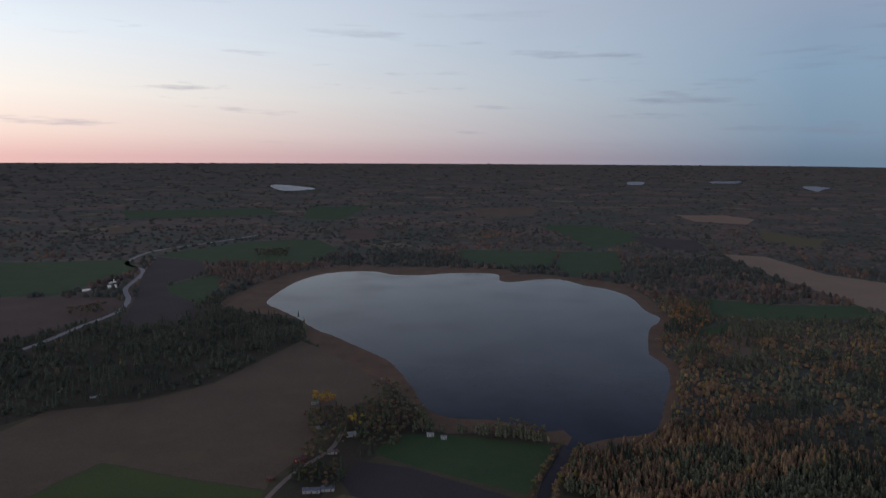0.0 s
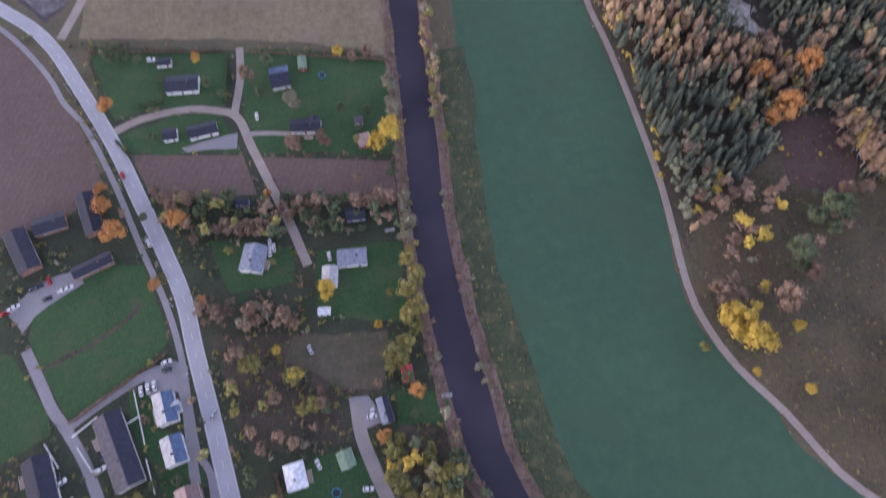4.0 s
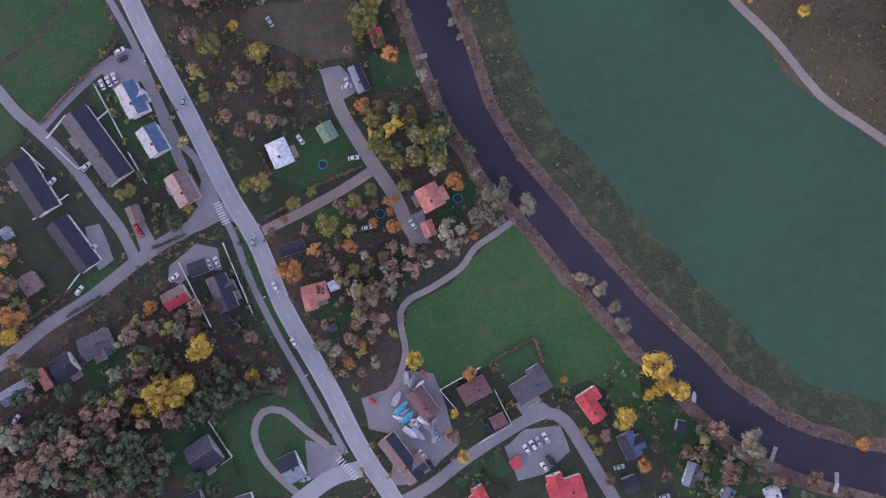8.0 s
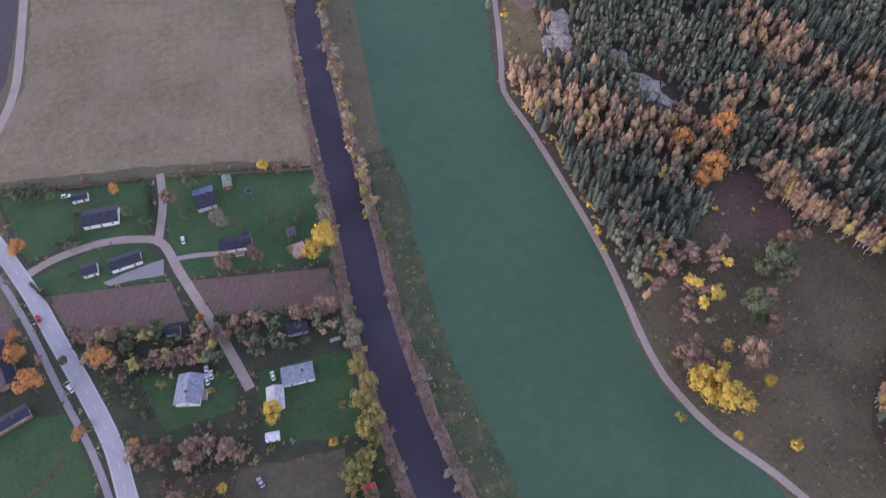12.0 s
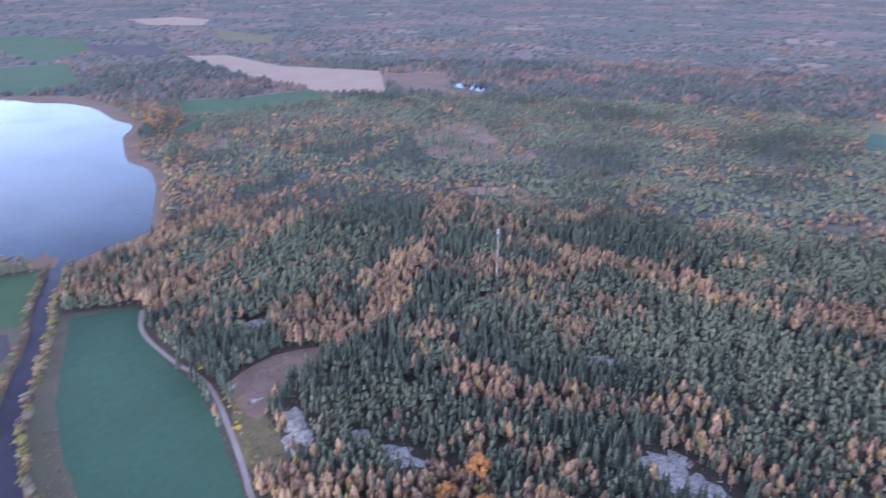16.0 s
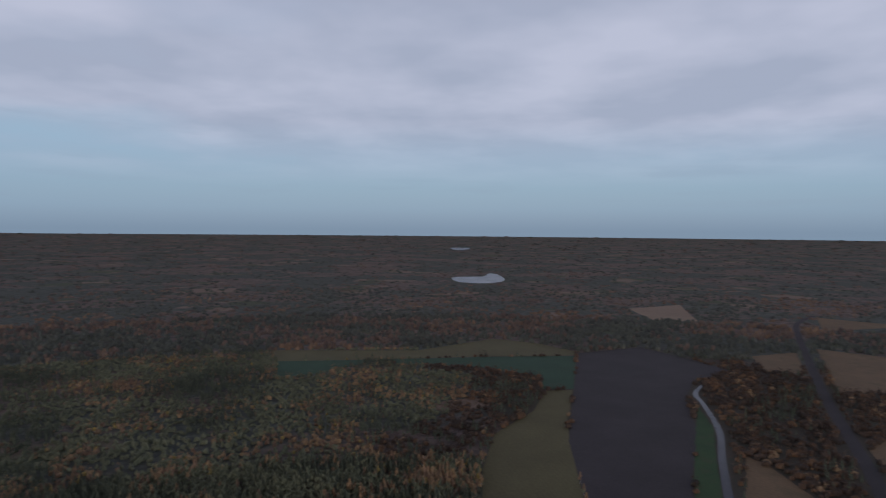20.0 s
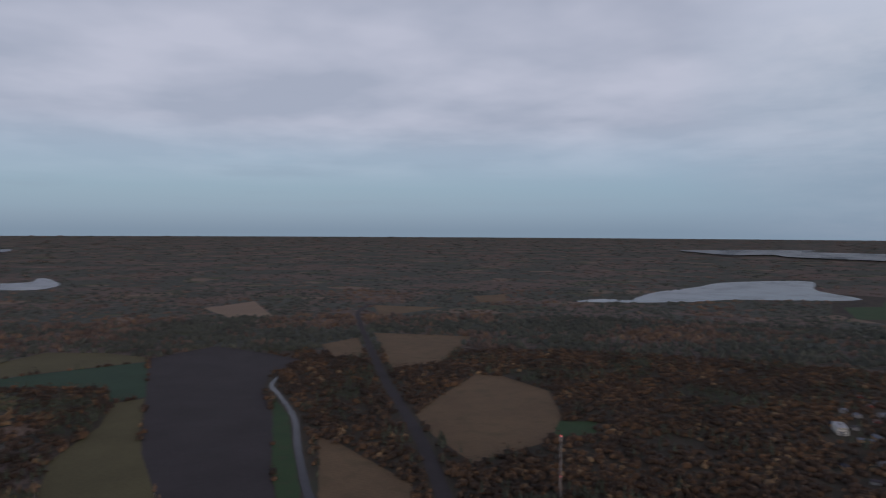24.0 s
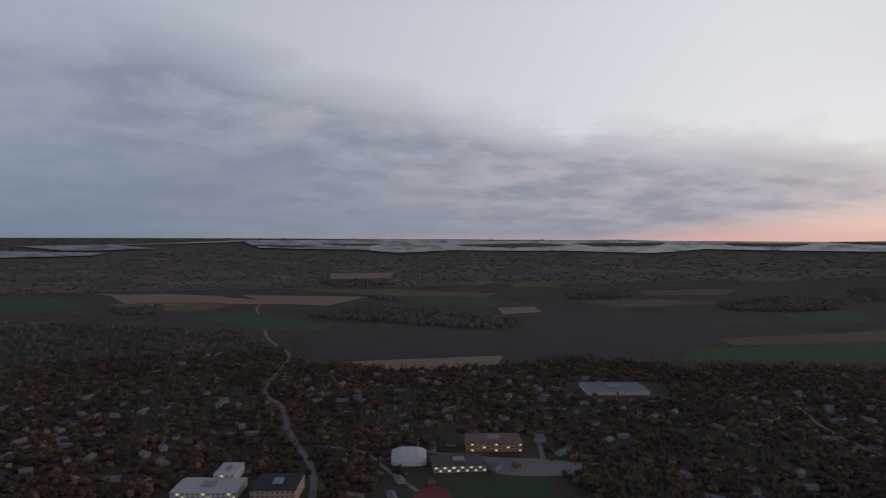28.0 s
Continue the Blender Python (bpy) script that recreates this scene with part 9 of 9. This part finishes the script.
M["steel"] = plain("galvanised_steel", (0.45, 0.45, 0.46), 0.5, 0.6)
lamp = lamp_model()
road = smooth(MAIN[5:22], 1.0)
run = 0.0
for a, b in zip(road, road[1:]):
    run += np.hypot(*(b - a))
    if run > 34:
        run = 0.0
        d = (b - a) / (np.hypot(*(b - a)) + 1e-9)
        q = a + np.array([d[1], -d[0]]) * 5.0
        copy_thing(lamp, pose(q[0], q[1], 0.05, 0, 0, math.degrees(math.atan2(d[0], -d[1]))))
for o in [*lamp.children, lamp]:
    bpy.data.objects.remove(o)


def trampoline(spot, label):
    t = new("trampoline")
    t.matrix_basis = pose(spot[0], spot[1], 0.08)
    v, f = [], []
    for k in range(18):
        a = 2 * math.pi * k / 18
        for r_, z in ((1.9, 0.85), (1.65, 0.9)):
            v.append((r_ * math.cos(a), r_ * math.sin(a), z))
    for k in range(18):
        a, b = 2 * k, 2 * ((k + 1) % 18)
        f.append((a, b, b + 1, a + 1))
    link("rim_pad", v, f, M["tarp_blue"], t)
    link("mat", [(1.65 * math.cos(2 * math.pi * k / 18), 1.65 * math.sin(2 * math.pi * k / 18), 0.86) for k in range(18)], [tuple(range(18))], M["tyre"], t)
    for k in range(4):
        a = math.pi / 4 + k * math.pi / 2
        part("leg", box_mesh(1.75 * math.cos(a) - 0.05, 1.75 * math.sin(a) - 0.05, 0, 1.75 * math.cos(a) + 0.05, 1.75 * math.sin(a) + 0.05, 0.85), M["steel"], t)
    return tagged(t, label, "trampoline", "garden trampolines")


for spot in [(-23.8, 8.9), (8.0, 7.7), (-41.5, 33.4), (-34.6, 241.0)]:
    trampoline(spot, "round garden trampoline with a blue rim")

# ---- masts ----
def mast(spot, height, label, lights=(), colours=("paint",), wide=1.6):
    m = new("lattice_mast")
    x, y = spot[:2]
    m.matrix_basis = pose(x, y, land(x, y))
    legs = [(wide / 2 * math.cos(a), wide / 2 * math.sin(a)) for a in (0.3, 0.3 + 2.094, 0.3 + 4.189)]
    for lx, ly in legs:
        part("leg", box_mesh(lx - 0.14, ly - 0.14, -0.3, lx + 0.14, ly + 0.14, height), M["steel"], m)
    n = int(height / 3)
    for k in range(n):
        bm = bmesh.new()
        z0, z1 = k * height / n, (k + 1) * height / n
        for (ax, ay), (bx, by) in zip(legs, legs[1:] + legs[:1]):
            q = [bm.verts.new(p) for p in ((ax, ay, z0), (ax, ay, z0 + 0.25), (bx, by, z1), (bx, by, z1 - 0.25))]
            bm.faces.new(q)
        part("brace", bm, M["steel"], m)
    for z in (height, height * 0.96):
        part("antenna", box_mesh(-wide * 0.5, -wide * 0.5, z - 1.6, wide * 0.5, wide * 0.5, z), M["steel"], m)
    for z in lights:
        bm = bmesh.new()
        bmesh.ops.create_uvsphere(bm, u_segments=8, v_segments=6, radius=0.7, matrix=pose(0, 0, z + 0.4))
        part("warning_light", bm, M["redlight"], m, "glowing red obstruction light")
    return tagged(m, label, "mast", "radio masts")


M["redlight"], rn, rb = material("red_light", 0.4)
rb.inputs["Emission Color"].default_value, rb.inputs["Emission Strength"].default_value = (1.0, 0.01, 0.01, 1), 1.6
mast([(401.2, 376.5)][0], 55, "slim grey steel lattice mast in the forest")
mast([(491.7, -439.4)][0], 63, "slim steel lattice mast with red lamps", (63, 24))

# ---- suburb ----
def suburb_kit(k, wall, roof, L, Wd, eave):
    h = house([(-L / 2, -Wd / 2), (L / 2, -Wd / 2), (L / 2, Wd / 2)], wall, roof, "detached suburban house among trees", "suburban_house", eave, windows=False)
    for s in (-1, 1):
        for x in (-L * 0.25, L * 0.25):
            window(h, x, s * (Wd / 2 - 0.45), 1.6, 1.4, 1.2, "x", s)
    return h


kits = [suburb_kit(0, "grey", "grey", 12, 8, 3.2), suburb_kit(1, "grey", "steel", 13, 9, 4.0), suburb_kit(2, "ochre", "dark", 14, 9, 3.2), suburb_kit(3, "red", "brown", 10, 7, 3.2), suburb_kit(4, "ochre", "steel", 18, 9, 3.4)]
for k, (hx, hy) in enumerate(HOMES):
    kit = kits[(0, 1, 4, 2, 1, 3, 0)[k % 7]]
    copy_thing(kit, pose(hx, hy, land(hx, hy), 0, 0, SUB.uniform(0, 180)))
for kit in kits:
    for o in [*kit.children_recursive, kit]:
        bpy.data.objects.remove(o)


def block(corners, storeys, wall, roof, label, name, lit=0, flat=True):
    """A larger flat-roofed building: storeys of framed windows, a parapet and roof plant."""
    p = np.array(corners, float)
    a, b = p[0], p[1]
    c = p[2]
    L, turn = np.hypot(*(b - a)), math.atan2(*(b - a)[::-1])
    across = np.array([-math.sin(turn), math.cos(turn)])
    Wd = float((c - b) @ across)
    mid = (a + b) / 2 + across * Wd / 2
    Wd = abs(Wd)
    H_ = storeys * 3.3
    h = new(name)
    h.matrix_basis = pose(mid[0], mid[1], land(*mid), 0, 0, math.degrees(turn))
    tagged(h, label, "building")
    part("wall", box_mesh(-L / 2, -Wd / 2, -0.3, L / 2, Wd / 2, H_), WALLS[wall], h)
    part("roof", box_mesh(-L / 2 - 0.3, -Wd / 2 - 0.3, H_, L / 2 + 0.3, Wd / 2 + 0.3, H_ + 0.5), ROOFS[roof], h)
    part("roof_plant", box_mesh(-L * 0.12, -Wd * 0.15, H_ + 0.5, L * 0.1, Wd * 0.15, H_ + 2.3), WALLS["grey"], h)
    n = max(2, int(L / 4.5))
    for s in (-1, 1):
        for st in range(storeys):
            for k in range(n):
                x = -L / 2 + (k + 0.5) * L / n
                z = st * 3.3 + 1.8
                if lit and (k * 7 + st * 3) % lit == 0:
                    part("lit_window", box_mesh(x - 1.2, s * Wd / 2 - 0.05, z - 0.8, x + 1.2, s * Wd / 2 + 0.05, z + 0.8), M["lit"], h, "window with warm light on")
                else:
                    window(h, x, s * Wd / 2, z, 2.4, 1.6, "x", s)
    return h


block([(113.5, -666.3), (175.4, -672.4), (186, -713)], 2, "white", "white", "pale blue-grey school with a white flat roof", "school", 5)
block([(122, -707), (143, -709), (151, -745)], 3, "white", "white", "taller wing of the pale school", "school_wing", 4)
block([(57.5, -647.2), (98.7, -651.3), (106, -699)], 4, "peach", "dark", "beige office block with rows of windows", "office_block", 0)
block([(-134, -720), (-78, -720), (-82, -759)], 2, "grey", "grey", "long sports hall with a lit front", "sports_hall", 2)
block([(-186, -781), (-122, -787), (-127, -826)], 3, "ochre", "brown", "yellowish block of flats", "block_of_flats", 6)
block([(-447, -1036), (-350, -1045), (-370, -1107)], 2, "white", "steel", "long pale industrial hall", "industrial_hall", 0)
block([(470, -894), (479, -886), (494, -912)], 3, "white", "white", "white square building above the trees", "white_building", 0)


def tent(corners, label):
    """A white fabric hall: a curved roof on a frame."""
    p = np.array(corners, float)
    a, b, c = p[0], p[1], p[2]
    L, turn = np.hypot(*(b - a)), math.atan2(*(b - a)[::-1])
    across = np.array([-math.sin(turn), math.cos(turn)])
    Wd = float((c - b) @ across)
    mid = (a + b) / 2 + across * Wd / 2
    Wd = abs(Wd)
    t = new("fabric_hall")
    t.matrix_basis = pose(mid[0], mid[1], 0.05, 0, 0, math.degrees(turn))
    v, f, n, m = [], [], 8, 10
    for i in range(n + 1):
        for k in range(m + 1):
            u = math.pi * k / m
            end = 1 - 0.25 * abs(2 * i / n - 1) ** 4
            v.append((-L / 2 + L * i / n, -Wd / 2 * math.cos(u) * end, 11 * math.sin(u) ** 0.8 * end * (1 + 0.03 * (-1) ** i)))
    for i in range(n):
        for k in range(m):
            q = i * (m + 1) + k
            f.append((q, q + 1, q + m + 2, q + m + 1))
    f += [tuple(range(m + 1))[::-1], tuple(n * (m + 1) + k for k in range(m + 1))]
    link("membrane", v, f, M["tarp_white"], t)
    part("door", box_mesh(L / 2 * 0.995, -2, 0, L / 2 + 0.3, 2, 4), M["steel"], t)
    return tagged(t, label, "sports hall")


tent([(-72, -742), (-34, -745), (-36, -795)], "white fabric sports hall with a bowed roof")
